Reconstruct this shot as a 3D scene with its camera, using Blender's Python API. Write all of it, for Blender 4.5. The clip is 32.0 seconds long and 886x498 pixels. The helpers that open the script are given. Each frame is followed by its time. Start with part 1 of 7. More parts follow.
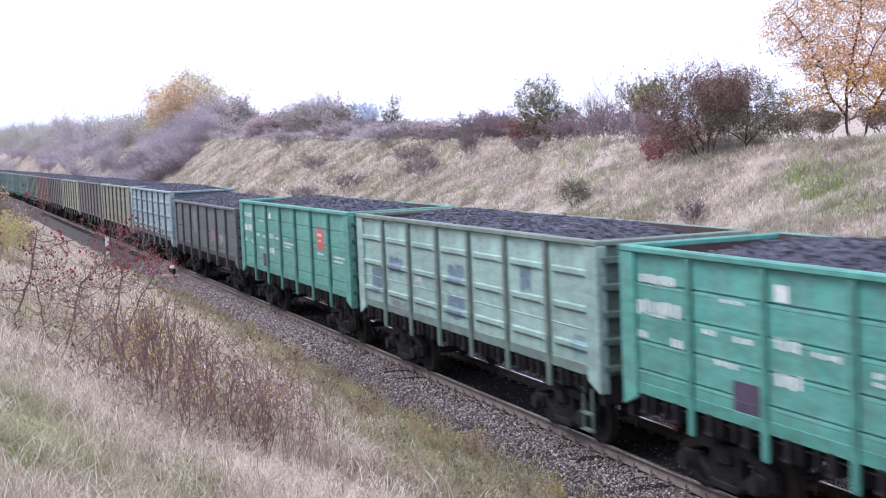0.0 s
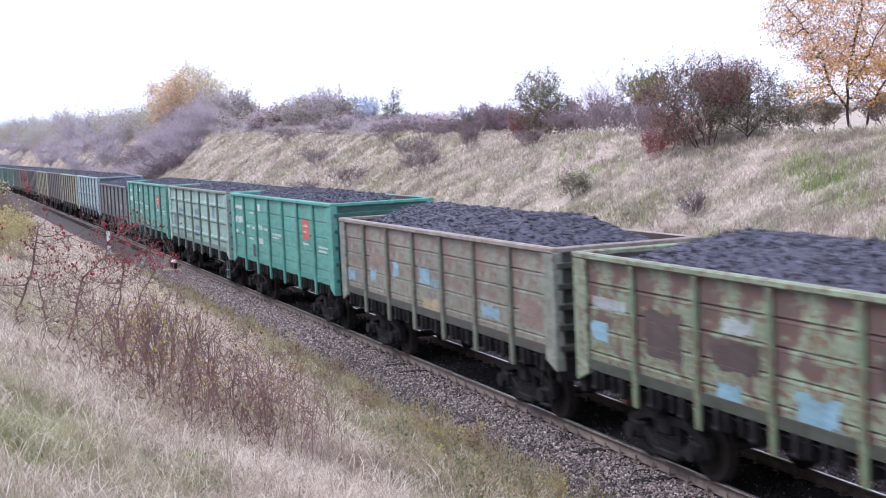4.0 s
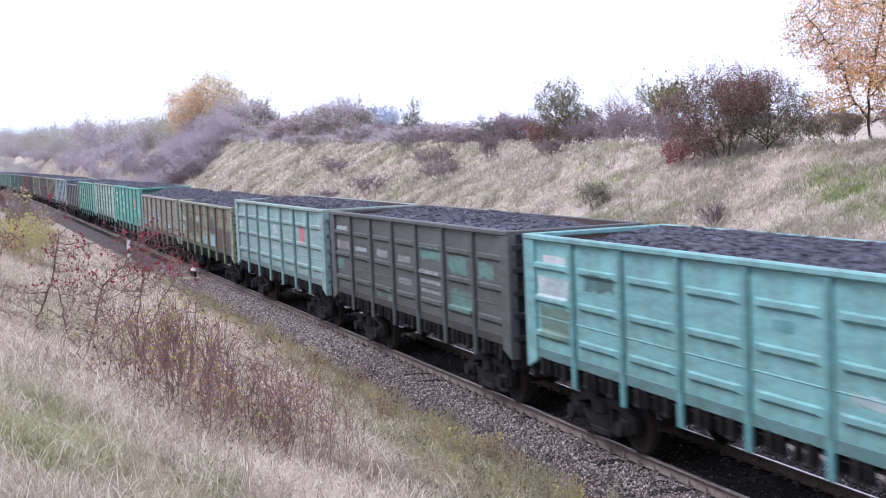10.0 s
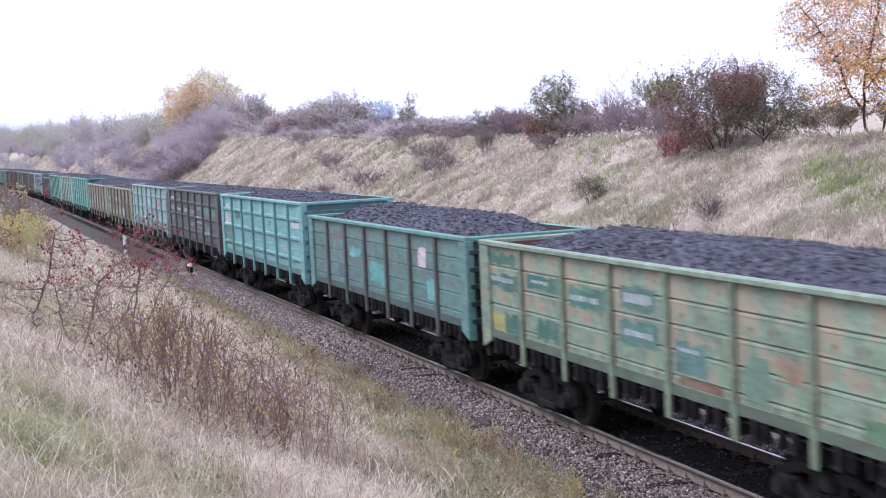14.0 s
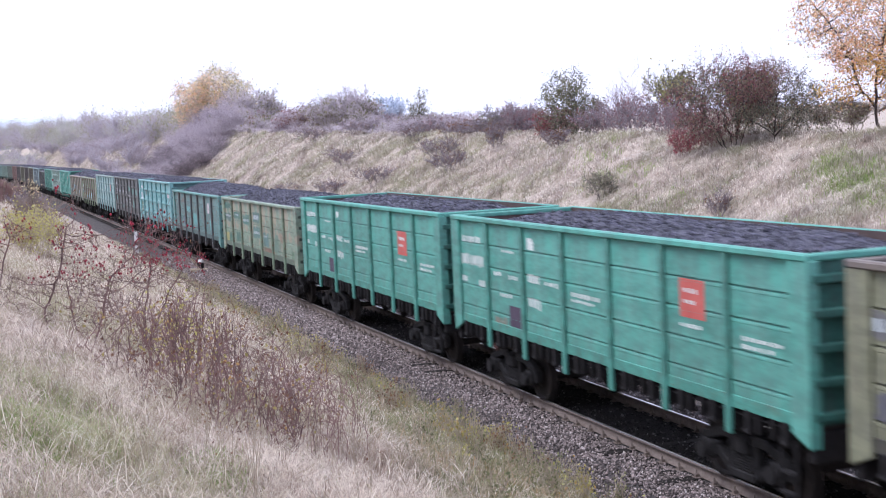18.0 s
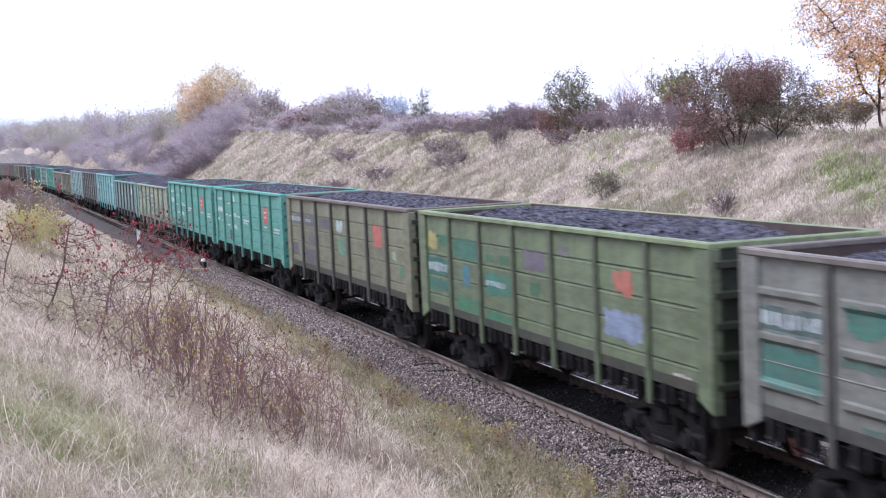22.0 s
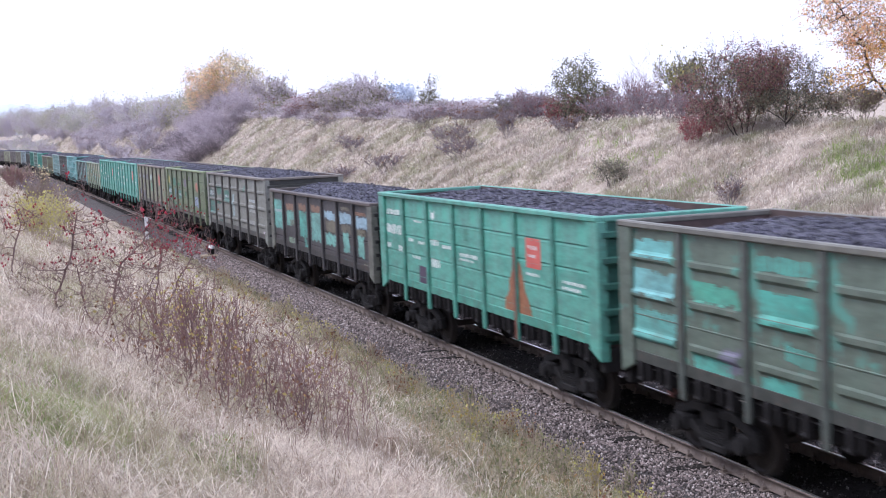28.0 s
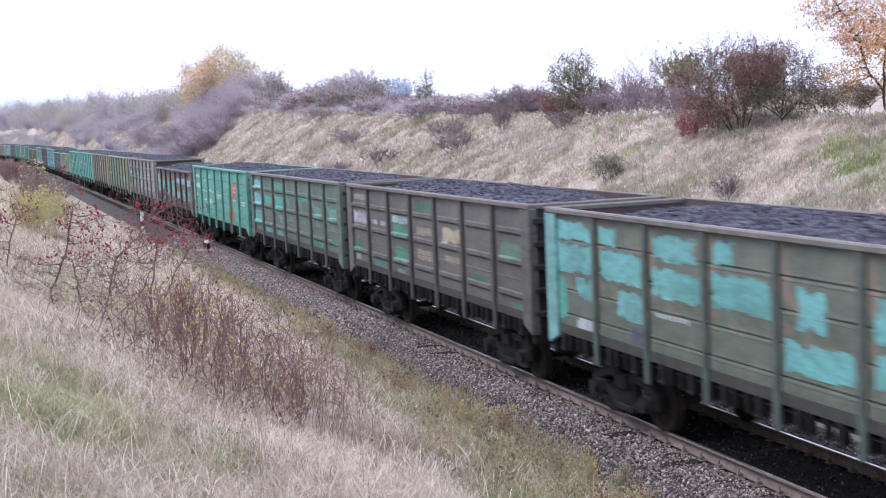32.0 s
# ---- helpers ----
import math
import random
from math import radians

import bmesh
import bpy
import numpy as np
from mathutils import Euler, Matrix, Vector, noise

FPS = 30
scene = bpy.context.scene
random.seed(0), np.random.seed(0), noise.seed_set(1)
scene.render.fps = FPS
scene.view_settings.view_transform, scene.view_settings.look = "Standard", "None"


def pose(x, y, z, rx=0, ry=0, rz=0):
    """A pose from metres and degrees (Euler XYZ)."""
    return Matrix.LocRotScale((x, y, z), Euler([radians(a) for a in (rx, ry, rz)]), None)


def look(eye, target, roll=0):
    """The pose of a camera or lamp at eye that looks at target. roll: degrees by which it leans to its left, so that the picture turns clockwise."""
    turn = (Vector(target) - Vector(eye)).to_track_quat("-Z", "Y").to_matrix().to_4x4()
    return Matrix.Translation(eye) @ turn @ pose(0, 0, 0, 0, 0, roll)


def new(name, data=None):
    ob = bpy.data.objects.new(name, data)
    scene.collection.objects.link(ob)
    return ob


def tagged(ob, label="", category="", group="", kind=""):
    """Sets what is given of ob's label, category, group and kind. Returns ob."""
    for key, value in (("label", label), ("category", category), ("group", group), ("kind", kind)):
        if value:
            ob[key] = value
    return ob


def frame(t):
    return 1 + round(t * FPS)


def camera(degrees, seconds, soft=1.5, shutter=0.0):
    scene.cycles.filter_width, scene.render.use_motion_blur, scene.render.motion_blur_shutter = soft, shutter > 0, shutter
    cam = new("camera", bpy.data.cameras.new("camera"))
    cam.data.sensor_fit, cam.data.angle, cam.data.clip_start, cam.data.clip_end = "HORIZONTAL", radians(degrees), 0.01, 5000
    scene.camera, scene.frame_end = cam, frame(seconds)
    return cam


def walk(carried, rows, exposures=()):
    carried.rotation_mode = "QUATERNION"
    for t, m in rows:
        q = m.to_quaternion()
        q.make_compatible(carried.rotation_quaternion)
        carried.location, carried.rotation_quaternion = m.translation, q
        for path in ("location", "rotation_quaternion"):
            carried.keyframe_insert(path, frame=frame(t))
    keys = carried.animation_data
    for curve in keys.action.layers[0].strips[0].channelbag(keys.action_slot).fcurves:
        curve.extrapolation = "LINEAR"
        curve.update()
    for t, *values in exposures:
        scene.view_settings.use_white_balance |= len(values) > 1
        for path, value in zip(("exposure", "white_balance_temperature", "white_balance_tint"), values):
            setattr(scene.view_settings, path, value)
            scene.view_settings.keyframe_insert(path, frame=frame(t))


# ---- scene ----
# Metres. z = 0 is the top of the rails; +y is the way the train goes; the camera stands on the bank at x = 0, y = 0.
EYE = 5.324
cam = camera(36.64, 32.0, soft=1.0, shutter=0.7)
ROWS = [
    (0.0, pose(0, 0, EYE, 85.457, 2.403, -20.807)),
    (0.5, pose(0, 0, EYE, 85.372, 2.413, -20.769)),
    (1.0, pose(0, 0, EYE, 85.308, 2.423, -20.912)),
    (1.5, pose(0, 0, EYE, 85.263, 2.492, -21.012)),
    (2.0, pose(0, 0, EYE, 85.280, 2.520, -21.038)),
    (2.5, pose(0, 0, EYE, 85.287, 2.631, -21.020)),
    (3.0, pose(0, 0, EYE, 85.154, 2.581, -20.834)),
    (3.5, pose(0, 0, EYE, 85.146, 2.637, -20.868)),
    (5.5, pose(0, 0, EYE, 85.307, 2.513, -20.279)),
    (6.0, pose(0, 0, EYE, 85.223, 2.498, -20.351)),
    (6.5, pose(0, 0, EYE, 85.154, 2.365, -20.276)),
    (7.0, pose(0, 0, EYE, 85.281, 2.123, -20.205)),
    (7.5, pose(0, 0, EYE, 85.374, 2.101, -20.186)),
    (8.0, pose(0, 0, EYE, 85.433, 2.195, -20.041)),
    (8.5, pose(0, 0, EYE, 85.457, 2.178, -20.129)),
    (9.0, pose(0, 0, EYE, 85.495, 2.181, -20.079)),
    (9.5, pose(0, 0, EYE, 85.590, 2.353, -20.006)),
    (10.0, pose(0, 0, EYE, 85.615, 2.437, -19.939)),
    (10.5, pose(0, 0, EYE, 85.460, 2.440, -19.949)),
    (11.0, pose(0, 0, EYE, 85.376, 2.388, -20.131)),
    (11.5, pose(0, 0, EYE, 85.436, 2.491, -20.162)),
    (12.0, pose(0, 0, EYE, 85.443, 2.558, -20.121)),
    (12.5, pose(0, 0, EYE, 85.473, 2.669, -20.186)),
    (13.0, pose(0, 0, EYE, 85.450, 2.648, -20.184)),
    (13.5, pose(0, 0, EYE, 85.360, 2.742, -20.061)),
    (14.0, pose(0, 0, EYE, 85.370, 2.691, -20.114)),
    (14.5, pose(0, 0, EYE, 85.331, 2.658, -20.072)),
    (16.5, pose(0, 0, EYE, 85.429, 2.600, -20.049)),
    (17.0, pose(0, 0, EYE, 85.528, 2.570, -19.830)),
    (17.5, pose(0, 0, EYE, 85.515, 2.589, -19.730)),
    (18.0, pose(0, 0, EYE, 85.222, 2.661, -19.660)),
    (18.5, pose(0, 0, EYE, 84.975, 2.730, -19.565)),
    (19.0, pose(0, 0, EYE, 84.994, 2.819, -19.479)),
    (19.5, pose(0, 0, EYE, 84.938, 2.821, -19.426)),
    (20.0, pose(0, 0, EYE, 84.945, 2.768, -19.482)),
    (20.5, pose(0, 0, EYE, 84.960, 2.682, -19.500)),
    (21.0, pose(0, 0, EYE, 85.068, 2.571, -19.615)),
    (21.5, pose(0, 0, EYE, 85.197, 2.428, -19.636)),
    (22.0, pose(0, 0, EYE, 85.210, 2.598, -19.541)),
    (22.5, pose(0, 0, EYE, 85.258, 2.627, -19.615)),
    (23.0, pose(0, 0, EYE, 85.273, 2.747, -19.624)),
    (23.5, pose(0, 0, EYE, 85.224, 2.692, -19.532)),
    (24.0, pose(0, 0, EYE, 85.050, 2.682, -19.300)),
    (24.5, pose(0, 0, EYE, 85.042, 2.710, -19.337)),
    (25.0, pose(0, 0, EYE, 85.011, 2.618, -19.340)),
    (25.5, pose(0, 0, EYE, 85.033, 2.560, -19.261)),
    (27.5, pose(0, 0, EYE, 84.792, 2.541, -19.184)),
    (28.0, pose(0, 0, EYE, 84.677, 2.538, -19.218)),
    (28.5, pose(0, 0, EYE, 84.755, 2.543, -19.197)),
    (29.0, pose(0, 0, EYE, 84.780, 2.625, -19.223)),
    (29.5, pose(0, 0, EYE, 84.755, 2.553, -19.251)),
    (30.0, pose(0, 0, EYE, 84.722, 2.486, -19.338)),
    (30.5, pose(0, 0, EYE, 84.691, 2.560, -19.407)),
    (31.0, pose(0, 0, EYE, 84.681, 2.581, -19.416)),
    (31.5, pose(0, 0, EYE, 84.636, 2.523, -19.299)),
    (32.0, pose(0, 0, EYE, 84.457, 2.419, -19.382)),
]
walk(cam, ROWS, [(0.0, 0.41, 6020, 12), (32.0, 0.41, 6020, 12)])

TRACK = 11.37          # centre line of the track
PITCH = 13.92          # wagon length over couplers
BODY = 13.12           # wagon body length


def bend(y):
    """How far the line and its cutting swing to the left at y."""
    y = np.asarray(y, float)
    c = np.clip(y, -1e9, 650.0)
    return -1.78e-5 * np.maximum(c - 60.0, 0.0) ** 2 - 4.5e-4 * np.maximum(c - 250.0, 0.0) ** 2 - 0.38 * np.clip(y - 650.0, 0.0, 1500.0)


def track_x(y):
    return TRACK + float(bend(y))


def train_y(t):
    """Front end of the body of wagon 0."""
    return 18.494 + 7.3667 * t + 0.004966 * t * t


# ---- light ----
world = bpy.data.worlds.new("overcast_sky")
scene.world = world
world.use_nodes = True
wn, wl = world.node_tree.nodes, world.node_tree.links
wn.clear()
sky = wn.new("ShaderNodeTexSky")
sky.sky_type, sky.sun_disc = "NISHITA", False
sky.sun_elevation, sky.sun_rotation = radians(59), radians(-100)
sky.air_density, sky.dust_density, sky.ozone_density = 1.0, 6.0, 1.0
dim = wn.new("ShaderNodeVectorMath")
dim.operation = "SCALE"
dim.inputs["Scale"].default_value = 0.10
wl.new(sky.outputs["Color"], dim.inputs[0])
cloud = wn.new("ShaderNodeMix")      # closed cloud cover over the sky
cloud.data_type = "RGBA"
cloud.inputs["Factor"].default_value = 0.86
cloud.inputs["B"].default_value = (0.97, 0.99, 1.24, 1)
wl.new(dim.outputs[0], cloud.inputs["A"])
bg = wn.new("ShaderNodeBackground")
bg.inputs["Strength"].default_value = 1.0
wo = wn.new("ShaderNodeOutputWorld")
wl.new(cloud.outputs["Result"], bg.inputs["Color"])
wl.new(bg.outputs[0], wo.inputs["Surface"])
sun = new("sun", bpy.data.lights.new("sun", "SUN"))
sun.data.energy, sun.data.angle, sun.data.color = 2.2, radians(30), (1.0, 0.98, 0.97)
sun.matrix_world = look((-45, -8, 75), (0, 0, 0))


# ---- materials ----
def nodes_of(name):
    m = bpy.data.materials.new(name)
    m.use_nodes = True
    nt = m.node_tree
    b = nt.nodes["Principled BSDF"]
    return m, nt.nodes, nt.links, b


def noise_node(n, l, scale, detail=4.0, rough=0.55, stretch=None, space="Object"):
    tc = n.new("ShaderNodeTexCoord")
    t = n.new("ShaderNodeTexNoise")
    t.inputs["Scale"].default_value, t.inputs["Detail"].default_value = scale, detail
    t.inputs["Roughness"].default_value = rough
    if stretch:
        mp = n.new("ShaderNodeMapping")
        mp.inputs["Scale"].default_value = stretch
        l.new(tc.outputs[space], mp.inputs["Vector"])
        l.new(mp.outputs[0], t.inputs["Vector"])
    else:
        l.new(tc.outputs[space], t.inputs["Vector"])
    return t.outputs["Fac"]


def ramp(n, l, fac, stops):
    r = n.new("ShaderNodeValToRGB")
    e = r.color_ramp.elements
    while len(e) < len(stops):
        e.new(0.5)
    for el, (p, c) in zip(e, stops):
        el.position = p
        el.color = (*c, 1) if len(c) == 3 else c
    l.new(fac, r.inputs["Fac"])
    return r.outputs["Color"]


def mix(n, l, fac, a, b, blend="MIX"):
    m = n.new("ShaderNodeMix")
    m.data_type, m.blend_type = "RGBA", blend
    for sock, v in (("Factor", fac), ("A", a), ("B", b)):
        if isinstance(v, (int, float)):
            m.inputs[sock].default_value = v
        elif isinstance(v, tuple):
            m.inputs[sock].default_value = (*v, 1)
        else:
            l.new(v, m.inputs[sock])
    return m.outputs["Result"]


def bump(n, l, b, fac, strength, dist=0.02):
    k = n.new("ShaderNodeBump")
    k.inputs["Strength"].default_value, k.inputs["Distance"].default_value = strength, dist
    l.new(fac, k.inputs["Height"])
    l.new(k.outputs[0], b.inputs["Normal"])


BW = ((0, 0, 0), (1, 1, 1))


def step(n, l, fac, lo, hi):
    return ramp(n, l, fac, [(lo, BW[0]), (hi, BW[1])])


def paint(name, base, grime=0.35, rust=0.12, alt=None, alt_amount=0.0, rough=0.55, dusty=None, under=None):
    """Weathered wagon paint: faded in patches, dusty, rubbed through to rust and to an older coat."""
    m, n, l, b = nodes_of(name)
    info = n.new("ShaderNodeObjectInfo")
    big = noise_node(n, l, 0.9, 3)
    fine = noise_node(n, l, 9.0, 6, 0.65)
    streak = noise_node(n, l, 3.0, 4, 0.6, (2.5, 2.5, 0.35))
    light = tuple(min(1.0, c * 1.16 + 0.02) for c in base)
    dark = tuple(c * 0.52 for c in base)
    col = mix(n, l, step(n, l, big, 0.35, 0.68), dark, light)
    mott = noise_node(n, l, 4.5, 7, 0.68, (1.0, 0.6, 1.6))
    col = mix(n, l, 0.6, col, mix(n, l, step(n, l, mott, 0.38, 0.60), dark, light))
    col = mix(n, l, 0.25, col, ramp(n, l, info.outputs["Random"], [(0, dark), (1, light)]))
    if alt:
        fac = step(n, l, noise_node(n, l, 1.7, 5, 0.6), 0.66 - alt_amount, 0.70 - alt_amount)
        col = mix(n, l, fac, col, alt)
    if under:      # a thin coat, rubbed and chalked so that the one below shows
        wear = mix(n, l, 0.5, noise_node(n, l, 3.2, 5, 0.65, (1.0, 0.7, 1.3)), noise_node(n, l, 14.0, 6, 0.7))
        col = mix(n, l, ramp(n, l, wear, [(0.46, (0.0,) * 3), (0.64, (0.45,) * 3)]), col, under)
    blot = noise_node(n, l, 2.4, 8, 0.72, (1.0, 0.8, 1.2))
    stain = tuple(c * 0.45 + 0.03 for c in base)
    col = mix(n, l, mix(n, l, 1.0, step(n, l, blot, 0.54, 0.66), (min(0.9, 0.3 + rust * 4),) * 3, "MULTIPLY"), col, (stain[0] + 0.05 * min(1, rust * 8), stain[1], stain[2] * 0.9))
    mid = 0.5 * (1 - grime)
    col = mix(n, l, mix(n, l, 1.0, step(n, l, streak, 0.38 + mid * 0.3, 0.75), (grime * 1.5,) * 3, "MULTIPLY"), col, (0.10, 0.092, 0.088))
    if dusty is None:
        dusty = 0.40 if max(base) > 0.34 else (0.24 if max(base) > 0.2 else 0.14)
    dust = noise_node(n, l, 2.2, 6, 0.7, (1.0, 1.0, 0.7))
    col = mix(n, l, mix(n, l, 1.0, step(n, l, dust, 0.25, 0.8), (dusty,) * 3, "MULTIPLY"), col, (0.23, 0.22, 0.225))
    col = mix(n, l, step(n, l, fine, 0.72 - rust, 0.80 - rust), col, (0.15, 0.075, 0.05))
    l.new(col, b.inputs["Base Color"])
    b.inputs["Roughness"].default_value = rough
    bump(n, l, b, fine, 0.25, 0.01)
    return m


def simple(name, c1, c2, scale=6.0, rough=0.8, metal=0.0, relief=0.3, detail=5, dist=0.02, gloss=0.4):
    m, n, l, b = nodes_of(name)
    f = noise_node(n, l, scale, detail, 0.6)
    g = noise_node(n, l, scale * 7, 3)
    col = mix(n, l, step(n, l, f, 0.3, 0.7), c1, c2)
    col = mix(n, l, 0.3, col, mix(n, l, step(n, l, g, 0.35, 0.65), c1, c2))
    l.new(col, b.inputs["Base Color"])
    b.inputs["Roughness"].default_value, b.inputs["Metallic"].default_value = rough, metal
    b.inputs["Specular IOR Level"].default_value = gloss
    bump(n, l, b, g, relief, dist)
    return m


def island(name, stops, rough=0.8, spot=None, through_light=0.5):
    """Plants: each leaf or blade takes its own tone; spot = (colour, scale, lo, hi) tints patches of the plant."""
    m, n, l, b = nodes_of(name)
    geo = n.new("ShaderNodeNewGeometry")
    col = ramp(n, l, geo.outputs["Random Per Island"], stops)
    if spot:
        for c, sc, lo, hi in spot:
            col = mix(n, l, step(n, l, noise_node(n, l, sc, 3), lo, hi), col, mix(n, l, 0.75, col, c))
    l.new(col, b.inputs["Base Color"])
    b.inputs["Roughness"].default_value = rough
    b.inputs["Specular IOR Level"].default_value = 0.15
    if through_light:
        tr = n.new("ShaderNodeBsdfTranslucent")
        l.new(col, tr.inputs["Color"])
        ms = n.new("ShaderNodeMixShader")
        ms.inputs["Fac"].default_value = through_light
        l.new(b.outputs[0], ms.inputs[1])
        l.new(tr.outputs[0], ms.inputs[2])
        l.new(ms.outputs[0], n["Material Output"].inputs["Surface"])
    return m


STRAW_FAR = [(0.0, (0.34, 0.285, 0.25)), (0.3, (0.56, 0.49, 0.435)), (0.65, (0.76, 0.68, 0.61)), (1.0, (0.92, 0.85, 0.775))]
STRAW = [(0.0, (0.17, 0.125, 0.10)), (0.3, (0.52, 0.43, 0.36)), (0.65, (0.79, 0.69, 0.595)), (1.0, (0.95, 0.87, 0.78))]


def ground_material():
    m, n, l, b = nodes_of("dry_grass_ground")
    a = noise_node(n, l, 0.35, 5, 0.6)
    f = noise_node(n, l, 6.0, 8, 0.7)
    v = noise_node(n, l, 30.0, 3, 0.6)
    col = mix(n, l, step(n, l, f, 0.3, 0.7), (0.29, 0.235, 0.195), (0.57, 0.49, 0.425))
    col = mix(n, l, step(n, l, a, 0.60, 0.72), col, (0.19, 0.20, 0.085))
    col = mix(n, l, mix(n, l, 1.0, step(n, l, v, 0.35, 0.7), (0.5,) * 3, "MULTIPLY"), col, (0.54, 0.47, 0.41))
    l.new(col, b.inputs["Base Color"])
    b.inputs["Roughness"].default_value = 0.95
    b.inputs["Specular IOR Level"].default_value = 0.1
    bump(n, l, b, f, 0.8, 0.15)
    return m


M_GROUND = ground_material()
M_GRASS = island("dry_grass", STRAW, spot=[((0.36, 0.36, 0.18), 0.55, 0.50, 0.64), ((0.34, 0.25, 0.20), 1.3, 0.52, 0.66), ((0.82, 0.72, 0.62), 0.9, 0.56, 0.70), ((0.26, 0.20, 0.16), 2.8, 0.58, 0.68), ((0.34, 0.33, 0.14), 1.7, 0.60, 0.70), ((0.30, 0.225, 0.175), 5.5, 0.52, 0.60), ((0.95, 0.88, 0.79), 7.0, 0.58, 0.66)])
M_GRASS_FAR = island("dry_grass_far", STRAW_FAR, spot=[((0.34, 0.35, 0.19), 0.30, 0.50, 0.62), ((0.30, 0.235, 0.21), 0.55, 0.50, 0.62), ((0.27, 0.27, 0.18), 0.9, 0.54, 0.64), ((0.40, 0.36, 0.33), 1.6, 0.54, 0.66), ((0.36, 0.295, 0.25), 3.2, 0.52, 0.60), ((0.92, 0.86, 0.79), 3.8, 0.56, 0.64)])
M_GREEN = island("green_grass", [(0, (0.16, 0.23, 0.06)), (0.5, (0.29, 0.39, 0.12)), (1, (0.46, 0.53, 0.24))])
M_TUSSOCK = island("bleached_grass", [(0.0, (0.30, 0.235, 0.185)), (0.3, (0.58, 0.49, 0.41)), (0.7, (0.83, 0.74, 0.63)), (1.0, (0.95, 0.875, 0.77))], spot=[((0.45, 0.44, 0.27), 0.5, 0.5, 0.66), ((0.38, 0.29, 0.23), 5.0, 0.54, 0.62)])
M_SAGE = island("sage_weeds", [(0, (0.14, 0.15, 0.08)), (0.35, (0.25, 0.265, 0.13)), (0.7, (0.37, 0.37, 0.20)), (1, (0.54, 0.50, 0.34))])
M_SLOPEWEED = island("slope_weeds", [(0, (0.26, 0.25, 0.18)), (0.35, (0.40, 0.38, 0.28)), (0.7, (0.52, 0.48, 0.38)), (1, (0.66, 0.60, 0.51))])
M_HEATH = island("verge_weeds", [(0, (0.12, 0.115, 0.065)), (0.3, (0.22, 0.21, 0.115)), (0.6, (0.33, 0.28, 0.18)), (0.85, (0.50, 0.44, 0.35)), (1, (0.44, 0.27, 0.13))], spot=[((0.42, 0.28, 0.16), 0.9, 0.54, 0.66), ((0.20, 0.22, 0.09), 1.1, 0.54, 0.64), ((0.52, 0.45, 0.37), 2.6, 0.56, 0.66)])
M_STONE = island("ballast_stone", [(0, (0.05, 0.042, 0.040)), (0.3, (0.125, 0.103, 0.100)), (0.65, (0.225, 0.188, 0.182)), (0.88, (0.31, 0.25, 0.24)), (1, (0.50, 0.45, 0.44))], 0.9, through_light=0.0)
M_BLACKSTONE = island("sooty_stone", [(0, (0.008, 0.0075, 0.008)), (0.5, (0.032, 0.029, 0.029)), (0.9, (0.085, 0.078, 0.077)), (1, (0.20, 0.185, 0.18))], 0.9, through_light=0.0)
M_BALLAST = simple("ballast_bed", (0.045, 0.04, 0.04), (0.135, 0.118, 0.117), 14.0, 0.95, relief=1.0, dist=0.05)
M_DUST = simple("coal_dust", (0.010, 0.0095, 0.0095), (0.050, 0.046, 0.045), 26.0, 0.95, relief=1.0, dist=0.04, gloss=0.06)
M_SLEEPER = simple("creosoted_wood", (0.009, 0.008, 0.008), (0.030, 0.026, 0.024), 5.0, 0.9, gloss=0.15)
M_RAIL = simple("rusty_rail", (0.13, 0.10, 0.088), (0.25, 0.205, 0.18), 8.0, 0.75, 0.2)
M_SHINE = simple("polished_rail_head", (0.80, 0.81, 0.84), (0.90, 0.91, 0.93), 4.0, 0.34, 1.0, 0.05)
M_IRON = simple("oily_iron", (0.008, 0.0075, 0.008), (0.026, 0.024, 0.025), 6.0, 0.7, gloss=0.15)
M_WHEEL = simple("wheel_steel", (0.012, 0.011, 0.011), (0.04, 0.033, 0.031), 5.0, 0.6, 0.1, gloss=0.2)
M_BOGIE = simple("bogie_casting", (0.007, 0.0068, 0.0075), (0.030, 0.028, 0.029), 5.0, 0.75, gloss=0.18)
M_RUST = simple("rusty_lining", (0.045, 0.032, 0.031), (0.11, 0.078, 0.073), 2.0, 0.85)
M_REDRUST = simple("red_rust_lining", (0.16, 0.04, 0.035), (0.24, 0.07, 0.06), 2.0, 0.85)


def coal_material():
    m, n, l, b = nodes_of("coal")
    geo = n.new("ShaderNodeNewGeometry")
    # the palest blue steps of both ramps stand in for glints on the lumps
    lump = ramp(n, l, geo.outputs["Random Per Island"], [(0.0, (0.006, 0.006, 0.010)), (0.4, (0.020, 0.020, 0.032)), (0.75, (0.070, 0.068, 0.105)), (1.0, (0.26, 0.255, 0.36))])
    fine = noise_node(n, l, 24.0, 5, 0.7)
    col = mix(n, l, 0.5, lump, ramp(n, l, fine, [(0.35, (0.004, 0.004, 0.007)), (0.5, (0.022, 0.022, 0.035)), (0.66, (0.18, 0.175, 0.25))]))
    l.new(col, b.inputs["Base Color"])
    b.inputs["Roughness"].default_value = 0.42
    bump(n, l, b, fine, 0.6, 0.03)
    return m


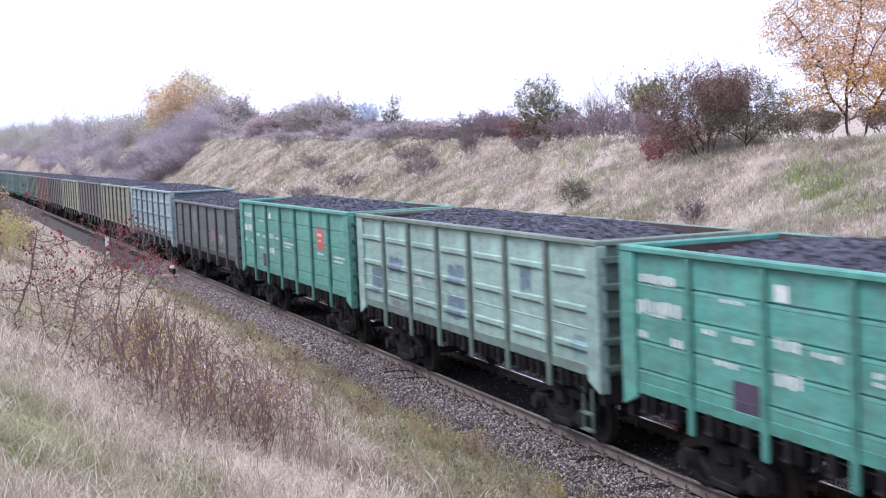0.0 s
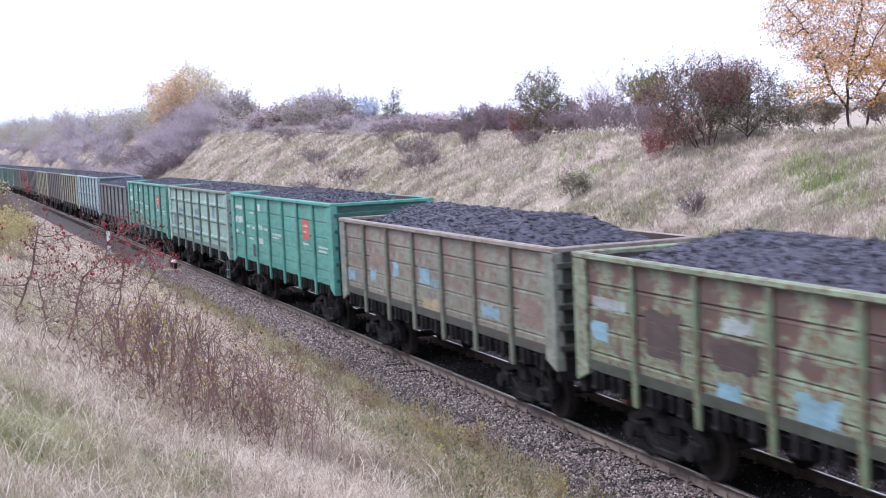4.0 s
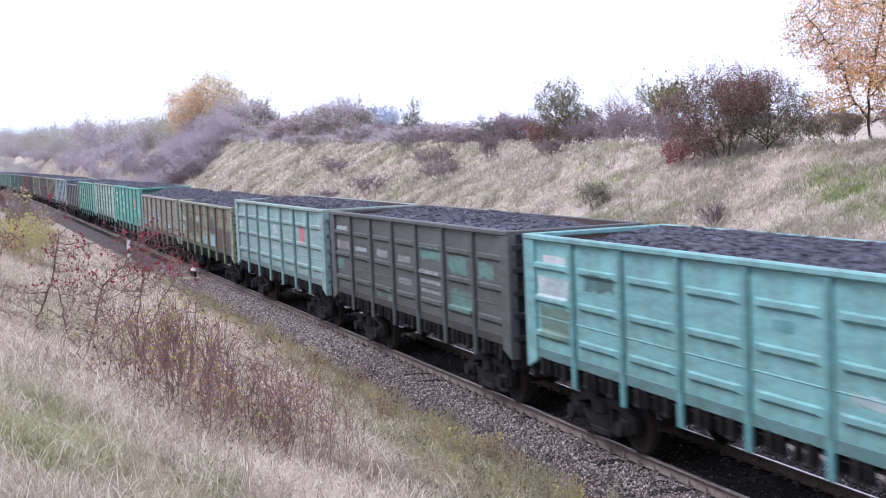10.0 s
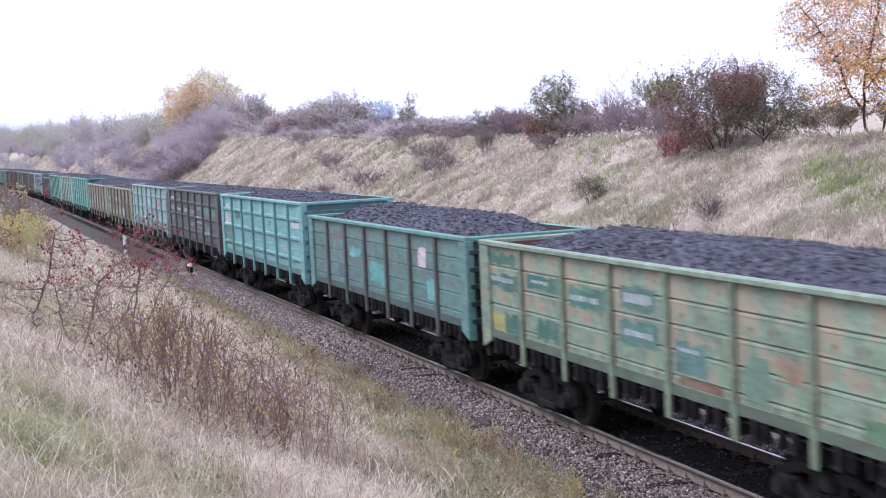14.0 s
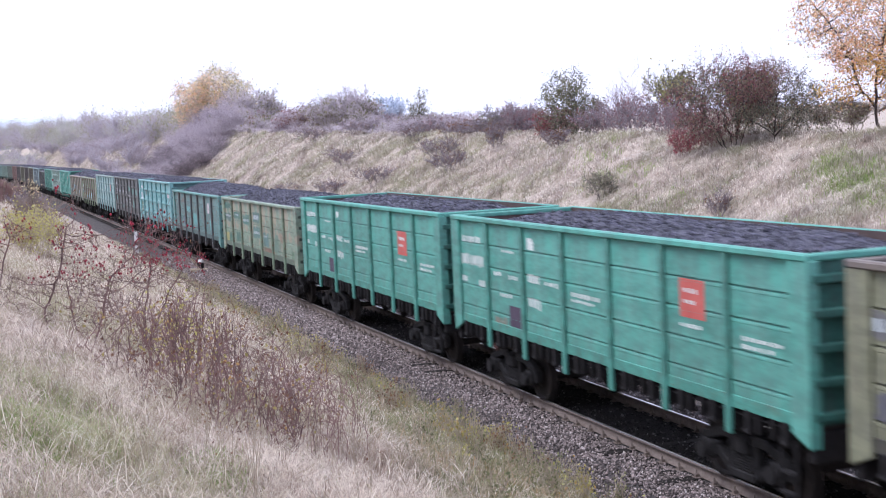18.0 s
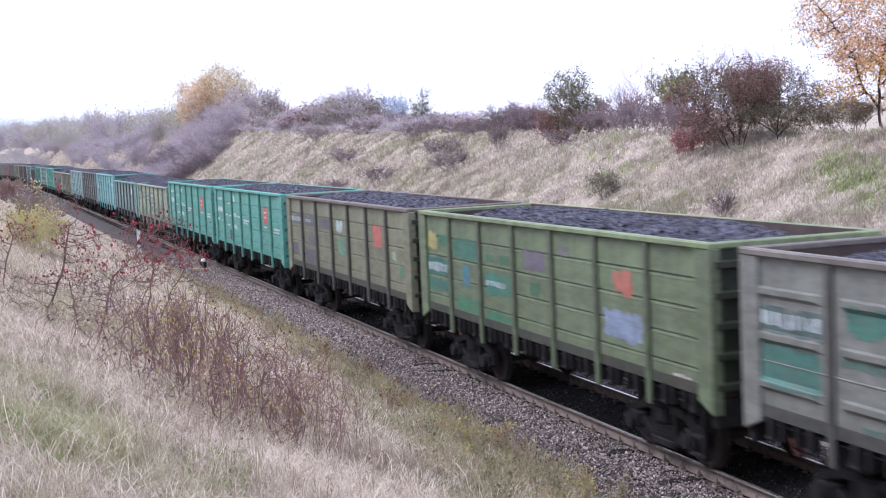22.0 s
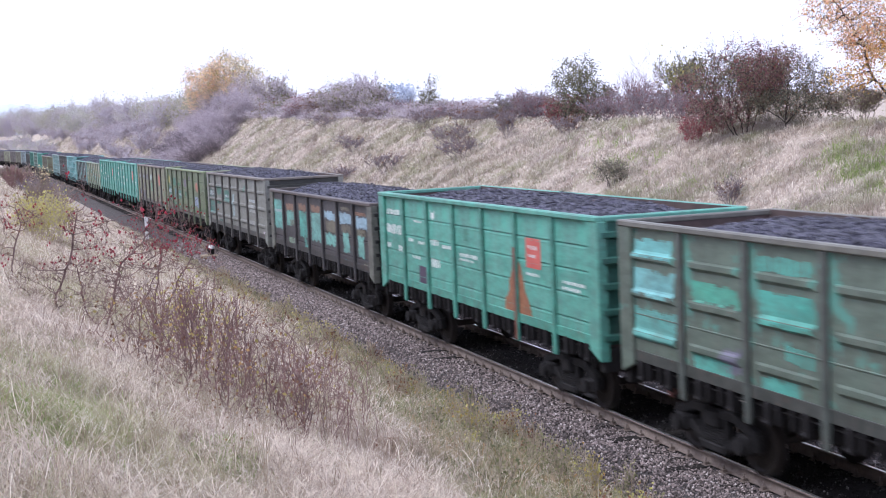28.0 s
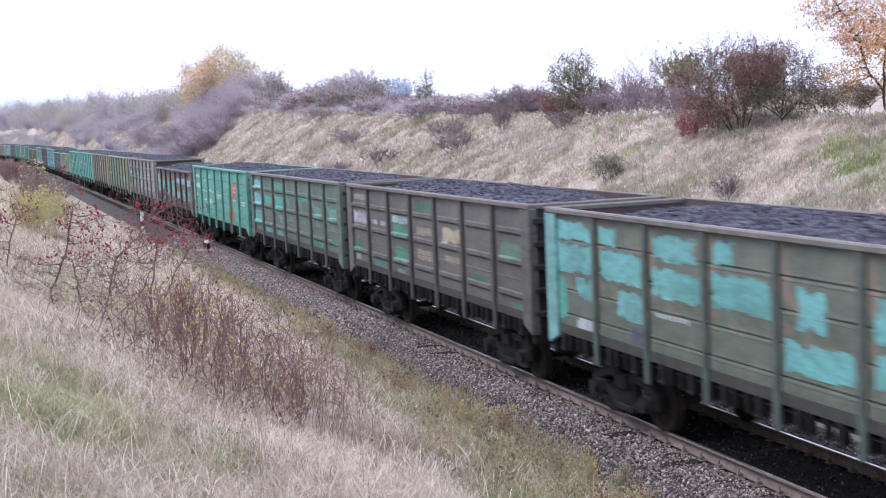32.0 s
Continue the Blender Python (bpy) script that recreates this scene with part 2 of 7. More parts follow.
M_COAL = coal_material()
M_WHITE = simple("faded_white_lettering", (0.36, 0.42, 0.40), (0.76, 0.78, 0.75), 9.0, 0.7, relief=0.05)
M_RED = simple("red_emblem_paint", (0.42, 0.085, 0.075), (0.56, 0.15, 0.125), 3.0, 0.6, relief=0.05)
M_PLATE = simple("dark_plate", (0.05, 0.035, 0.06), (0.10, 0.075, 0.11), 3.0, 0.7, relief=0.05)
M_BARK = simple("grey_bark", (0.07, 0.058, 0.055), (0.18, 0.15, 0.145), 8.0, 0.9)
M_DARKBARK = simple("dark_wet_bark", (0.045, 0.037, 0.036), (0.11, 0.09, 0.085), 8.0, 0.9, gloss=0.15)
M_TWIG = simple("brown_twigs", (0.17, 0.13, 0.11), (0.34, 0.27, 0.235), 8.0, 0.9)
M_REDBARK = simple("red_brown_twigs", (0.15, 0.085, 0.08), (0.33, 0.20, 0.185), 5.0, 0.85)
# mauve twigs of the farther crest, lightened in colour for the haze
M_MAUVE = simple("hazed_mauve_twigs", (0.42, 0.365, 0.40), (0.62, 0.555, 0.60), 2.0, 0.9)
M_GREYTWIG = simple("grey_twigs", (0.17, 0.14, 0.155), (0.33, 0.285, 0.31), 2.0, 0.9)
M_DARKTWIG = simple("dark_red_twigs", (0.085, 0.052, 0.05), (0.28, 0.18, 0.165), 3.0, 0.85)
M_TAN = simple("dry_stalk", (0.30, 0.24, 0.17), (0.52, 0.44, 0.34), 5.0, 0.9)
L_RED = island("wine_red_leaves", [(0, (0.19, 0.085, 0.095)), (0.5, (0.32, 0.16, 0.17)), (0.85, (0.40, 0.23, 0.22)), (1, (0.29, 0.26, 0.18))])
# mauve leaves added to fill dark twig gaps, softening them as haze does
L_MAUVE = island("mauve_fill_leaves", [(0, (0.36, 0.295, 0.32)), (0.6, (0.47, 0.40, 0.43)), (1, (0.56, 0.49, 0.50))])
L_WINE = island("crimson_leaves", [(0, (0.30, 0.05, 0.08)), (1, (0.45, 0.12, 0.14))])
L_PEACH = island("peach_leaves", [(0, (0.86, 0.53, 0.36)), (0.6, (0.92, 0.66, 0.46)), (1, (0.90, 0.75, 0.55))], through_light=0.6)
L_DKGREEN = island("dull_green_leaves", [(0, (0.14, 0.145, 0.11)), (0.5, (0.24, 0.24, 0.175)), (1, (0.34, 0.285, 0.225))])
L_ORANGE = island("orange_leaves", [(0, (0.68, 0.31, 0.14)), (0.45, (0.88, 0.50, 0.26)), (0.8, (0.90, 0.63, 0.38)), (1, (0.74, 0.66, 0.36))], through_light=0.6)
L_AMBER = island("amber_leaves", [(0, (0.62, 0.33, 0.07)), (0.5, (0.80, 0.50, 0.12)), (1, (0.84, 0.62, 0.22))], through_light=0.6)
L_GOLD = island("gold_leaves", [(0, (0.80, 0.58, 0.34)), (0.5, (0.90, 0.74, 0.48)), (1, (0.80, 0.77, 0.50))], through_light=0.6)
L_YELLOW = island("yellow_green_leaves", [(0, (0.40, 0.37, 0.11)), (0.6, (0.60, 0.54, 0.20)), (1, (0.50, 0.48, 0.22))])
L_OCHRE = island("ochre_leaves", [(0, (0.30, 0.25, 0.09)), (0.6, (0.46, 0.38, 0.15)), (1, (0.50, 0.30, 0.13))])
L_OLIVE = island("olive_leaves", [(0, (0.15, 0.16, 0.085)), (0.5, (0.26, 0.26, 0.14)), (1, (0.40, 0.36, 0.21))])
L_PALE = island("pale_olive_leaves", [(0, (0.28, 0.29, 0.19)), (0.5, (0.40, 0.39, 0.27)), (1, (0.54, 0.49, 0.35))])
L_BROWN = island("russet_leaves", [(0, (0.14, 0.07, 0.05)), (0.5, (0.25, 0.13, 0.085)), (1, (0.34, 0.21, 0.12))])
L_HIP = island("rose_hips", [(0, (0.16, 0.014, 0.024)), (1, (0.40, 0.045, 0.075))], 0.4, through_light=0.0)
M_POST = simple("white_post_paint", (0.55, 0.55, 0.55), (0.80, 0.80, 0.79), 8.0, 0.7)
# wooded hills and far trees, their colour blended with blue distance haze
M_HAZE = simple("haze_blue_forest", (0.46, 0.52, 0.63), (0.53, 0.58, 0.68), 0.01, 1.0, relief=0.0)
# far twigs and leaves, with the lilac paleness of haze mixed into the colour
M_FARTWIG = simple("hazed_lilac_twigs", (0.42, 0.385, 0.435), (0.58, 0.535, 0.59), 2.0, 0.9)
L_FAR = island("hazed_autumn_leaves", [(0, (0.40, 0.43, 0.34)), (0.5, (0.50, 0.52, 0.42)), (1, (0.60, 0.55, 0.48))])


# ---- mesh helpers ----
def mesh_np(name, verts, faces, mat, smooth=False):
    """A mesh from arrays of verts (N, 3) and faces (M, 3 or 4)."""
    me = bpy.data.meshes.new(name)
    verts, faces = np.asarray(verts, np.float32), np.asarray(faces, np.int32)
    k = faces.shape[1]
    me.vertices.add(len(verts))
    me.vertices.foreach_set("co", verts.ravel())
    me.loops.add(faces.size)
    me.loops.foreach_set("vertex_index", faces.ravel())
    me.polygons.add(len(faces))
    me.polygons.foreach_set("loop_start", np.arange(0, faces.size, k, dtype=np.int32))
    if smooth:
        me.polygons.foreach_set("use_smooth", np.ones(len(faces), bool))
    me.update(calc_edges=True)
    me.materials.append(mat)
    return me


def mesh_bm(name, bm, mat):
    me = bpy.data.meshes.new(name)
    bm.normal_update()
    bm.to_mesh(me)
    bm.free()
    me.materials.append(mat)
    return me


def box(bm, x0, x1, y0, y1, z0, z1, bevel=0.0):
    r = bmesh.ops.create_cube(bm, size=1.0)
    for v in r["verts"]:
        v.co = Vector(((x0 + x1) / 2 + v.co.x * (x1 - x0), (y0 + y1) / 2 + v.co.y * (y1 - y0), (z0 + z1) / 2 + v.co.z * (z1 - z0)))
    if bevel:
        ed = list({e for v in r["verts"] for e in v.link_edges})
        bmesh.ops.bevel(bm, geom=ed, offset=bevel, segments=1, affect="EDGES")
    return r["verts"]


def cyl(bm, r, depth, m, seg=20, r2=None):
    bmesh.ops.create_cone(bm, cap_ends=True, segments=seg, radius1=r, radius2=r if r2 is None else r2, depth=depth, matrix=m)


def child(name, mesh, parent, m=None, label="", mat=None):
    """A part: one mesh object under a thing or a part."""
    ob = new(name, mesh)
    ob.parent = parent
    if m is not None:
        ob.matrix_basis = m
    if mat is not None:
        ob.material_slots[0].link = "OBJECT"
        ob.material_slots[0].material = mat
    if label:
        ob["label"] = label
    return ob


def part(name, bm, material, parent, label=""):
    return child(name, mesh_bm(name, bm, material), parent, None, label)


def smoothstep(a, b, x):
    t = np.clip((np.asarray(x, float) - a) / (b - a), 0, 1)
    return t * t * (3 - 2 * t)


def wobble(x, y, s, seed=0.0):
    """Cheap smooth noise in -1..1 for arrays."""
    return (np.sin(x * s * 1.3 + y * s * 0.7 + seed) + np.sin(x * s * -0.6 + y * s * 1.7 + seed * 2.1 + 1.3) + np.sin(x * s * 2.3 + y * s * 2.1 + seed * 0.7)) / 3


# ---- ground ----
def crest_z(y):
    return np.interp(y, [-60, 20, 40, 55, 90, 150, 260, 400], [4.6, 4.6, 4.75, 5.05, 5.7, 6.9, 7.3, 7.6])


def crest_x(y):
    return 26.0 + 1.2 * np.sin(np.asarray(y) * 0.045 + 0.6)


def ground_z(x, y):
    x, y = np.asarray(x, float), np.asarray(y, float)
    u = x - bend(y)
    near = np.interp(u, [-60, -9, -4.5, 0, 4.0, 7.6, 8.6, 9.5], [6.2, 6.0, 5.4, 3.70, 1.85, 0.12, -0.42, -0.62])
    near = near + (0.10 * wobble(x, y, 0.9) + 0.06 * wobble(x, y, 2.4, 5.0)) * smoothstep(8.6, 6.0, u)
    cx, cz = crest_x(y), crest_z(y)
    f = np.clip((u - 15.4) / (cx - 15.4), 0, 1.0)
    prof = np.interp(f, [0, 0.10, 0.5, 0.85, 1.0], [0, 0.06, 0.50, 0.88, 1.0])
    far = -0.62 + (cz + 0.62) * prof + np.clip(u - cx, 0, 14) * -0.035 + np.clip(u - cx - 14, 0, 90) * 0.0135
    far = far + (0.20 * wobble(x, y, 0.38, 2.0) + 0.15 * wobble(x, y, 1.1, 4.0)) * smoothstep(15.4, 19.0, u) * smoothstep(7.0, 1.5, u - cx)
    z = np.where(u < 11.4, near, far)
    return z


def build_ground():
    xs = np.unique(np.concatenate([[-3000, -1500, -700, -300, -180], np.arange(-130, -30, 3.0), np.arange(-30, 9, 0.5), np.arange(9, 15, 1.0), np.arange(15, 34, 0.5), np.arange(34, 60, 3), [70, 90, 120, 170, 240, 350, 500, 700, 1000, 1400, 1900, 2500, 3200]]))
    ys = np.unique(np.concatenate([[-3000, -1500, -700, -300, -150, -80, -40, -20], np.arange(-10, 130, 0.6), np.arange(130, 660, 4), [680, 720, 850, 1000, 1200, 1400, 1700, 2000, 2400, 3000, 3600]]))
    X, Y = np.meshgrid(xs, ys, indexing="ij")
    Z = ground_z(X, Y)
    V = np.stack([X, Y, Z], -1).reshape(-1, 3)
    a = np.arange(len(xs) * len(ys)).reshape(len(xs), len(ys))
    F = np.stack([a[:-1, :-1], a[1:, :-1], a[1:, 1:], a[:-1, 1:]], -1).reshape(-1, 4)
    ob = new("ground", mesh_np("ground", V, F, M_GROUND, True))
    tagged(ob, "grassy railway cutting with dry straw-coloured slopes", "ground", kind="structure")


build_ground()


# ---- the railway track ----
LONG = (26, 30, 47, 49, 74, 97)      # sleepers whose ends stick out of the ballast


def build_track():
    track = tagged(new("railway_track"), "single broad-gauge track with rusty rails on dark sleepers", "track", kind="structure")
    ys = np.concatenate([[-320], np.arange(-60, 640, 6.0)])
    cx = np.array([track_x(y) for y in ys])
    prof = [(-0.066, -0.18), (0.066, -0.18), (0.066, -0.168), (0.012, -0.145), (0.012, -0.045), (0.036, -0.035), (0.036, -0.004), (-0.036, -0.004), (-0.036, -0.035), (-0.012, -0.045), (-0.012, -0.145), (-0.066, -0.168)]
    for side in (-0.797, 0.797):
        V = np.array([[c + side + px, y, pz] for c, y in zip(cx, ys) for px, pz in prof])
        k = len(prof)
        F = [(i * k + j, i * k + (j + 1) % k, (i + 1) * k + (j + 1) % k, (i + 1) * k + j) for i in range(len(ys) - 1) for j in range(k)]
        rail = child("rail", mesh_np("rail", V, F, M_RAIL), track)
        head = [(-0.026, -0.004), (0.026, -0.004), (0.026, -0.0015), (0.022, 0.0), (-0.022, 0.0), (-0.026, -0.0015)]
        V = np.array([[c + side + px, y, pz] for c, y in zip(cx, ys) for px, pz in head])
        k = len(head)
        F = [(i * k + j, i * k + (j + 1) % k, (i + 1) * k + (j + 1) % k, (i + 1) * k + j) for i in range(len(ys) - 1) for j in range(k)]
        child("running_surface", mesh_np("running_surface", V, F, M_SHINE), rail, None, "polished steel head of the rail")
    bm = bmesh.new()
    box(bm, -1.375, 1.375, -0.125, 0.125, -0.36, -0.185, 0.012)
    sl = mesh_bm("sleeper", bm, M_SLEEPER)
    bm = bmesh.new()
    box(bm, -0.17, 0.17, -0.075, 0.075, -0.185, -0.165, 0.004)
    for sx in (-0.115, 0.115):
        box(bm, sx - 0.04, sx + 0.04, -0.035, 0.035, -0.17, -0.115, 0.008)
        cyl(bm, 0.016, 0.07, pose(sx * 1.05, 0, -0.09), 6)
    plate = mesh_bm("tie_plate", bm, M_RAIL)
    rng = random.Random(3)
    for i in range(252):
        y = 4.0 + i * 0.545
        out = -0.11 - 0.06 * rng.random() if i in LONG else rng.uniform(-0.05, 0.05)
        s = child("sleeper", sl, track, pose(track_x(y) + out, y, 0.012 if i in LONG else rng.uniform(-0.015, 0.0), 0, 0, rng.uniform(-1, 1)))
        if i < 110:
            for sx in (-0.797, 0.797):
                child("tie_plate", plate, s, pose(sx - (s.location.x - track_x(y)), 0, -s.location.z))


def ballast_z(u):
    """u: distance from the centre line."""
    return np.interp(np.abs(u), [0, 1.0, 1.75, 3.05, 3.5], [-0.215, -0.205, -0.20, -0.64, -0.9])


def build_ballast():
    us = np.linspace(-3.4, 3.4, 41)
    ys = np.concatenate([[-320, -100], np.arange(-10, 130, 0.5), np.arange(130, 640, 6)])
    U, Y = np.meshgrid(us, ys, indexing="ij")
    X = U + np.array([track_x(y) for y in ys])[None, :]
    Z = ballast_z(U) + 0.02 * wobble(X, Y, 6.0)
    a = np.arange(U.size).reshape(U.shape)
    F = np.stack([a[:-1, :-1], a[1:, :-1], a[1:, 1:], a[:-1, 1:]], -1).reshape(-1, 4)
    bed = new("ballast_bed", mesh_np("ballast_bed", np.stack([X, Y, Z], -1).reshape(-1, 3), F, M_BALLAST))
    tagged(bed, "crushed grey stone ballast bed under the track", "ballast", kind="structure")
    us = np.linspace(-0.74, 0.74, 9)
    ys = np.concatenate([[-320, -100], np.arange(-10, 130, 1.0), np.arange(130, 640, 6)])
    U, Y = np.meshgrid(us, ys, indexing="ij")
    X = U + np.array([track_x(y) for y in ys])[None, :]
    a = np.arange(U.size).reshape(U.shape)
    F = np.stack([a[:-1, :-1], a[1:, :-1], a[1:, 1:], a[:-1, 1:]], -1).reshape(-1, 4)
    dust = new("coal_dust_bed", mesh_np("coal_dust_bed", np.stack([X, Y, -0.176 + 0.008 * wobble(X, Y, 5.0)], -1).reshape(-1, 3), F, M_DUST))
    tagged(dust, "spilt coal dust blackening the ballast between the rails", "coal dust", kind="structure")
    # loose stones on the shoulders, and sooty ones between the rails
    scatter_stones("ballast_stones", 95000, 5, M_STONE, "loose grey and pinkish crushed ballast stones", False)
    scatter_stones("sooty_stones", 16000, 6, M_BLACKSTONE, "coal-blackened stones between the rails", True)


def scatter_stones(name, n, seed, mat, label, inside):
    rng = np.random.default_rng(seed)
    y = 9.0 + 62.0 * rng.random(n) ** 1.5
    r = rng.uniform(0.014, 0.034, n) * np.where(y > 35, 1.4, 1.0)
    if inside:
        u = rng.uniform(-0.70, 0.70, n)
        gap = np.abs((y - 4.0 + 0.2725) % 0.545 - 0.2725) > 0.15      # fewer on the sleepers
        keep = gap | (rng.random(n) < 0.25)
        u, y, r = u[keep], y[keep], r[keep] * 0.9
        n = len(u)
        z = np.full(n, -0.176)
    else:
        u = np.where(rng.random(n) < 0.82, -rng.uniform(0.9, 3.1, n), rng.uniform(0.95, 2.6, n))
        z = ballast_z(u)
    c = np.stack([u + TRACK, y, z + r * 0.45], -1)
    octa = np.array([[1, 0, 0], [-1, 0, 0], [0, 1, 0], [0, -1, 0], [0, 0, 1], [0, 0, -1]], float)
    faces = np.array([[0, 2, 4], [2, 1, 4], [1, 3, 4], [3, 0, 4], [2, 0, 5], [1, 2, 5], [3, 1, 5], [0, 3, 5]])
    q, _ = np.linalg.qr(rng.normal(size=(n, 3, 3)))
    P = octa[None] * rng.uniform(0.65, 1.3, (n, 6, 1))
    P = np.einsum("nij,nkj->nki", q, P * rng.uniform(0.7, 1.15, (n, 1, 3))) * r[:, None, None] + c[:, None]
    F = (faces[None] + (np.arange(n) * 6)[:, None, None]).reshape(-1, 3)
    tagged(new(name, mesh_np(name, P.reshape(-1, 3), F, mat)), label, "stones", kind="stuff")


build_track()
build_ballast()


# ---- the coal wagons ----
SILL, PANELS = 1.40, 7            # foot of the side wall
MARK_FOOT = 1.27                  # ribs and marks are counted from the rim down to here
PW = (BODY - 0.30) / PANELS
WALL = 1.415                    # outer face of the side wall


def panel_mesh(style, top):
    """One side panel, face towards -x, between two stakes."""
    h = PW / 2 - 0.005
    H = top - 0.12 - MARK_FOOT
    zt = top - 0.12
    half, taper = h * 0.80, 0.09
    ycol = [-h, -half, -half + taper, half - taper, half, h]
    prof = [(SILL - 0.02, 0.0, 0), (SILL - 0.015, 0.015, 0), (SILL + 0.10, 0.015, 0), (SILL + 0.115, 0.0, 0)]     # height, depth, whether the ends taper
    if style == "ribbed":
        for v in (0.76, 0.62, 0.47, 0.20):
            z = zt - v * H
            if v == 0.62:
                prof += [(z - 0.014, 0.0, 0), (z - 0.006, 0.010, 0), (z + 0.006, 0.010, 0), (z + 0.014, 0.0, 0)]
            else:
                prof += [(z - 0.085, 0.0, 1), (z - 0.03, 0.055, 1), (z + 0.045, 0.055, 1), (z + 0.068, 0.0, 1)]
    else:
        for v in ((0.79, 0.59, 0.39, 0.19) if style == "lined" else (0.78, 0.5)):
            z = zt - v * H
            prof += [(z - 0.078, 0.0, 0), (z - 0.068, 0.004, 0), (z - 0.058, 0.004, 0), (z - 0.030, 0.0, 0), (z - 0.016, -0.028, 0), (z + 0.008, -0.034, 0), (z + 0.010, 0.003, 0), (z + 0.05, 0.0, 0)]
    prof.append((top - 0.02, 0.0, 0))
    bm = bmesh.new()
    grid = []
    for z, deep, tp in prof:
        grid.append([bm.verts.new((-WALL - (deep if (not tp or i in (2, 3)) else 0.0), y, z)) for i, y in enumerate(ycol)])
    back = [[bm.verts.new((-WALL + 0.05, y, z)) for y in (-h, h)] for z in (prof[0][0], prof[-1][0])]
    for r0, r1 in zip(grid, grid[1:]):
        for i in range(5):
            bm.faces.new((r0[i], r0[i + 1], r1[i + 1], r1[i]))
    bm.faces.new((back[0][1], back[0][0], back[1][0], back[1][1]))
    bm.faces.new([*grid[0][::-1], back[0][0], back[0][1]])
    bm.faces.new([*grid[-1], back[1][1], back[1][0]])
    bm.faces.new([*[r[0] for r in grid], back[1][0], back[0][0]])
    bm.faces.new([*[r[-1] for r in grid[::-1]], back[0][1], back[1][1]])
    bmesh.ops.recalc_face_normals(bm, faces=bm.faces)
    return bm


def wagon_kit(top):
    """Meshes that wagons of one height share."""
    k = {}
    for style in ("ribbed", "lined", "plain"):
        k[style] = mesh_bm("side_panel", panel_mesh(style, top), M_IRON)
    bm = bmesh.new()      # stake, hat-shaped, tapering at the foot
    for v in box(bm, -1.492, -WALL + 0.001, -0.065, 0.065, 0.97, top - 0.10, 0.018):
        if v.is_valid and v.co.z < 1.2:
            v.co.x = -1.47
    k["stake"] = mesh_bm("stake", bm, M_IRON)
    bm = bmesh.new()      # corner post: a broad plate wrapped round the corner, reaching below the sill
    box(bm, -1.485, -WALL + 0.001, -0.27, 0.15, 1.12, top - 0.09, 0.012)
    box(bm, -1.485, -1.30, 0.11, 0.16, 1.12, top - 0.09, 0.012)
    for v in bm.verts:
        if v.co.z < 1.3 and v.co.y < -0.2:
            v.co.z += 0.16
    k["corner"] = mesh_bm("corner_post", bm, M_IRON)
    bm = bmesh.new()      # side sill under the panels
    box(bm, -WALL - 0.021, -WALL + 0.04, -BODY / 2 + 0.16, BODY / 2 - 0.16, SILL - 0.05, SILL + 0.13, 0.006)
    k["sill"] = mesh_bm("side_sill", bm, M_IRON)
    bm = bmesh.new()
    box(bm, -1.505, -1.36, -BODY / 2, BODY / 2, top - 0.105, top, 0.022)
    k["rail"] = mesh_bm("top_rail", bm, M_IRON)
    bm = bmesh.new()
    box(bm, -1.358, 1.358, -0.08, 0.06, top - 0.105, top - 0.002, 0.022)
    k["endrail"] = mesh_bm("end_rail", bm, M_IRON)
    bm = bmesh.new()      # end wall with five stiffening ribs, pressed in one sheet
    prof = [(0.0, SILL)]
    for i in range(5):
        z = SILL + 0.12 + i * (top - 0.45 - SILL) / 4
        prof += [(0.0, z - 0.065), (0.085, z - 0.045), (0.085, z + 0.045), (0.0, z + 0.065)]
    prof += [(0.0, top - 0.10), (-0.05, top - 0.10), (-0.05, SILL)]
    l = [bm.verts.new((-1.40, y, z)) for y, z in prof]
    r = [bm.verts.new((1.40, y, z)) for y, z in prof]
    for i in range(len(prof)):
        bm.faces.new((l[i], r[i], r[(i + 1) % len(prof)], l[(i + 1) % len(prof)]))
    bm.faces.new(l)
    bm.faces.new(r[::-1])
    bmesh.ops.recalc_face_normals(bm, faces=bm.faces)
    k["end"] = mesh_bm("end_wall", bm, M_IRON)
    bm = bmesh.new()
    box(bm, 1.354, 1.366, -BODY / 2 + 0.1, BODY / 2 - 0.1, SILL, top - 0.012)
    k["lining"] = mesh_bm("side_lining", bm, M_RUST)
    bm = bmesh.new()
    box(bm, -1.35, 1.35, -0.006, 0.006, SILL, top - 0.012)
    k["endlining"] = mesh_bm("end_lining", bm, M_RUST)
    bm = bmesh.new()
    box(bm, -1.37, 1.37, -BODY / 2 + 0.08, BODY / 2 - 0.08, SILL - 0.05, SILL + 0.02)
    k["floor"] = mesh_bm("floor_plate", bm, M_RUST)
    return k


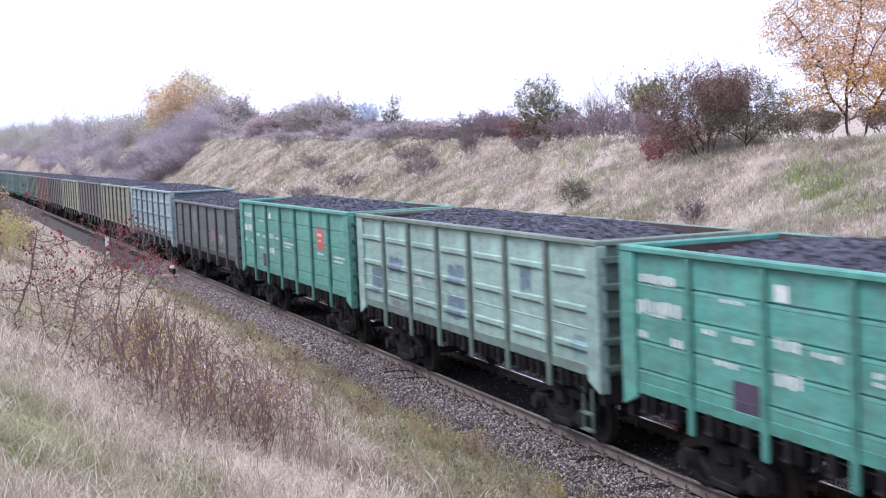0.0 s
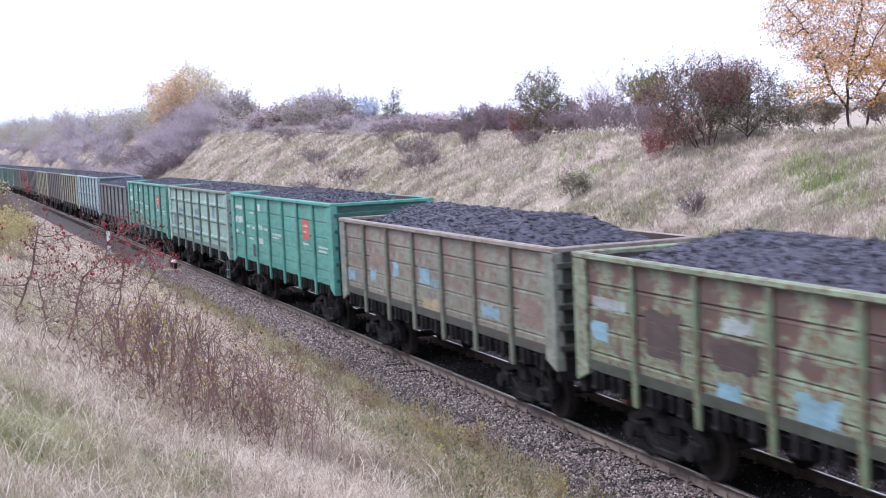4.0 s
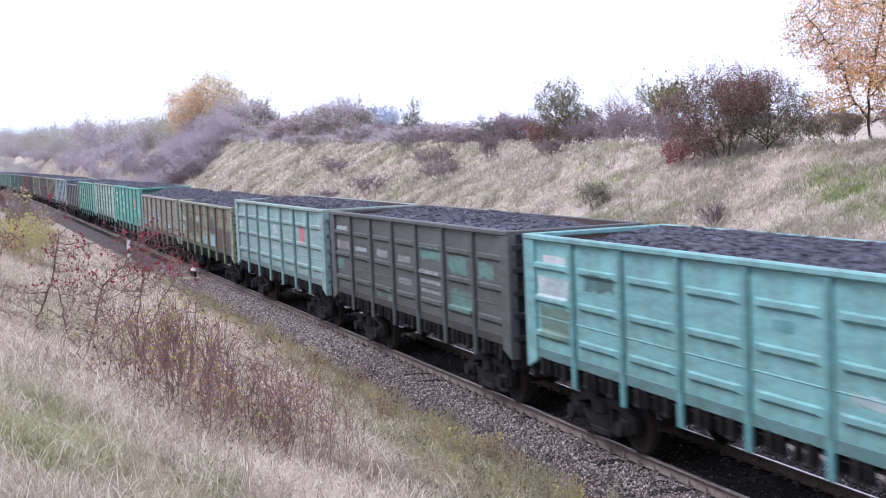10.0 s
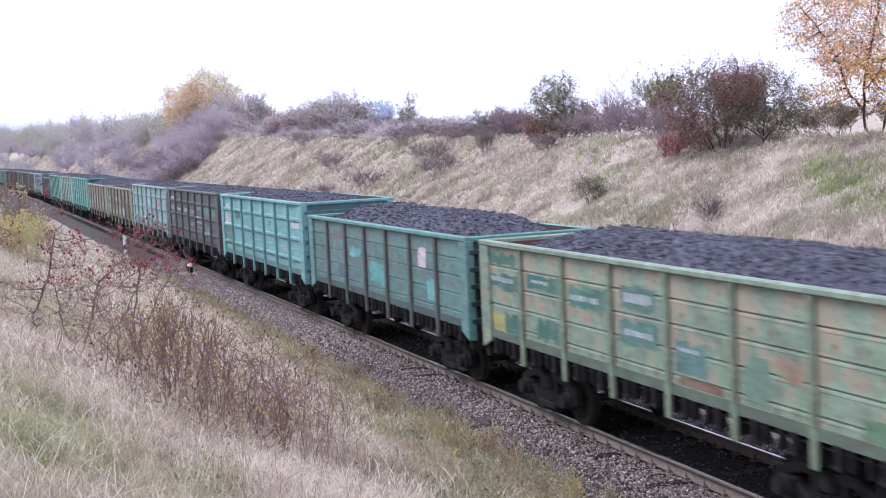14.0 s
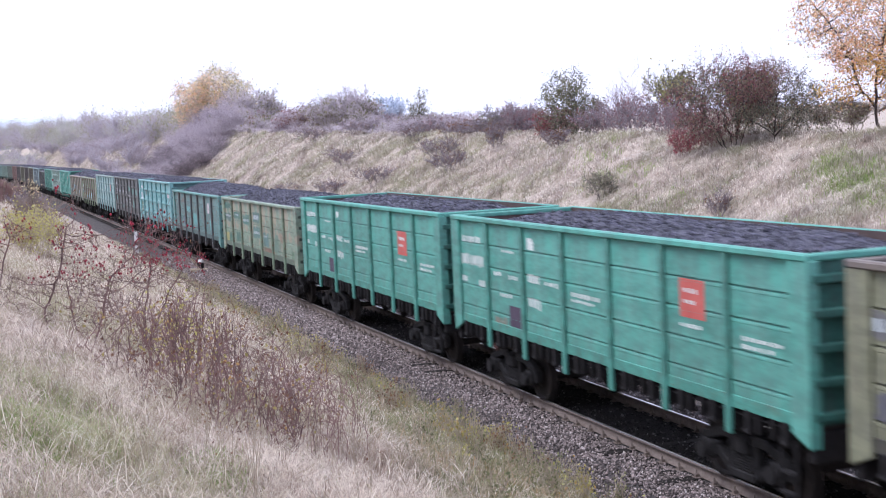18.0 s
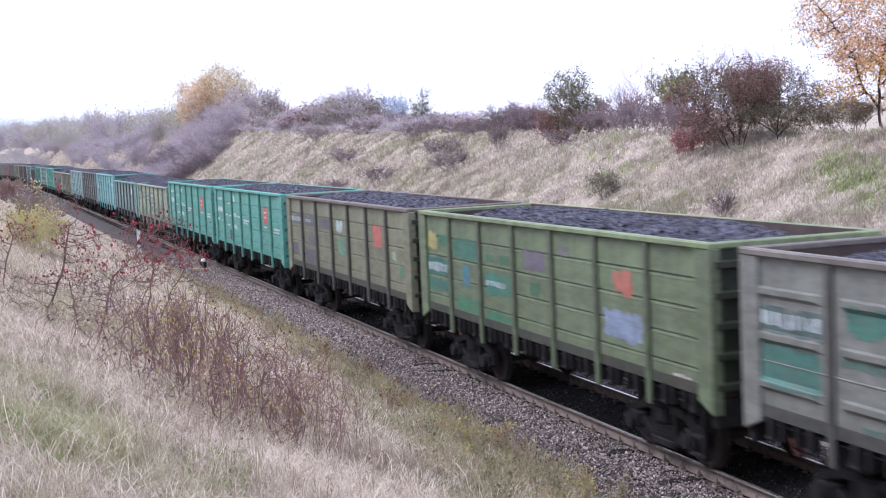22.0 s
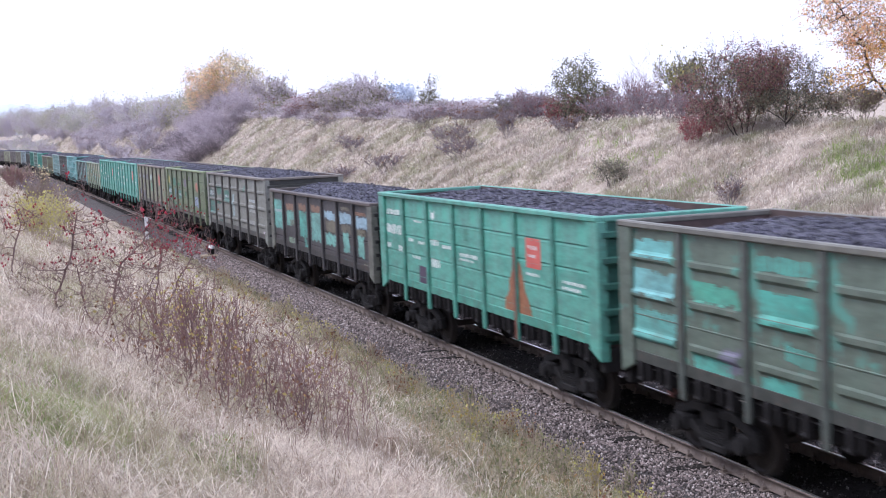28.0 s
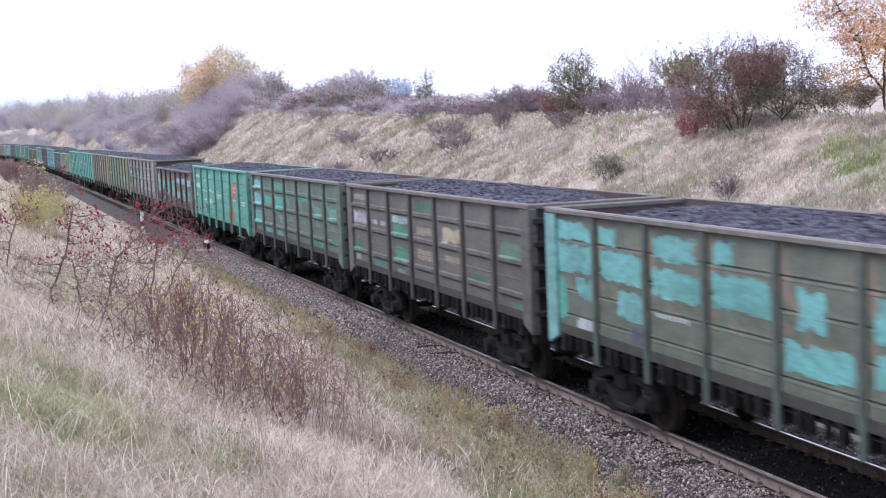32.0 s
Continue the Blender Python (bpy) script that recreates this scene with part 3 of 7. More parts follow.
def common_kit():
    k = {}
    bm = bmesh.new()      # under-frame: centre sill, bolsters, cross members
    box(bm, -0.20, 0.20, -BODY / 2 + 0.05, BODY / 2 - 0.05, 0.98, 1.348)
    for y in (-4.325, 4.325):
        box(bm, -1.30, 1.30, y - 0.22, y + 0.22, 0.96, 1.346, 0.03)
    for i in range(1, PANELS):
        y = -BODY / 2 + 0.15 + i * PW
        box(bm, -1.40, 1.40, y - 0.06, y + 0.06, 1.06, 1.344)
    for s in (-1, 1):
        box(bm, -1.42, 1.42, s * (BODY / 2 - 0.08) - 0.07, s * (BODY / 2 - 0.08) + 0.07, 0.92, 1.342, 0.02)
        box(bm, s * 0.9 - 0.05, s * 0.9 + 0.05, -3.2, 3.2, 1.08, 1.16)
    k["frame"] = mesh_bm("under_frame", bm, M_IRON)
    bm = bmesh.new()      # discharge hatch: sloping cover with hinges and a latch
    v = box(bm, -1.39, -0.25, -PW / 2 + 0.12, PW / 2 - 0.12, 1.315, 1.34)
    for q in v:
        if q.co.x < -1:
            q.co.z -= 0.06
    for y in (-0.45, 0.45):
        box(bm, -1.475, -1.30, y - 0.06, y + 0.06, 1.06, 1.37, 0.02)
        cyl(bm, 0.045, 0.16, pose(-1.44, y, 1.08, 90, 0, 0), 8)
    for y in (-0.15, 0.2):
        box(bm, -1.465, -1.33, y - 0.035, y + 0.035, 1.07, 1.36, 0.015)
    k["hatch"] = mesh_bm("discharge_hatch", bm, M_IRON)
    bm = bmesh.new()      # brake rigging in the middle
    cyl(bm, 0.14, 1.1, pose(-0.45, 0.6, 0.92, 90, 0, 0), 14)
    cyl(bm, 0.17, 0.5, pose(0.5, -0.9, 0.90, 90, 0, 0), 14)
    box(bm, -0.62, -0.58, -3.0, 3.0, 0.98, 1.01)
    k["brake"] = mesh_bm("brake_gear", bm, M_IRON)
    bm = bmesh.new()      # coupler
    box(bm, -0.10, 0.10, -0.35, 0.22, 0.95, 1.13, 0.03)
    box(bm, -0.20, 0.20, 0.18, 0.385, 0.88, 1.20, 0.06)
    k["coupler"] = mesh_bm("coupler", bm, M_IRON)
    bm = bmesh.new()      # brake hose
    for i in range(7):
        a = math.pi * i / 6
        cyl(bm, 0.028, 0.16, pose(-0.45, 0.02 + 0.17 * (1 - math.cos(a)), 0.86 - 0.32 * math.sin(a), math.degrees(a) - 0, 0, 0), 8)
    k["hose"] = mesh_bm("brake_hose", bm, simple("faded_red_hose", (0.05, 0.018, 0.018), (0.11, 0.035, 0.03), 5.0, 0.7))
    bm = bmesh.new()      # foot step of bent bar
    for y in (-0.17, 0.17):
        box(bm, -1.45, -1.42, y - 0.02, y + 0.02, 0.42, 1.15)
    for z in (0.44, 0.72):
        box(bm, -1.50, -1.39, -0.17, 0.17, z - 0.015, z + 0.015)
    k["step"] = mesh_bm("foot_step", bm, M_BOGIE)
    # bogie
    bm = bmesh.new()
    box(bm, -1.15, 1.15, -0.20, 0.20, 0.55, 0.86, 0.05)
    cyl(bm, 0.22, 0.10, pose(0, 0, 0.90), 16)
    k["bolster"] = mesh_bm("bogie", bm, M_BOGIE)
    bm = bmesh.new()      # cast side frame: arched top member, sloping legs, lower tie, jaws
    def strut(y0, z0, y1, z1, w, d=0.075):
        ln, ang = math.hypot(y1 - y0, z1 - z0), math.atan2(z1 - z0, y1 - y0)
        before = set(bm.verts)
        box(bm, -d, d, -ln / 2, ln / 2, -w / 2, w / 2, 0.02)
        mt = Matrix.Translation((-1.018, (y0 + y1) / 2, (z0 + z1) / 2)) @ Matrix.Rotation(ang, 4, "X")
        bmesh.ops.transform(bm, matrix=mt, verts=[v for v in bm.verts if v not in before])
    strut(-0.62, 0.80, 0.62, 0.80, 0.15)
    strut(-1.15, 0.62, -0.55, 0.80, 0.15)
    strut(1.15, 0.62, 0.55, 0.80, 0.15)
    strut(-0.85, 0.58, -0.32, 0.27, 0.14)
    strut(0.85, 0.58, 0.32, 0.27, 0.14)
    strut(-0.36, 0.26, 0.36, 0.26, 0.13, 0.11)
    strut(-0.33, 0.30, -0.33, 0.78, 0.12)
    strut(0.33, 0.30, 0.33, 0.78, 0.12)
    for s in (-1, 1):
        strut(s * 1.16, 0.40, s * 1.16, 0.66, 0.10)
        strut(s * 0.72, 0.40, s * 0.72, 0.62, 0.10)
    k["sideframe"] = mesh_bm("side_frame", bm, M_BOGIE)
    bm = bmesh.new()      # one coil spring, turned
    seg = 10
    rings = []
    for i in range(13):
        r = 0.085 if i % 2 else 0.062
        rings.append([bm.verts.new((r * math.cos(6.28319 * q / seg), r * math.sin(6.28319 * q / seg), 0.33 + i * 0.02)) for q in range(seg)])
    for a, c in zip(rings, rings[1:]):
        for q in range(seg):
            bm.faces.new((a[q], a[(q + 1) % seg], c[(q + 1) % seg], c[q]))
    k["springs"] = mesh_bm("spring", bm, M_BOGIE)
    bm = bmesh.new()      # axle box
    box(bm, -1.16, -0.92, -0.16, 0.16, 0.34, 0.62, 0.04)
    cyl(bm, 0.13, 0.12, pose(-1.19, 0, 0.475, 0, 90, 0), 14)
    k["axlebox"] = mesh_bm("axle_box", bm, M_BOGIE)
    bm = bmesh.new()      # wheelset, turned in one piece, axle through the origin
    half = [(0.075, 0.0), (0.075, 0.66), (0.14, 0.69), (0.14, 0.715), (0.40, 0.72), (0.50, 0.722), (0.502, 0.748), (0.478, 0.76), (0.472, 0.86), (0.42, 0.862), (0.38, 0.835), (0.20, 0.85), (0.14, 0.90), (0.07, 0.905), (0.07, 1.10), (0.0, 1.10)]
    prof = [(r, -x) for r, x in half[::-1]] + half[1:]
    seg = 32
    rings = [[bm.verts.new((x, r * math.cos(6.28319 * q / seg), r * math.sin(6.28319 * q / seg))) for q in range(seg)] if r > 0 else [bm.verts.new((x, 0, 0))] for r, x in prof]
    for a, c in zip(rings, rings[1:]):
        for q in range(seg):
            f = [a[q % len(a)], a[(q + 1) % seg] if len(a) > 1 else None, c[(q + 1) % seg] if len(c) > 1 else None, c[q % len(c)]]
            bm.faces.new([v for v in f if v is not None])
    bmesh.ops.recalc_face_normals(bm, faces=bm.faces)
    k["wheelset"] = mesh_bm("wheelset", bm, M_WHEEL)
    return k


def coal_mesh(top, crown, seed):
    """A heap of coal: level near the walls, rounded towards the middle, lumpy."""
    nx, ny = 34, 150
    xs, ys = np.linspace(-1.35, 1.35, nx), np.linspace(-BODY / 2 + 0.13, BODY / 2 - 0.13, ny)
    X, Y = np.meshgrid(xs, ys, indexing="ij")
    rng = np.random.default_rng(seed)
    edge = np.minimum(1, (BODY / 2 - 0.13 - np.abs(Y)) / 2.6)
    cross = 1 - (np.abs(X) / 1.35) ** 2.2
    Z = top - 0.22 + (crown + 0.22) * (edge ** 0.8) * (0.30 + 0.70 * cross) - 0.16 * (1 - edge)
    Z = np.minimum(Z, top - 0.06 + np.clip((1.35 - np.abs(X)) * 0.75, 0, 9))
    Z = Z + 0.04 * wobble(X, Y, 1.1, seed) + 0.025 * wobble(X, Y, 3.7, seed * 1.7) + rng.normal(0, 0.016, X.shape)
    a = np.arange(nx * ny).reshape(nx, ny)
    F = np.stack([a[:-1, :-1], a[1:, :-1], a[1:, 1:], a[:-1, 1:]], -1).reshape(-1, 4)
    F = np.concatenate([F[:, [0, 1, 2]], F[:, [0, 2, 3]]])
    V = np.stack([X, Y, Z], -1).reshape(-1, 3)
    # loose lumps on the heap
    n = 9500
    pick = rng.integers(0, len(V), n)
    c = V[pick] + rng.normal(0, 1, (n, 3)) * [0.03, 0.035, 0.012]
    c[:, 0] = np.clip(c[:, 0], -1.30, 1.30)
    size = 0.020 + 0.034 * rng.random(n) ** 2.4
    octa = np.array([[1, 0, 0], [-1, 0, 0], [0, 1, 0], [0, -1, 0], [0, 0, 1], [0, 0, -1]], float)
    tri = np.array([[0, 2, 4], [2, 1, 4], [1, 3, 4], [3, 0, 4], [2, 0, 5], [1, 2, 5], [3, 1, 5], [0, 3, 5]])
    q, _ = np.linalg.qr(rng.normal(size=(n, 3, 3)))
    P = octa[None] * rng.uniform(0.6, 1.3, (n, 6, 1))
    P = np.einsum("nij,nkj->nki", q, P * rng.uniform(0.6, 1.2, (n, 1, 3))) * size[:, None, None] + c[:, None]
    T = (tri[None] + (np.arange(n) * 6)[:, None, None]).reshape(-1, 3) + len(V)
    return mesh_np("coal_load", np.concatenate([V, P.reshape(-1, 3)]), np.concatenate([F, T]), M_COAL)


HIGH, LOW = 3.64, 3.30
KIT = {HIGH: wagon_kit(HIGH), LOW: wagon_kit(LOW)}
COMMON = common_kit()
COAL = {}
WAGONS, WHEELS, LOADS = [], [], []
PAINTS = {}

TEAL = (0.075, 0.37, 0.295)
W, R, D = "white", "red", "plate"
TEAL_MARKS = [(0, .15, .85, .13, .20, W), (0, .06, .92, .30, .42, W), (0, .08, .30, .52, .58, W), (0, .72, .94, .53, .60, W), (1, .40, .80, .22, .24, W), (1, .10, .36, .42, .46, W), (1, .60, .92, .43, .47, W), (1, .30, .70, .60, .64, W), (1, .58, .98, .70, .90, D), (2, .05, .25, .08, .18, W), (2, .05, .42, .38, .46, W), (2, .55, .95, .42, .46, W), (2, .05, .45, .58, .68, W), (3, .12, .85, .46, .50, W), (3, .12, .70, .52, .54, W), (5, .22, .68, .20, .46, R), (5, .30, .60, .26, .30, W), (5, .30, .52, .34, .37, W), (5, .22, .66, .50, .53, W), (6, .14, .78, .50, .53, W), (6, .14, .66, .55, .58, W)]

# number: (height, panel style, paint, coal crown over the rim, marks, lining, label)
# a mark: panel from the front, from and to along it, from and to down it, colour
CONSIST = {}


def wagon_def(n, h, style, base, crown=-0.05, marks=(), rim=None, stake=None, grime=0.3, rust=0.1, alt=None, alt_amount=0.0, lining=M_RUST, post=None, label="weathered steel coal wagon"):
    CONSIST[n] = dict(h=h, style=style, base=base, crown=crown, marks=list(marks), rim=rim, stake=stake, grime=grime, rust=rust, alt=alt, alt_amount=alt_amount, lining=lining, post=post, label=label)


CY, AQ, WB, BL, GR, DG, PK = (0.16, 0.47, 0.46), (0.10, 0.42, 0.35), (0.48, 0.54, 0.57), (0.25, 0.47, 0.60), (0.035, 0.18, 0.10), (0.03, 0.14, 0.115), (0.72, 0.62, 0.64)
RB, OB, LB = (0.24, 0.13, 0.08), (0.17, 0.155, 0.11), (0.33, 0.50, 0.60)      # rust, old olive coat, light blue
wagon_def(0, HIGH, "lined", TEAL, 0.12, TEAL_MARKS, grime=0.15, rust=0.02, label="bright teal steel gondola wagon heaped with coal")
wagon_def(1, LOW, "lined", (0.275, 0.285, 0.225), 0.34, [(0, .05, .5, .62, .80, (0.24, 0.42, 0.52)), (1, .15, .45, .55, .72, (0.24, 0.42, 0.52)), (2, .10, .42, .40, .60, (0.24, 0.42, 0.52)), (3, .10, .55, .38, .58, (0.24, 0.42, 0.52)), (3, .62, .95, .50, .62, (0.24, 0.42, 0.52)), (5, .08, .70, .62, .80, (0.24, 0.42, 0.52)), (3, .2, .9, .72, .9, (0.42, 0.35, 0.2)), (6, .1, .8, .5, .75, (0.24, 0.165, 0.14)), (1, .2, .9, .35, .5, (0.26, 0.18, 0.15))], stake=(0.17, 0.20, 0.15), rim=(0.30, 0.26, 0.22), rust=0.16, alt=(0.20, 0.14, 0.12), alt_amount=0.15, post=(0.25, 0.29, 0.23), label="faded beige and rust gondola wagon heaped with coal")
wagon_def(2, LOW, "lined", (0.26, 0.34, 0.215), 0.34, [(0, .2, .9, .30, .42, WB), (0, .1, .5, .5, .7, BL), (1, .1, .8, .3, .7, (0.072, 0.048, 0.045)), (2, .3, .8, .25, .38, WB), (2, .2, .6, .72, .9, BL), (3, .2, .8, .66, .88, BL), (4, .2, .9, .62, .88, BL), (2, .1, .9, .42, .66, (0.072, 0.048, 0.045)), (4, .1, .95, .25, .6, (0.072, 0.048, 0.045)), (5, .05, .95, .42, .88, (0.072, 0.048, 0.045)), (6, .05, .75, .45, .92, (0.072, 0.048, 0.045))], stake=(0.16, 0.24, 0.13), rust=0.20, alt=(0.10, 0.062, 0.055), alt_amount=0.18, post=(0.29, 0.38, 0.24), label="peeling green and rust gondola wagon heaped with coal")
wagon_def(3, HIGH, "ribbed", (0.265, 0.435, 0.42), 0.05, [(0, .1, .95, .28, .40, WB), (2, .1, .7, .42, .48, WB), (3, .2, .7, .26, .40, WB), (3, .15, .85, .56, .64, WB), (5, .3, .72, .22, .46, (0.56, 0.12, 0.15)), (6, .55, .95, .74, .84, WB)], stake=(0.17, 0.32, 0.32), rim=(0.25, 0.36, 0.32), grime=0.2, rust=0.04, label="pale blue-green gondola wagon loaded with coal")
wagon_def(4, HIGH, "ribbed", (0.074, 0.085, 0.083), 0.05, [(0, .15, .8, .12, .18, WB), (0, .1, .95, .30, .42, (0.36, 0.35, 0.37)), (0, .05, .5, .52, .66, (0.10, 0.235, 0.205)), (1, .1, .8, .34, .40, WB), (2, .2, .8, .32, .42, (0.38, 0.38, 0.40)), (3, .15, .75, .34, .42, (0.38, 0.38, 0.40)), (3, .15, .8, .58, .66, (0.34, 0.34, 0.36)), (4, .05, .9, .44, .48, (0.40, 0.40, 0.42)), (4, .05, .9, .54, .58, (0.40, 0.40, 0.42)), (4, .05, .9, .64, .68, (0.34, 0.34, 0.36)), (4, .1, .95, .20, .34, (0.10, 0.235, 0.205)), (5, .05, .8, .24, .42, (0.10, 0.235, 0.205)), (5, .1, .95, .56, .80, (0.10, 0.235, 0.205)), (6, .05, .6, .26, .42, (0.10, 0.235, 0.205)), (2, .1, .3, .75, .88, (0.10, 0.235, 0.205)), (2, .7, .95, .75, .9, (0.10, 0.235, 0.205))], grime=0.35, rust=0.03, label="dark slate-grey gondola wagon with worn teal patches")
wagon_def(5, HIGH, "ribbed", (0.185, 0.465, 0.465), 0.08, [(0, .3, .9, .10, .20, PK), (0, .1, .95, .28, .46, WB), (0, .15, .95, .52, .80, (0.12, 0.20, 0.15)), (1, .2, .9, .20, .34, (0.06, 0.13, 0.13)), (6, .1, .8, .22, .34, PK), (5, .2, .8, .6, .68, WB), (4, .3, .6, .28, .36, (0.08, 0.25, 0.27))], stake=(0.10, 0.34, 0.35), grime=0.15, rust=0.04, label="light turquoise gondola wagon loaded with coal")
wagon_def(6, LOW, "lined", (0.115, 0.265, 0.25), 0.30, [(5, .25, .62, .14, .40, PK), (3, .1, .9, .45, .75, CY), (1, .3, .9, .1, .25, (0.17, 0.13, 0.11)), (5, .6, .95, .5, .75, CY), (2, .1, .8, .3, .45, CY), (1, .55, .95, .6, .8, (0.10, 0.12, 0.20))], stake=(0.07, 0.085, 0.09), rim=(0.10, 0.34, 0.30), alt=(0.13, 0.16, 0.15), alt_amount=0.12, rust=0.14, post=(0.12, 0.30, 0.28), label="dark teal weathered gondola wagon heaped with coal")
wagon_def(7, LOW, "lined", (0.27, 0.40, 0.28), 0.26, [(0, .1, .9, .05, .18, DG), (0, .05, .95, .26, .44, (0.08, 0.17, 0.16)), (1, .05, .95, .20, .36, DG), (2, .05, .95, .24, .44, DG), (3, .1, .85, .14, .36, (0.07, 0.18, 0.17)), (3, .05, .9, .44, .66, (0.08, 0.20, 0.19)), (0, .1, .5, .68, .9, (0.42, 0.36, 0.12)), (0, .5, .95, .66, .9, DG), (1, .3, .95, .62, .84, DG), (4, .05, .6, .50, .76, (0.09, 0.20, 0.20)), (4, .1, .9, .78, .95, (0.20, 0.10, 0.07)), (5, .05, .45, .48, .85, (0.15, 0.25, 0.2)), (5, .55, .95, .45, .65, (0.28, 0.17, 0.12)), (6, .5, .95, .72, .92, (0.10, 0.20, 0.12)), (0, .1, .8, .30, .36, WB), (1, .2, .7, .26, .30, WB), (2, .1, .8, .32, .38, WB), (3, .2, .8, .20, .30, WB), (3, .2, .8, .52, .58, WB), (4, .1, .5, .56, .60, WB)], stake=(0.20, 0.29, 0.19), rust=0.14, alt=(0.35, 0.31, 0.22), alt_amount=0.16, lining=M_REDRUST, label="pale green gondola wagon with dark green repainted patches")
wagon_def(8, HIGH, "lined", TEAL, 0.0, TEAL_MARKS, grime=0.12, rust=0.02, label="bright teal steel gondola wagon loaded with coal")
wagon_def(9, HIGH, "lined", TEAL, 0.04, TEAL_MARKS + [(1, .1, .5, .82, .92, (0.3, 0.25, 0.2))], grime=0.15, rust=0.02, label="bright teal steel gondola wagon loaded with coal")
wagon_def(10, HIGH, "lined", (0.20, 0.21, 0.125), 0.03, [(0, .05, .95, .20, .36, (0.12, 0.12, 0.13)), (0, .1, .9, .24, .32, WB), (1, .02, .98, .20, .36, (0.10, 0.10, 0.12)), (2, .05, .95, .20, .36, (0.10, 0.10, 0.125)), (1, .1, .6, .26, .30, WB), (3, .2, .65, .20, .36, (0.50, 0.62, 0.60)), (3, .3, .75, .42, .66, (0.13, 0.33, 0.22)), (0, .1, .6, .62, .80, (0.08, 0.08, 0.12)), (1, .05, .95, .66, .90, (0.085, 0.085, 0.12)), (1, .3, .9, .46, .62, (0.10, 0.10, 0.12)), (5, .25, .75, .18, .46, (0.50, 0.13, 0.11)), (6, .5, .9, .60, .72, (0.12, 0.30, 0.18)), (6, .1, .35, .45, .56, (0.3, 0.4, 0.3))], stake=(0.05, 0.05, 0.042), rim=(0.16, 0.13, 0.11), grime=0.3, rust=0.06, label="olive drab gondola wagon with painted-over patches")
wagon_def(11, HIGH, "lined", (0.148, 0.20, 0.104), 0.03, [(0, .1, .5, .14, .34, (0.42, 0.38, 0.14)), (0, .55, .95, .16, .30, GR), (0, .05, .95, .40, .60, (0.03, 0.16, 0.13)), (0, .05, .95, .62, .76, (0.03, 0.17, 0.13)), (0, .1, .9, .46, .56, WB), (1, .05, .95, .18, .38, (0.03, 0.17, 0.12)), (1, .35, .65, .42, .66, (0.04, 0.16, 0.22)), (1, .1, .95, .74, .92, GR), (2, .1, .4, .28, .36, GR), (2, .6, .95, .26, .38, GR), (2, .05, .95, .44, .66, (0.03, 0.18, 0.13)), (2, .1, .8, .52, .58, WB), (2, .05, .9, .80, .95, GR), (3, .2, .85, .18, .36, (0.15, 0.12, 0.18)), (3, .4, .7, .45, .58, GR), (5, .3, .75, .22, .42, (0.52, 0.16, 0.12)), (5, .05, .95, .52, .76, (0.25, 0.31, 0.46)), (6, .4, .75, .86, .94, PK), (4, .1, .4, .1, .2, (0.18, 0.16, 0.18))], stake=(0.10, 0.135, 0.07), rim=(0.20, 0.27, 0.12), grime=0.4, rust=0.05, label="grass-green gondola wagon with dark green repainted patches")
wagon_def(12, HIGH, "ribbed", (0.205, 0.215, 0.19), 0.10, [(0, .05, .95, .28, .44, (0.07, 0.13, 0.12)), (0, .08, .95, .31, .41, WB), (0, .05, .95, .50, .76, (0.04, 0.16, 0.13)), (1, .1, .9, .20, .38, (0.04, 0.17, 0.13)), (1, .05, .6, .46, .56, (0.05, 0.17, 0.13)), (2, .1, .95, .26, .48, (0.03, 0.17, 0.13)), (2, .2, .9, .34, .40, WB), (3, .1, .4, .30, .72, (0.38, 0.52, 0.55)), (4, .6, .9, .10, .24, (0.06, 0.22, 0.16)), (5, .1, .85, .34, .40, WB), (5, .1, .85, .44, .58, (0.44, 0.46, 0.45)), (5, .2, .9, .70, .78, (0.46, 0.47, 0.46)), (6, .55, .78, .84, .94, (0.70, 0.64, 0.72)), (1, .3, .8, .84, .95, DG), (5, .8, .95, .1, .2, (0.1, 0.12, 0.11))], stake=(0.065, 0.063, 0.058), rim=(0.17, 0.15, 0.13), grime=0.25, rust=0.04, label="light grey gondola wagon with green number patches, heaped with coal")
wagon_def(13, LOW, "plain", (0.036, 0.033, 0.038), 0.18, [(0, .02, .95, .12, .66, (0.16, 0.44, 0.39)), (0, .05, .9, .30, .36, WB), (1, .15, .95, .16, .30, RB), (1, .15, .95, .28, .56, (0.16, 0.42, 0.36)), (1, .5, .95, .44, .56, OB), (1, .30, .95, .76, .90, (0.24, 0.34, 0.25)), (2, .2, .9, .12, .26, RB), (2, .2, .9, .25, .70, AQ), (2, .55, .85, .68, .90, AQ), (3, .1, .9, .10, .24, RB), (3, .1, .9, .23, .72, (0.20, 0.48, 0.43)), (4, .05, .95, .16, .32, LB), (4, .12, .9, .30, .52, OB), (4, .10, .9, .50, .72, (0.20, 0.50, 0.44)), (5, .2, .8, .06, .12, OB), (5, .05, .92, .14, .34, LB), (5, .15, .82, .33, .46, OB), (5, .25, .70, .42, .76, (0.20, 0.50, 0.44)), (5, .35, .65, .86, .93, AQ), (6, .02, .72, .10, .16, RB), (6, .02, .75, .16, .36, LB), (6, .10, .65, .35, .46, OB), (6, .10, .52, .44, .78, (0.19, 0.47, 0.41)), (6, .45, .75, .84, .95, (0.25, 0.27, 0.18)), (6, .80, 1.04, .42, .56, (0.13, 0.42, 0.34))], rim=(0.085, 0.068, 0.062), post=(0.15, 0.155, 0.13), grime=0.2, rust=0.05, label="blackened low gondola wagon with torn turquoise paint patches")
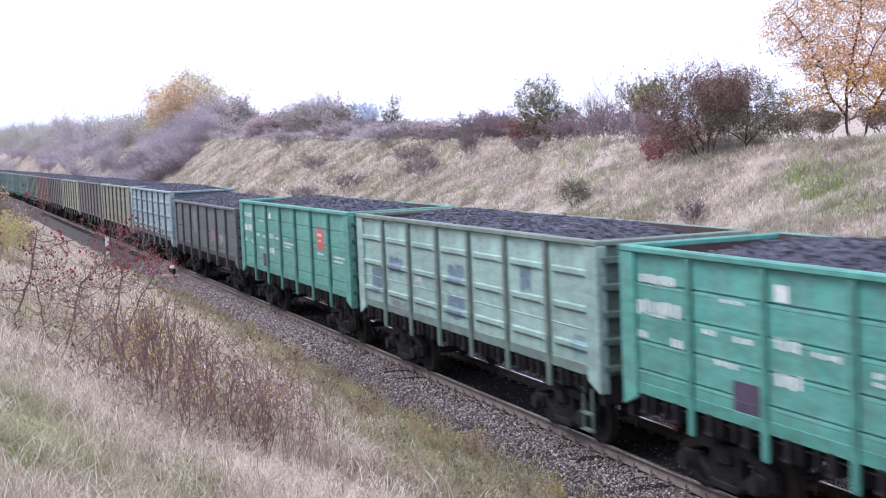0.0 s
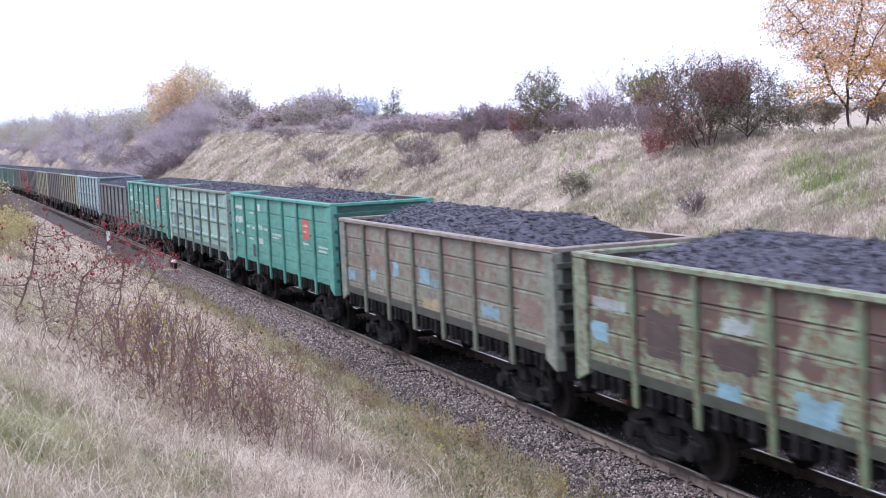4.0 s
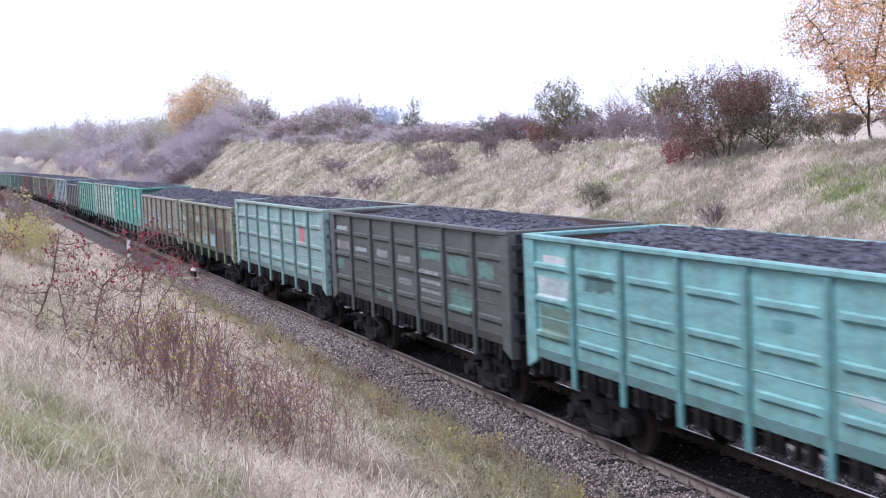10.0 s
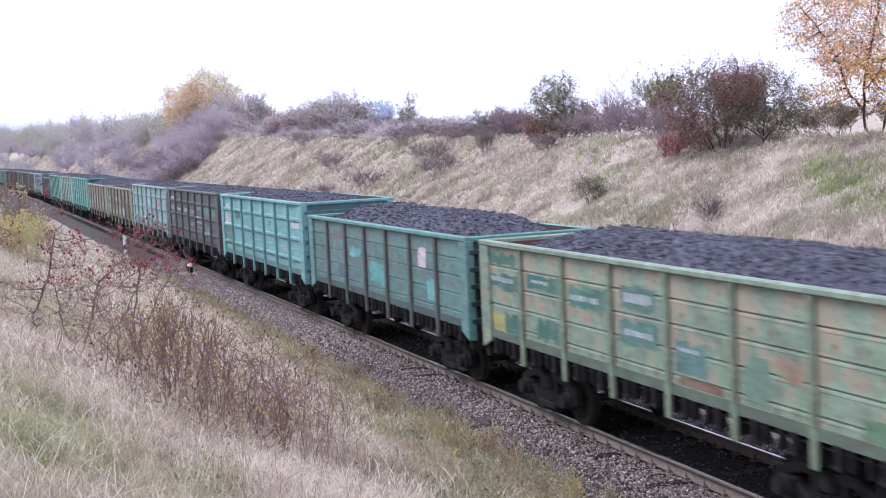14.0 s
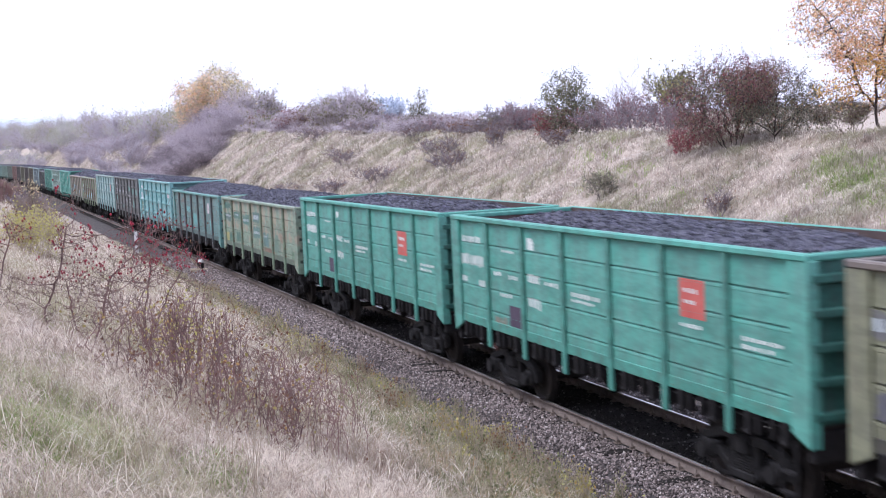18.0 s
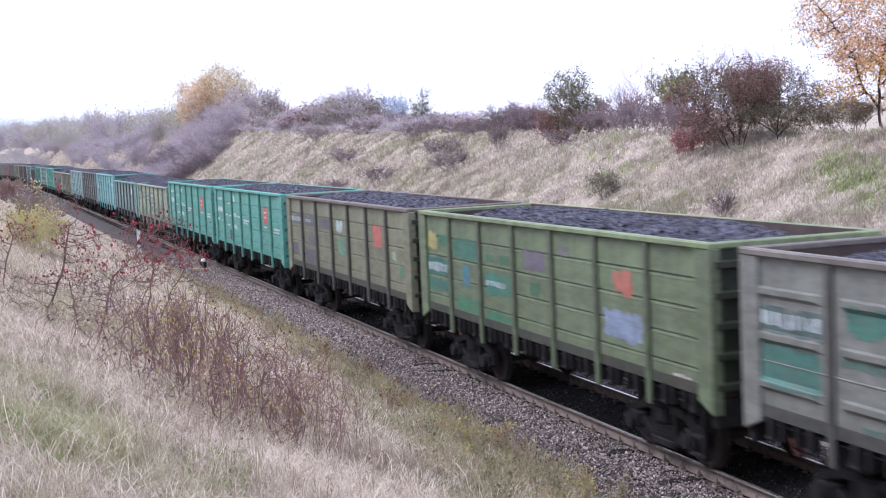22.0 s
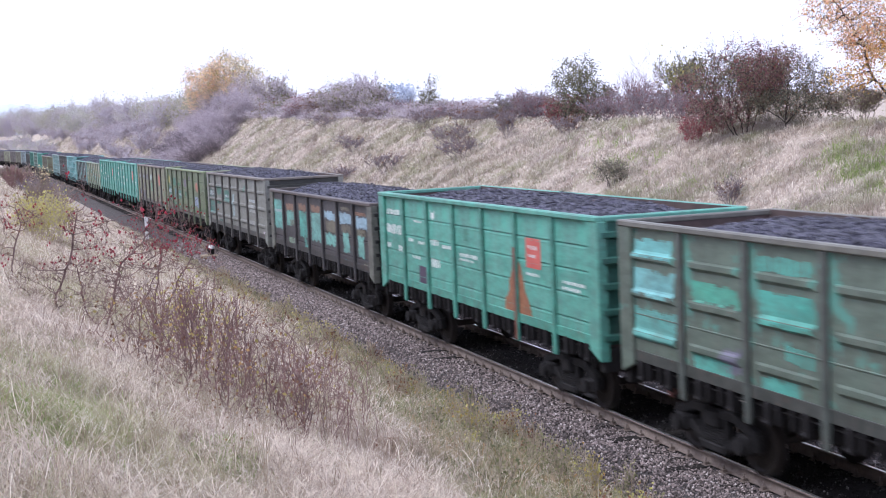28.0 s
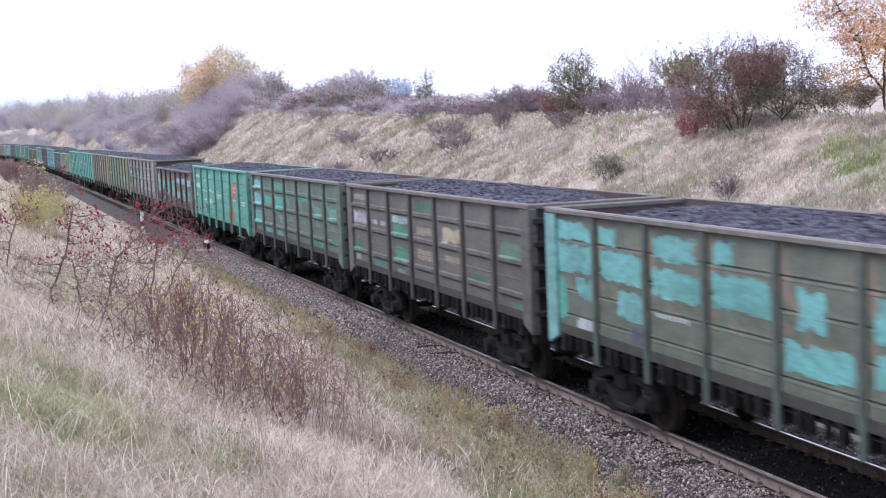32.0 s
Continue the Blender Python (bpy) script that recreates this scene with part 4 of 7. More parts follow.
wagon_def(14, HIGH, "lined", (0.075, 0.38, 0.29), 0.04, TEAL_MARKS + [(4, .55, 1.08, .30, 1.0, (0.30, 0.12, 0.055), -1), (5, -.08, .38, .34, .92, (0.30, 0.12, 0.055), 1), (3, .3, .5, .2, .35, (0.05, 0.2, 0.15))], grime=0.15, rust=0.03, label="teal gondola wagon with a large rust run")
wagon_def(15, HIGH, "ribbed", (0.105, 0.148, 0.112), 0.04, [(0, .1, .9, .06, .20, CY), (0, .05, .95, .28, .48, (0.20, 0.50, 0.50)), (0, .05, .95, .56, .80, (0.13, 0.42, 0.38)), (1, .1, .95, .30, .44, (0.07, 0.36, 0.26)), (1, .1, .8, .78, .92, AQ), (1, .6, .95, .68, .86, (0.17, 0.15, 0.24)), (2, .1, .9, .06, .18, AQ), (2, .1, .95, .28, .50, (0.07, 0.38, 0.31)), (2, .5, .95, .58, .70, AQ), (2, .1, .7, .8, .95, AQ), (4, .2, .8, .2, .3, AQ), (5, .2, .75, .32, .50, (0.13, 0.34, 0.29)), (5, .1, .95, .80, .92, (0.07, 0.33, 0.25)), (6, .25, .85, .30, .52, (0.11, 0.33, 0.27)), (6, .5, .95, .7, .8, (0.1, 0.3, 0.24))], stake=(0.06, 0.075, 0.065), rim=(0.13, 0.13, 0.11), alt=(0.09, 0.26, 0.21), alt_amount=0.10, grime=0.3, rust=0.05, label="dark green gondola wagon with turquoise patches")
wagon_def(16, HIGH, "ribbed", (0.118, 0.114, 0.104), 0.05, [(0, .2, .95, .06, .14, (0.42, 0.38, 0.28)), (0, .1, .95, .26, .42, (0.55, 0.50, 0.60)), (0, .1, .6, .60, .76, GR), (0, .2, .5, .78, .88, WB), (1, .1, .4, .34, .40, WB), (1, .6, .9, .34, .40, WB), (1, .1, .95, .76, .95, (0.09, 0.22, 0.19)), (2, .1, .95, .24, .34, (0.40, 0.58, 0.56)), (2, .1, .95, .34, .48, (0.06, 0.27, 0.18)), (2, .2, .9, .58, .76, (0.05, 0.26, 0.16)), (2, .3, .7, .84, .95, (0.15, 0.4, 0.36)), (3, .1, .9, .06, .16, GR), (3, .2, .9, .32, .42, (0.42, 0.37, 0.28)), (3, .2, .9, .56, .68, (0.44, 0.39, 0.30)), (4, .2, .95, .28, .44, (0.45, 0.39, 0.27)), (4, .3, .9, .56, .64, (0.40, 0.35, 0.25)), (5, .3, .8, .66, .78, GR), (6, .1, .9, .30, .46, (0.09, 0.20, 0.14)), (6, .5, .95, .84, .96, (0.05, 0.27, 0.14))], stake=(0.05, 0.048, 0.046), rim=(0.15, 0.13, 0.115), grime=0.25, rust=0.05, label="grey-brown gondola wagon with green and cream patches")
wagon_def(17, HIGH, "lined", (0.118, 0.152, 0.112), 0.04, [(0, .05, .95, .04, .20, CY), (0, .02, .98, .22, .46, CY), (0, .55, .98, .48, .66, CY), (0, .05, .3, .5, .85, AQ), (0, .55, .95, .80, .95, WB), (1, .0, .4, .05, .2, CY), (1, .02, .98, .22, .46, CY), (1, .4, .98, .5, .72, CY), (1, .7, .98, .75, .95, (0.06, 0.07, 0.14)), (2, .05, .9, .05, .24, CY), (2, .02, .98, .28, .50, CY), (3, .05, .4, .02, .2, CY), (3, .02, .98, .24, .48, (0.15, 0.46, 0.44)), (4, .2, .6, .24, .50, CY), (4, .02, .98, .56, .76, (0.15, 0.46, 0.45)), (5, .05, .98, .2, .48, CY), (5, .05, .98, .52, .72, CY), (6, .05, .9, .3, .6, CY), (2, .1, .8, .60, .64, WB)], stake=(0.065, 0.10, 0.08), rim=(0.16, 0.15, 0.13), rust=0.10, post=(0.15, 0.42, 0.40), alt=(0.20, 0.16, 0.12), alt_amount=0.10, label="drab green gondola wagon with large turquoise patches")
wagon_def(18, HIGH, "ribbed", (0.20, 0.22, 0.18), 0.04, stake=(0.10, 0.11, 0.09), label="grey-green gondola wagon loaded with coal")
wagon_def(-1, HIGH, "ribbed", (0.33, 0.52, 0.45), 0.07, [(0, .4, .9, .52, .78, (0.10, 0.16, 0.22)), (1, .1, .75, .36, .54, (0.10, 0.15, 0.22)), (3, .25, .85, .32, .52, (0.12, 0.18, 0.25)), (3, .2, .85, .60, .84, (0.12, 0.18, 0.25)), (5, .3, .65, .22, .44, (0.10, 0.15, 0.22)), (6, .5, .9, .66, .86, (0.2, 0.35, 0.36)), (1, .1, .9, .82, .95, (0.2, 0.2, 0.22)), (2, .1, .4, .5, .58, WB)], stake=(0.13, 0.19, 0.16), rim=(0.17, 0.24, 0.19), grime=0.25, rust=0.05, label="pale grey-green gondola wagon with dark blue patches")
wagon_def(-2, HIGH, "lined", (0.085, 0.36, 0.28), 0.08, TEAL_MARKS, stake=(0.05, 0.20, 0.16), grime=0.2, rust=0.02, label="teal steel gondola wagon loaded with coal")
wagon_def(-3, LOW, "plain", (0.10, 0.125, 0.125), 0.24, [(2, .3, .7, .15, .6, (0.2, 0.22, 0.22)), (4, .3, .8, .45, .7, (0.26, 0.13, 0.13)), (5, .2, .6, .5, .7, (0.3, 0.32, 0.33))], stake=(0.05, 0.055, 0.06), label="dark grey low gondola wagon heaped with coal")
wagon_def(-4, HIGH, "ribbed", (0.30, 0.44, 0.47), 0.12, stake=(0.09, 0.12, 0.14), label="light blue-grey gondola wagon loaded with coal")
wagon_def(-5, HIGH, "lined", (0.24, 0.25, 0.17), 0.12, stake=(0.07, 0.06, 0.05), rim=(0.22, 0.30, 0.20), label="olive-grey gondola wagon loaded with coal")
wagon_def(-6, HIGH, "lined", (0.11, 0.10, 0.10), 0.12, label="dark grey gondola wagon loaded with coal")
wagon_def(-7, HIGH, "lined", (0.30, 0.33, 0.22), 0.12, stake=(0.10, 0.10, 0.07), label="pale green gondola wagon loaded with coal")
wagon_def(-8, HIGH, "lined", (0.10, 0.09, 0.09), 0.14, label="dark grey gondola wagon loaded with coal")
for i, c in enumerate([(0.20, 0.10, 0.09), (0.12, 0.17, 0.14), (0.13, 0.24, 0.20), (0.10, 0.22, 0.19), (0.15, 0.28, 0.25), (0.14, 0.26, 0.24), (0.11, 0.20, 0.18), (0.16, 0.22, 0.20), (0.12, 0.22, 0.2)]):
    wagon_def(-9 - i, HIGH, "lined", c, 0.12, label="weathered coloured gondola wagon loaded with coal")


def colour_mat(c, under=None, grime=0.2, rust=0.04):
    if c == W:
        return M_WHITE
    if c == R:
        return M_RED
    if c == D:
        return M_PLATE
    key = (c, under)
    if key not in PAINTS:
        PAINTS[key] = paint("patch_paint", c, grime, rust, dusty=0.08, under=under)
    return PAINTS[key]


def panel_depth(style, top, y, z):
    """How far the pressed ribs of a panel stand proud at a place on it."""
    if style != "ribbed":
        return 0.0
    H, h = top - 0.12 - MARK_FOOT, PW / 2
    for v in (0.20, 0.47, 0.76):
        q = abs(z - (top - 0.12 - v * H))
        if q < 0.085 and abs(y) < h * 0.78:
            return 0.056 * min(1.0, (0.085 - q) / 0.045)
    return 0.0


def mark_mesh(panel, u0, u1, v0, v1, top, rng, style, solid=False, run=0, torn=0.0):
    """Lettering as rows of bars, or a flaking coat of paint that follows the panel."""
    H = top - 0.12 - MARK_FOOT
    yc = BODY / 2 - 0.15 - (panel + 0.5) * PW
    ya, yb = PW * 0.43 * (1 - 2 * u0), PW * 0.43 * (1 - 2 * u1)
    za, zb = top - 0.12 - v0 * H, max(top - 0.12 - v1 * H, SILL + 0.02)
    za = max(za, zb + 0.06)
    bm = bmesh.new()
    if (v1 - v0) < 0.13 and (u1 - u0) > 0.2:
        n = max(3, int((u1 - u0) * 11))
        for i in range(n):
            a, b = ya + (yb - ya) * i / n, ya + (yb - ya) * (i + rng.uniform(0.45, 0.75)) / n
            x = -WALL - panel_depth(style, top, a, (za + zb) / 2) - 0.004
            box(bm, x - 0.003, x + 0.004, yc + min(a, b), yc + max(a, b), zb + rng.uniform(0, 0.2) * (za - zb), za - rng.uniform(0, 0.15) * (za - zb))
        return bm
    cell = 0.032
    ny, nz = max(3, int(abs(ya - yb) / cell)), max(3, int((za - zb) / cell))
    off = Vector((rng.uniform(0, 90), rng.uniform(0, 90), rng.uniform(0, 90)))
    ruin = -0.6 if solid else rng.uniform(0.0, 0.45) + torn
    verts = {}

    def vert(i, k):
        if (i, k) not in verts:
            y, z = yb + (ya - yb) * i / ny, zb + (za - zb) * k / nz
            verts[i, k] = bm.verts.new((-WALL - panel_depth(style, top, y, z) - 0.004, yc + y, z))
        return verts[i, k]

    for i in range(ny):
        for k in range(nz):
            edge = min(i + 0.5, ny - i - 0.5, k + 0.5, nz - k - 0.5) * cell
            p = Vector((0, i * cell, k * cell)) + off
            f = noise.noise(p * 4.0) + 0.6 * noise.noise(p * 11.0) + min(edge * (60.0 if solid else 9.0), 1.0) * (1.5 - ruin)
            if run:      # a run of rust widens downwards from the stake
                across = (i + 0.5) / ny if run < 0 else 1 - (i + 0.5) / ny
                f = 1.0 - k / nz - across + 0.25 * noise.noise(p * 3.0) + 0.22
            if f > 0.22:
                bm.faces.new((vert(i, k), vert(i, k + 1), vert(i + 1, k + 1), vert(i + 1, k)))
    if not bm.faces:
        bm.faces.new((vert(0, 0), vert(0, 1), vert(1, 1), vert(1, 0)))
    return bm


def build_wagon(n):
    d = CONSIST[n]
    rng = random.Random(100 + n)
    k, top = KIT[d["h"]], d["h"]
    root = tagged(new("gondola_wagon"), d["label"], "freight wagon", "coal train")
    pm = paint("wagon_paint", d["base"], d["grime"], d["rust"], d["alt"], d["alt_amount"])
    stake_c = d["stake"] or tuple(c * 0.8 for c in d["base"])
    sm = paint("stake_paint", stake_c, d["grime"], d["rust"])
    rm = paint("rim_paint", d["rim"] or tuple(c * 0.9 for c in d["base"]), d["grime"], d["rust"])
    # the sill is as clean as the side on fresh paint, black with coal on the rest
    soil = 0.85 if n in (0, 8, 9, 14, -2) else (0.42 if n in (3, 5, 6, 7, -1) else 0.16)
    dm = paint("sill_paint", tuple(c * soil + 0.016 for c in d["base"]), 0.4, 0.10, dusty=0.06)
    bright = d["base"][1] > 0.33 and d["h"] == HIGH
    # end walls: body colour darkened for coal dirt and the shade between wagons
    em = paint("soiled_shaded_end_paint", tuple(c * (0.34 if bright else 0.16) for c in d["base"]), 0.3 if bright else 0.0, 0.02, dusty=0.03)
    post = paint("post_paint", d["post"], d["grime"], d["rust"]) if d["post"] else pm
    near = n >= -4
    for side in ((0, 180) if near else (0,)):
        flip = pose(0, 0, 0, 0, 0, side)
        for i in range(PANELS):
            y = BODY / 2 - 0.15 - (i + 0.5) * PW
            child("side_panel", k[d["style"]], root, flip @ pose(0, y, 0), mat=pm)
            if near and side == 0:
                child("discharge_hatch", COMMON["hatch"], root, pose(0, y, 0))
            if i:
                child("stake", k["stake"], root, flip @ pose(0, y + PW / 2, 0), mat=sm)
        child("top_rail", k["rail"], root, flip, mat=rm)
        if near:
            child("side_sill", k["sill"], root, flip, "coal-stained sill beam", dm)
        child("corner_post", k["corner"], root, flip @ pose(0, BODY / 2 - 0.15, 0), mat=post)
        m = flip @ pose(0, -BODY / 2 + 0.15, 0) @ Matrix.Diagonal((1, -1, 1, 1))
        child("corner_post", k["corner"], root, m, mat=post)
    if not near:
        child("side_panel", k["plain"], root, Matrix.Rotation(math.pi, 4, "Z") @ Matrix.Diagonal((1, BODY / PW, 1, 1)), mat=pm)
        child("top_rail", k["rail"], root, pose(0, 0, 0, 0, 0, 180), mat=rm)
    for a, s in ((0, 1), (180, -1)):
        flip = pose(0, s * (BODY / 2 - 0.06), 0, 0, 0, a)
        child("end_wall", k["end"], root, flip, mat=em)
        child("end_rail", k["endrail"], root, flip, mat=rm)
        child("coupler", COMMON["coupler"], root, pose(0, s * (BODY / 2 + 0.02), 0, 0, 0, a))
        if near:
            child("brake_hose", COMMON["hose"], root, pose(0, s * (BODY / 2 + 0.02), 0, 0, 0, a))
        flip = pose(0, s * 4.325, 0, 0, 0, a)
        bogie = child("bogie", COMMON["bolster"], root, flip)
        for b in (0, 180):
            turn = pose(0, 0, 0, 0, 0, b)
            child("side_frame", COMMON["sideframe"], bogie, turn)
            if near:
                for yy in (-0.18, 0.0, 0.18):
                    child("spring", COMMON["springs"], bogie, turn @ pose(-1.05, yy, 0))
                for yy in (-0.925, 0.925):
                    child("axle_box", COMMON["axlebox"], bogie, turn @ pose(0, yy, 0))
        for yy in (-0.925, 0.925):
            w = child("wheelset", COMMON["wheelset"], bogie, pose(0, yy, 0.475))
            if n >= -2:
                WHEELS.append((w, yy, a))
    child("under_frame", COMMON["frame"], root)
    child("floor_plate", k["floor"], root)
    for a, s in ((0, 1), (180, -1)):
        child("side_lining", k["lining"], root, pose(0, 0, 0, 0, 0, a), label="rusty inner lining", mat=d["lining"])
        child("end_lining", k["endlining"], root, pose(0, s * (BODY / 2 - 0.12), 0), label="rusty inner lining", mat=d["lining"])
    if near:
        child("brake_gear", COMMON["brake"], root)
        child("foot_step", COMMON["step"], root, pose(0, -BODY / 2 + 0.55, 0), mat=sm if n == -1 else None)
    for mk in d["marks"]:
        bm = mark_mesh(*mk[:5], top, rng, d["style"], mk[5] in (R, D), mk[6] if len(mk) > 6 else 0, 0.3 if n == 13 else 0.0)
        c = mk[5]
        small = (mk[4] - mk[3]) < 0.13 and (mk[2] - mk[1]) > 0.2
        if len(mk) > 6 and mk[6] < 0:      # the run also stains the stake between the panels
            H = top - 0.12 - MARK_FOOT
            plate = bmesh.new()
            y = BODY / 2 - 0.15 - (mk[0] + 1) * PW
            box(plate, -1.4955, -1.486, y - 0.058, y + 0.058, 1.0, top - 0.12 - mk[3] * H, 0.004)
            child("rust_run", mesh_bm("rust_run", plate, colour_mat((0.17, 0.055, 0.035))), root, None, "dark rust stain")
        ob = child("lettering" if small else ("emblem" if c == R else "paint_patch"), mesh_bm("patch", bm, colour_mat(c, None if small or len(mk) > 6 or (isinstance(c, tuple) and max(c) < 0.08) else d["base"])), root)
        if small:
            ob["kind"] = "stuff"
    crown = d["crown"]
    key = (top, crown, n % 3)
    if key not in COAL:
        COAL[key] = coal_mesh(top, crown, 7 + n % 3 + int(crown * 100))
    load = tagged(new("coal_load", COAL[key]), "heap of black coal lying in the wagon", "coal", "coal loads", "stuff")
    WAGONS.append((n, root))
    LOADS.append((n, load))


for number in sorted(CONSIST):
    build_wagon(number)


def motions():
    times = [float(t) for t in range(33)]
    for n, ob in WAGONS + LOADS:
        rows = []
        for t in times:
            y = train_y(t) - PITCH * n - BODY / 2
            turn = math.degrees(math.atan2(track_x(y - 4.3) - track_x(y + 4.3), 8.6))
            rows.append((t, pose(track_x(y), y, 0.0, 0, 0, turn)))
        walk(ob, rows)
    steps = [i / 15.0 for i in range(481)]
    for w, yy, a in WHEELS:
        s = -1 if a == 0 else 1
        walk(w, [(t, pose(0, yy, 0.475, s * math.degrees((train_y(t) - train_y(0)) / 0.475), 0, 0)) for t in steps])


# ---- grass ----
def blade_mesh(name, P, h, w, heading, lean, mat, rng):
    """One tapered blade for each foot point: it rises, arches over and hangs."""
    n = len(P)
    dx, dy = np.cos(heading), np.sin(heading)
    side = np.stack([-dy, dx, np.zeros(n)], -1) * (w / 2)[:, None]
    out = np.stack([dx, dy, np.zeros(n)], -1)
    turn = np.stack([-dy, dx, np.zeros(n)], -1) * (h * rng.normal(0, 0.16, n))[:, None]
    up = np.array([0, 0, 1.0])
    c = np.sqrt(np.clip(1 - lean ** 2, 0.04, 1))
    droop = rng.uniform(-0.25, 0.95, n)      # some tips hang over
    q1 = P + out * (h * lean * 0.16)[:, None] + up * (h * 0.36 * c ** 0.5)[:, None]
    q2 = P + out * (h * lean * 0.52)[:, None] + up * (h * 0.60 * c ** 0.6)[:, None] + turn * 0.4
    tip = P + out * (h * lean * 1.05)[:, None] + up * (h * c * droop)[:, None] + turn
    V = np.stack([P - side, P + side, q1 - side * 0.9, q1 + side * 0.9, q2 - side * 0.7, q2 + side * 0.7, tip], 1).reshape(-1, 3)
    F = (np.array([[0, 1, 3], [0, 3, 2], [2, 3, 5], [2, 5, 4], [4, 5, 6]])[None] + (np.arange(n) * 7)[:, None, None]).reshape(-1, 3)
    return mesh_np(name, V, F, mat)


def tufts(name, x, y, per, h, spread, width, mat, seed, lean=(0.2, 0.95), label="", lift=0.0):
    """Blades gathered in tufts: x, y are the tufts' feet, h their heights, width a blade's width."""
    rng = np.random.default_rng(seed)
    n = len(x)
    hd = rng.uniform(0, 2 * np.pi, n)
    X = np.repeat(x, per) + rng.normal(0, 1, n * per) * np.repeat(spread, per)
    Y = np.repeat(y, per) + rng.normal(0, 1, n * per) * np.repeat(spread, per)
    H = np.repeat(h, per) * rng.uniform(0.45, 1.15, n * per)
    P = np.stack([X, Y, ground_z(X, Y) - 0.02 + lift * rng.random(n * per)], -1)
    head = np.repeat(hd, per) + rng.normal(0, 0.9, n * per)
    ln = rng.uniform(*lean, n * per)
    me = blade_mesh(name, P, H, np.repeat(width, per) * rng.uniform(0.6, 1.3, n * per), head, ln, mat, rng)
    return tagged(new(name, me), label, "grass", kind="stuff")


def tussocks(name, x, y, per, h, radius, width, mat, seed, label):
    """Arching clumps: blades lean outwards all round a foot."""
    rng = np.random.default_rng(seed)
    n = len(x) * per
    a = rng.uniform(0, 2 * np.pi, n)
    r = np.repeat(radius, per) * np.sqrt(rng.random(n))
    X, Y = np.repeat(x, per) + r * np.cos(a), np.repeat(y, per) + r * np.sin(a)
    P = np.stack([X, Y, ground_z(X, Y) - 0.02], -1)
    H = np.repeat(h, per) * rng.uniform(0.5, 1.2, n)
    lean = np.clip(0.50 + 0.48 * r / np.repeat(radius, per) + rng.normal(0, 0.16, n), 0.05, 1.0)
    me = blade_mesh(name, P, H, np.repeat(width, per) * rng.uniform(0.6, 1.4, n), a + rng.normal(0, 0.5, n), lean, mat, rng)
    return tagged(new(name, me), label, "grass", kind="stuff")


def thin(x, y):
    """The grass stays short where the thicket shades it."""
    return 1.0 - 0.55 * np.exp(-((x - 2.2) / 0.85) ** 2 - ((y - 12.3) / 1.3) ** 2)


def verge_x(y):
    """Where the dry grass gives way to the weeds by the ballast."""
    return np.interp(y, [10, 16, 25, 40, 80], [3.9, 4.6, 5.9, 6.8, 7.2])


